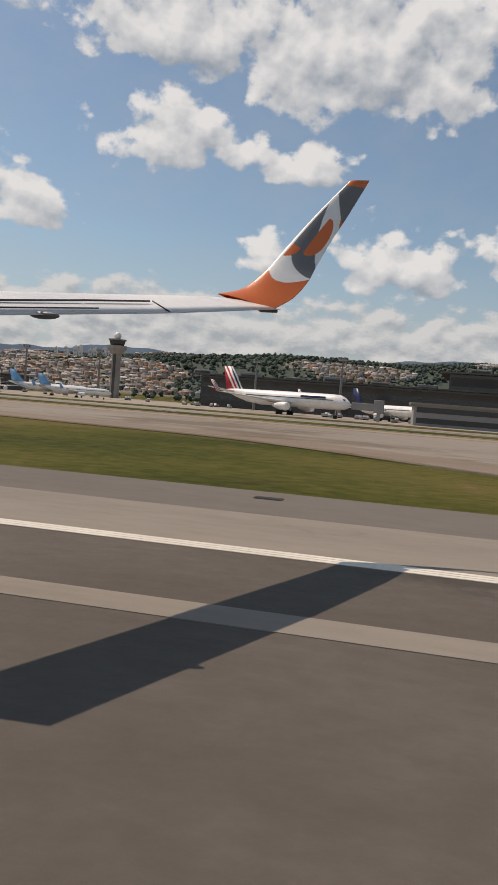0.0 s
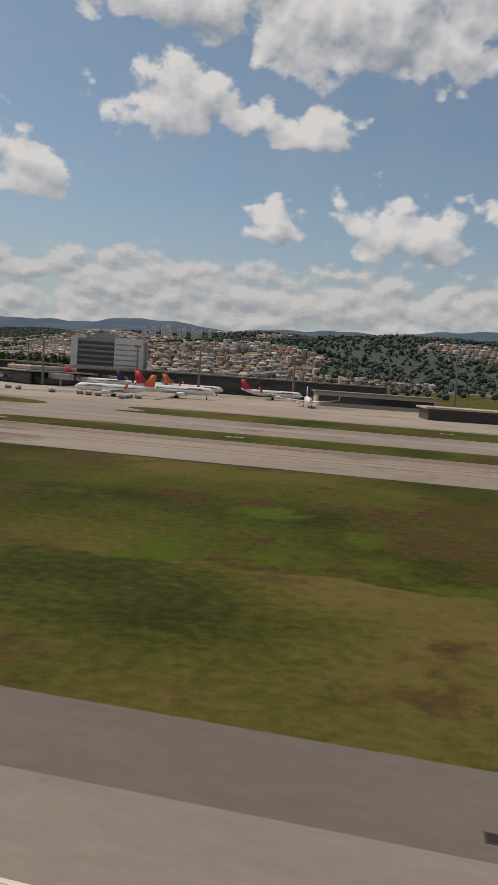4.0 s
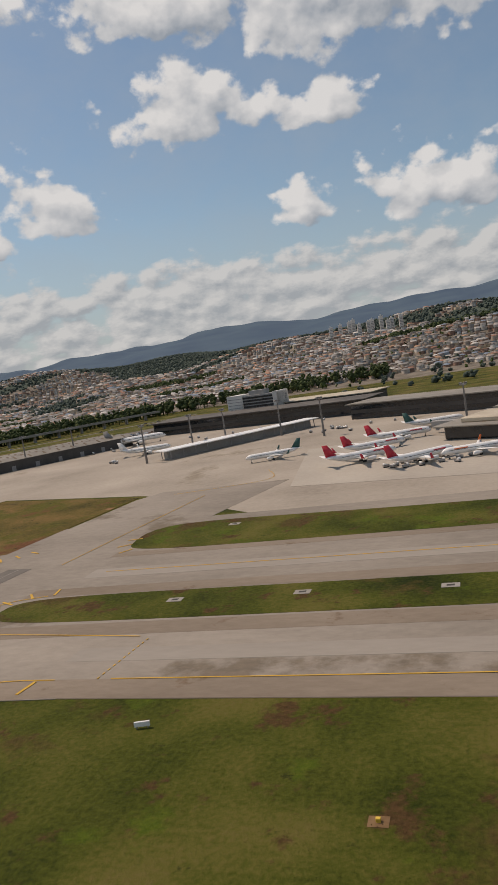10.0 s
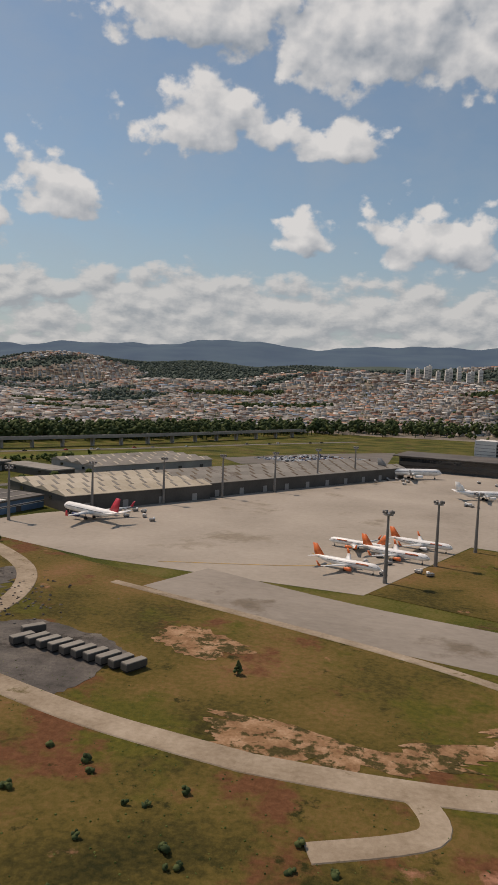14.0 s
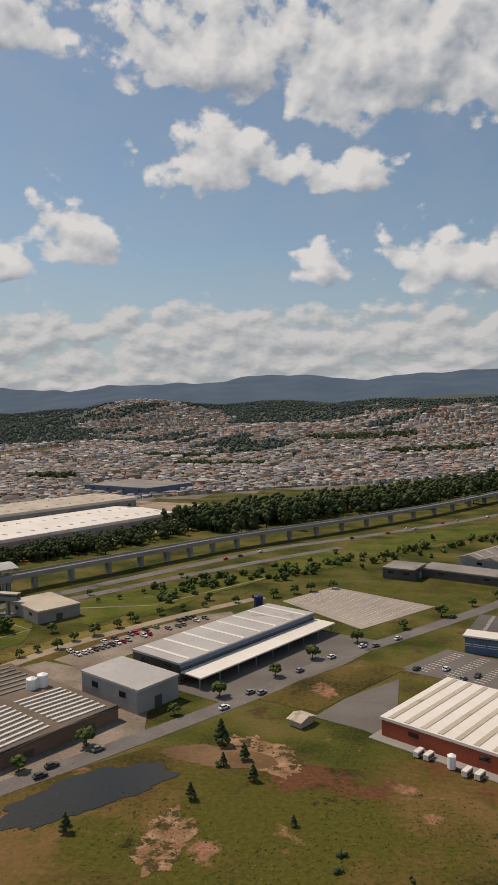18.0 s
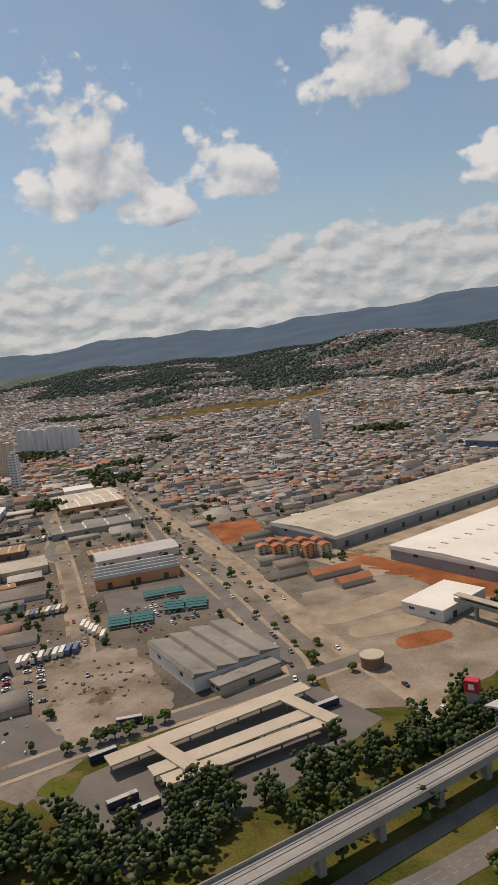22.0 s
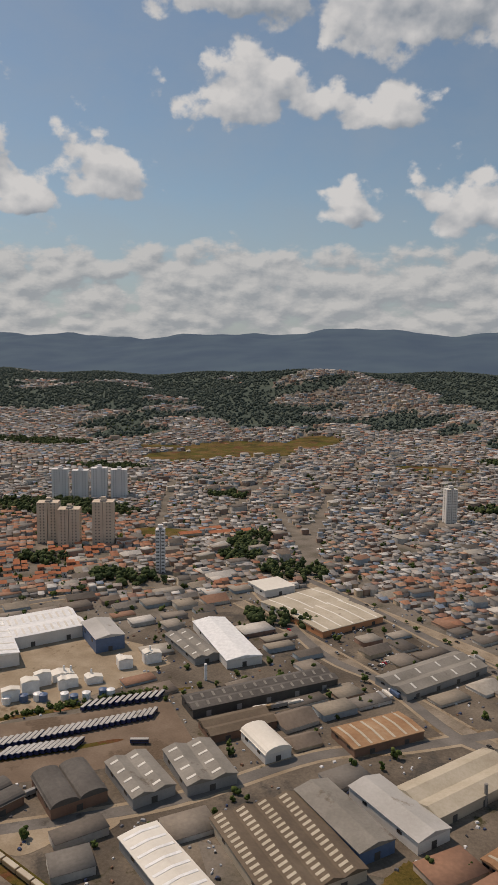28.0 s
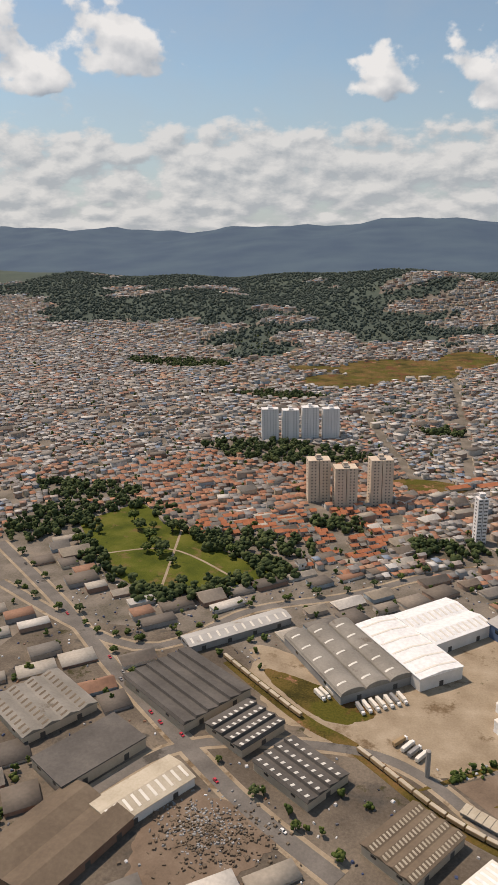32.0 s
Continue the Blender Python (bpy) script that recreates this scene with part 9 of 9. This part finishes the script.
TREES = [tree(-594, 60, 3.2, 1.7, 1, "leaf", "broad green street tree"), tree(-597, 66, 2.6, 1.4, 2, "leaf", "small round green street tree"), tree(-600, 72, 3.8, 2.1, 3, "leaf_dark", "large dark green shade tree"), tree(-590, 54, 4.2, 1.5, 4, "leaf_dark", "tall dark green tree"), tree(-522, 86, 3.6, 1.1, 7, "leaf_dark", "dark green conifer in rough grass", True)]
rnd = random.Random(21)


def plant(pts, kinds, lo=0.75, hi=1.25):
    for px, py in pts:
        t = TREES[rnd.choice(kinds)]
        k = rnd.uniform(lo, hi)
        ob = copy_thing(t, pose(px, py, float(height(np.float64(px), np.float64(py))), 0, 0, rnd.uniform(0, 360)))
        ob.scale = (k, k, k)


def along(line, gap, off, jitter=0.6):
    pts = [Vector(p) for p in smooth_line(line)]
    out, acc = [], 0.0
    for a, b in zip(pts, pts[1:]):
        d = b - a
        acc += d.length
        if acc > gap:
            acc = 0.0
            s = Vector((-d.y, d.x)).normalized()
            out.append((b.x + s.x * off + rnd.uniform(-jitter, jitter), b.y + s.y * off + rnd.uniform(-jitter, jitter)))
    return out


plant([(-522.5, 86.5), (-520, 81), (-515.5, 78.5), (-521, 73), (-509, 71), (-531, 64), (-518, 83), (-469, 82), (-456, 101), (-453, 104), (-463, 96), (-459.5, 84.5), (-457, 86), (-455.5, 84), (-441.5, 79.5), (-450, 106), (-483, 76), (-437, 62), (-396, 66)], [4], 0.35, 0.65)
plant(along([(-583, 80), (-576.5, 90), (-571.1, 99), (-565.4, 109), (-560, 120), (-552.6, 137.8), (-540.6, 150.6), (-520, 170)], 3.4, 1.6, 0.8), [0, 1], 0.45, 0.8)
plant([(-566 + rnd.gauss(0, 9), 150 + rnd.gauss(0, 9)) for _ in range(9)], [0, 1], 0.4, 0.7)
plant(along(MAIN_STREET_B, 8, 2.6), [0, 1, 2], 0.35, 0.65)
plant(along(MAIN_STREET, 11, -3.0), [0, 1], 0.35, 0.6)
plant(along(BUS_STREET, 12, 3.2), [0, 1, 2], 0.6, 0.9)
plant(along(NORTH_STREET, 8, 2.4), [0, 2], 0.6, 0.9)
plant(along(LOWER_ROAD, 9, 3), [0, 1], 0.5, 0.8)
plant([(-1050 + rnd.gauss(0, 18), 215 + rnd.gauss(0, 12)) for _ in range(16)], [0, 2], 0.9, 1.6)
plant([(-694 + k * 1.6, 72 + k * 2.4 + rnd.uniform(-1, 1)) for k in range(7)], [0, 2], 0.5, 0.8)


def wood(name, x, y, h, r, leaf, label, per=7):
    """A stand of trees as stuff: each tree a few ragged clumps over a thin stem."""
    bm = bmesh.new()
    bmesh.ops.create_icosphere(bm, subdivisions=1, radius=1)
    unit = np.array([v.co[:] for v in bm.verts])
    tri = np.array([[v.index for v in f.verts] for f in bm.faces])
    bm.free()
    n = len(x)
    z = height(x, y)
    vs, fs = [], []
    off = 0
    for k in range(per):
        a = rng.uniform(0, math.tau, n)
        q = rng.uniform(0, 0.75 if per < 12 else 1.0, n) * r
        lift = h * (0.30 + 0.58 * (k + rng.random(n)) / per)
        rad = r * rng.uniform(0.42, 0.75, n) * (1.05 - 0.45 * k / per) * (7 / max(per, 7)) ** 0.5
        jit = rng.uniform(0.7, 1.3, (n, len(unit), 1))
        v = unit[None] * jit * np.stack([rad, rad, rad * 0.9], -1)[:, None]
        v = v + np.stack([x + q * np.cos(a), y + q * np.sin(a), z + lift], -1)[:, None]
        vs.append(v.reshape(-1, 3))
        fs.append((tri[None] + (np.arange(n) * len(unit))[:, None, None] + off).reshape(-1, 3))
        off += n * len(unit)
    stem = np.array([(-1, -1, 0), (1, -1, 0), (1, 1, 0), (-1, 1, 0), (-0.6, -0.6, 1), (0.6, -0.6, 1), (0.6, 0.6, 1), (-0.6, 0.6, 1)])
    v = stem[None] * np.stack([0.09 * r, 0.09 * r, h * 0.7], -1)[:, None] + np.stack([x, y, z], -1)[:, None]
    quad = np.array([(0, 1, 5), (0, 5, 4), (1, 2, 6), (1, 6, 5), (2, 3, 7), (2, 7, 6), (3, 0, 4), (3, 4, 7)])
    vs.append(v.reshape(-1, 3))
    fs.append((quad[None] + (np.arange(n) * 8)[:, None, None] + off).reshape(-1, 3))
    v, f = np.concatenate(vs), np.concatenate(fs)
    me = bpy.data.meshes.new(name)
    me.vertices.add(len(v))
    me.vertices.foreach_set("co", v.ravel())
    me.loops.add(f.size)
    me.loops.foreach_set("vertex_index", f.ravel())
    me.polygons.add(len(f))
    me.polygons.foreach_set("loop_start", np.arange(len(f)) * 3)
    me.materials.append(M[leaf])
    me.update(calc_edges=True)
    return tagged(new(name, me), label, "trees", kind="stuff")


def scatter(poly_line, width, n):
    pts = [Vector(p) for p in smooth_line(poly_line)]
    seg = rng.integers(0, len(pts) - 1, n)
    t = rng.random(n)
    a, b = np.array([pts[i] for i in seg]), np.array([pts[i + 1] for i in seg])
    d = (b - a) / np.linalg.norm(b - a, axis=1)[:, None]
    p = a + (b - a) * t[:, None] + np.stack([-d[:, 1], d[:, 0]], -1) * rng.normal(0, width / 2.4, n)[:, None]
    return p[:, 0], p[:, 1]


def stand(name, x, y, h, r, leaf, label, per=7):
    n = len(x)
    wood(name, x, y, rng.uniform(*h, n), rng.uniform(*r, n), leaf, label, per)


x, y = scatter([(-585, 246), (-573, 272), (-557, 290), (-537, 315), (-515, 345), (-490, 390), (-450, 440), (-390, 470), (-320, 480)], 22, 900)
stand("eucalyptus_belt", x, y, (6, 10), (1.6, 2.8), "leaf_dark", "dark belt of tall eucalyptus trees before the town")
x, y = scatter([(-648, 140), (-638, 150), (-625.6, 172.8), (-615.6, 190.28), (-605.7, 210.05), (-596.1, 232.76), (-592.5, 269.82)], 10, 300)
ok = free_of(x, y, 0.5)
stand("tree_belt", x[ok], y[ok], (3, 6), (1.2, 2.2), "leaf_dark", "dark trees along the depot and viaduct", 14)
x, y = scatter([(-690, 45), (-668, 62), (-645, 88), (-634, 108)], 9, 170)
stand("tree_belt", x, y, (3, 5), (1.3, 2.2), "leaf_dark", "dense trees between bus terminal and viaduct", 28)
x, y = rng.normal(-790, 5, 60), rng.normal(99, 5, 60)
stand("lot_bushes", x, y, (0.8, 1.8), (0.8, 1.6), "leaf_dark", "dark bushes in the overgrown lot", 10)
x, y = scatter([(-923, 119.5), (-911.5, 129), (-898.5, 141.5), (-884, 155), (-874, 162)], 1.6, 120)
stand("hedge", x, y, (0.8, 1.5), (0.5, 0.9), "leaf", "green hedge between plant and bus yard", 6)
LAWN_TREES = [(-612.2, 81.7), (-602.7, 81.2), (-599.7, 86.7), (-595.9, 84.6), (-605.4, 74.8), (-598.9, 77.9), (-605.2, 100.3), (-603, 102), (-580.4, 122.2), (-582, 120.5), (-596.6, 59.6), (-589.1, 61.8), (-585.9, 68.4), (-625.1, 72.2), (-623.4, 73.4), (-621.4, 76), (-618.5, 78.4), (-613.3, 81.6), (-606.9, 76.5), (-603.7, 77.7), (-600.1, 80.2), (-597.2, 86.2), (-610.3, 68.7), (-606.7, 70.1), (-603.7, 73.3)]
x, y = (np.repeat([q[k] for q in LAWN_TREES], 2) + rng.normal(0, 0.8, 2 * len(LAWN_TREES)) for k in (0, 1))
stand("tree_belt", x, y, (2, 3.6), (1.2, 2.2), "leaf", "round bushes on the highway lawn", 30)
for cx, cy, rx, ry in WOODS:
    n = int(rx * ry * 0.16) + 12
    a, q = rng.uniform(0, math.tau, n), np.sqrt(rng.random(n))
    stand("grove", cx + rx * q * np.cos(a), cy + ry * q * np.sin(a), (2.6, 5), (1.4, 2.6), "leaf_dark", "dark grove of trees among the houses")
t = rng.random(150)
ring_line = CEMETERY + CEMETERY[:1]
x, y = scatter(ring_line, 7, 190)
stand("cemetery_trees", x, y, (2.6, 4.6), (1.5, 2.6), "leaf_dark", "dark trees round the cemetery lawn")
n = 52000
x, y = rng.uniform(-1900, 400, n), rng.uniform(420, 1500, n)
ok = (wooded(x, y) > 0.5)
stand("hill_woods", x[ok], y[ok], (2.2, 4.2), (2.0, 4.0), "leaf_hazed", "woods over the hills behind the town", 2)
n = 3600
x, y = rng.uniform(-1500, 0, n), rng.uniform(230, 800, n)
ok = (y > np.interp(x, EDGE_X, EDGE_Y) + 8) & free_of(x, y, 0.2)
stand("town_trees", x[ok], y[ok], (1.8, 3.4), (0.9, 1.7), "leaf", "scattered trees between the houses", 4)
n = 800
x, y = rng.uniform(-1080, -690, n), rng.uniform(62, 255, n)
ok = free_of(x, y, 0.6)
stand("yard_trees", x[ok], y[ok], (1.2, 2.8), (0.7, 1.3), "leaf", "trees and bushes between the workshops")
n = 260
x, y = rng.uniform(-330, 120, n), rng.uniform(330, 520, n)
stand("airport_woods", x, y, (2, 4.4), (1.4, 2.8), "leaf_hazed", "woods behind the terminals")
x, y = scatter([(-560, 150), (-548, 172), (-530, 195), (-505, 225), (-480, 250)], 10, 110)
stand("verge_bushes", x, y, (1.0, 2.2), (0.8, 1.4), "leaf", "bushes on the highway verge")
x, y = rng.uniform(-535, -352, 420), rng.uniform(26, 84, 420)
ok = (np.sin(x / 9.1 + y / 5.2) + np.sin(x / 21 - y / 8.3) > 0.35) & (np.abs(x + 460) > 12) & (y < 40 + 0.3 * (-352 - x))
stand("field_bushes", x[ok], y[ok], (0.25, 0.7), (0.22, 0.62), "leaf_dark", "low dark bushes in the rough grassland", 5)
# loose stones and scrap
def litter(name, x, y, size, mat, label):
    n = len(x)
    unit = np.array([(-1, -1, 0), (1, -1, 0), (1, 1, 0), (-1, 1, 0), (-0.7, -0.6, 1), (0.8, -0.7, 1), (0.6, 0.7, 1), (-0.7, 0.8, 1)])
    th = rng.uniform(0, math.tau, n)
    s = size * rng.uniform(0.4, 1.4, (n, 3))
    p = unit[None] * s[:, None]
    c, sn = np.cos(th)[:, None], np.sin(th)[:, None]
    v = np.stack([p[..., 0] * c - p[..., 1] * sn + x[:, None], p[..., 0] * sn + p[..., 1] * c + y[:, None], p[..., 2] + 0.03], -1)
    f = (np.array([(4, 5, 6, 7), (0, 1, 5, 4), (1, 2, 6, 5), (2, 3, 7, 6), (3, 0, 4, 7)])[None] + (np.arange(n) * 8)[:, None, None]).reshape(-1, 4)
    me = bpy.data.meshes.new(name)
    me.from_pydata(v.reshape(-1, 3).tolist(), [], f.tolist())
    me.materials.append(M[mat])
    return tagged(new(name, me), label, "litter", kind="stuff")


x, y = rng.normal(-971, 5, 300), rng.normal(88, 4, 300)
litter("scrap_heap", x, y, 0.26, "grey_wall", "heaps of scrap metal in the yard")
x, y = rng.normal(-968, 6.5, 450), rng.normal(86, 4.5, 450)
litter("rusty_heap", x, y, 0.34, "brown_roof", "rusty brown scrap lying round the grey heap")
x, y = rng.normal(-440, 6, 260), rng.normal(77, 6, 260)
litter("rubble_heap", x, y, 0.13, "rubble", "broken asphalt lumps")
x, y = rng.uniform(-1060, -700, 4200), rng.uniform(60, 255, 4200)
ok = free_of(x, y, 0.3)
litter("yard_goods", x[ok], y[ok], 0.33, "car_paint", "stacked goods and vehicles in the yards")
u, v = np.meshgrid(np.arange(26) * 1.35, np.arange(12) * 2.5 + (np.arange(12) // 2) * 1.4)
u, v = u.ravel(), v.ravel()
x, y = -446 + u * 0.62 - v * -0.62, 268 + u * 0.78 + v * -0.2
ok = inside(x, y, [(-458, 262), (-430, 300), (-396, 330), (-396, 272), (-425, 262), (-446, 246)]) & (rng.random(x.shape) < 0.75)
litter("far_parked_cars", x[ok], y[ok], 0.5, "car_paint", "rows of parked cars behind the cargo halls")

# tufts, weeds and pale clods in the grass
def tufts(x0, x1, y0, y1, n, size, mat, label, name="grass_tufts"):
    x, y = rng.uniform(x0, x1, n), rng.uniform(y0, y1, n)
    keep = (np.sin(x / 7.3 + y / 3.9) + np.sin(x / 17.1 - y / 5.3) + 0.6 * np.sin(x / 2.9)) > rng.uniform(-1.2, 1.4, n)
    return litter(name, x[keep], y[keep], size, mat, label)


tufts(-316, -256, 12, 41, 6000, 0.022, "green_grass", "dark tufts in the airfield grass")
tufts(-540, -352, 13, 62, 6500, 0.06, "leaf", "weeds and low bushes in rough grassland")
tufts(-540, -470, 62, 84, 2200, 0.07, "leaf", "weeds and low bushes in rough grassland")
tufts(-474, -452, 52, 65, 420, 0.06, "leaf", "low weeds growing in the red earth")
tufts(-527, -490, 55, 80, 1300, 0.075, "dry_grass", "pale dry clods in rough grassland", "pale_clods")
x, y = rng.normal(-706, 8, 70), rng.normal(93, 6.5, 70)
litter("gravel_heaps", x, y, 0.32, "gravel", "heaps of gravel in the yard")
x, y = rng.normal(-436, 5.5, 300), rng.normal(78, 4, 300)
litter("rubble_heap", x, y, 0.15, "rubble", "dark heaps of broken asphalt")
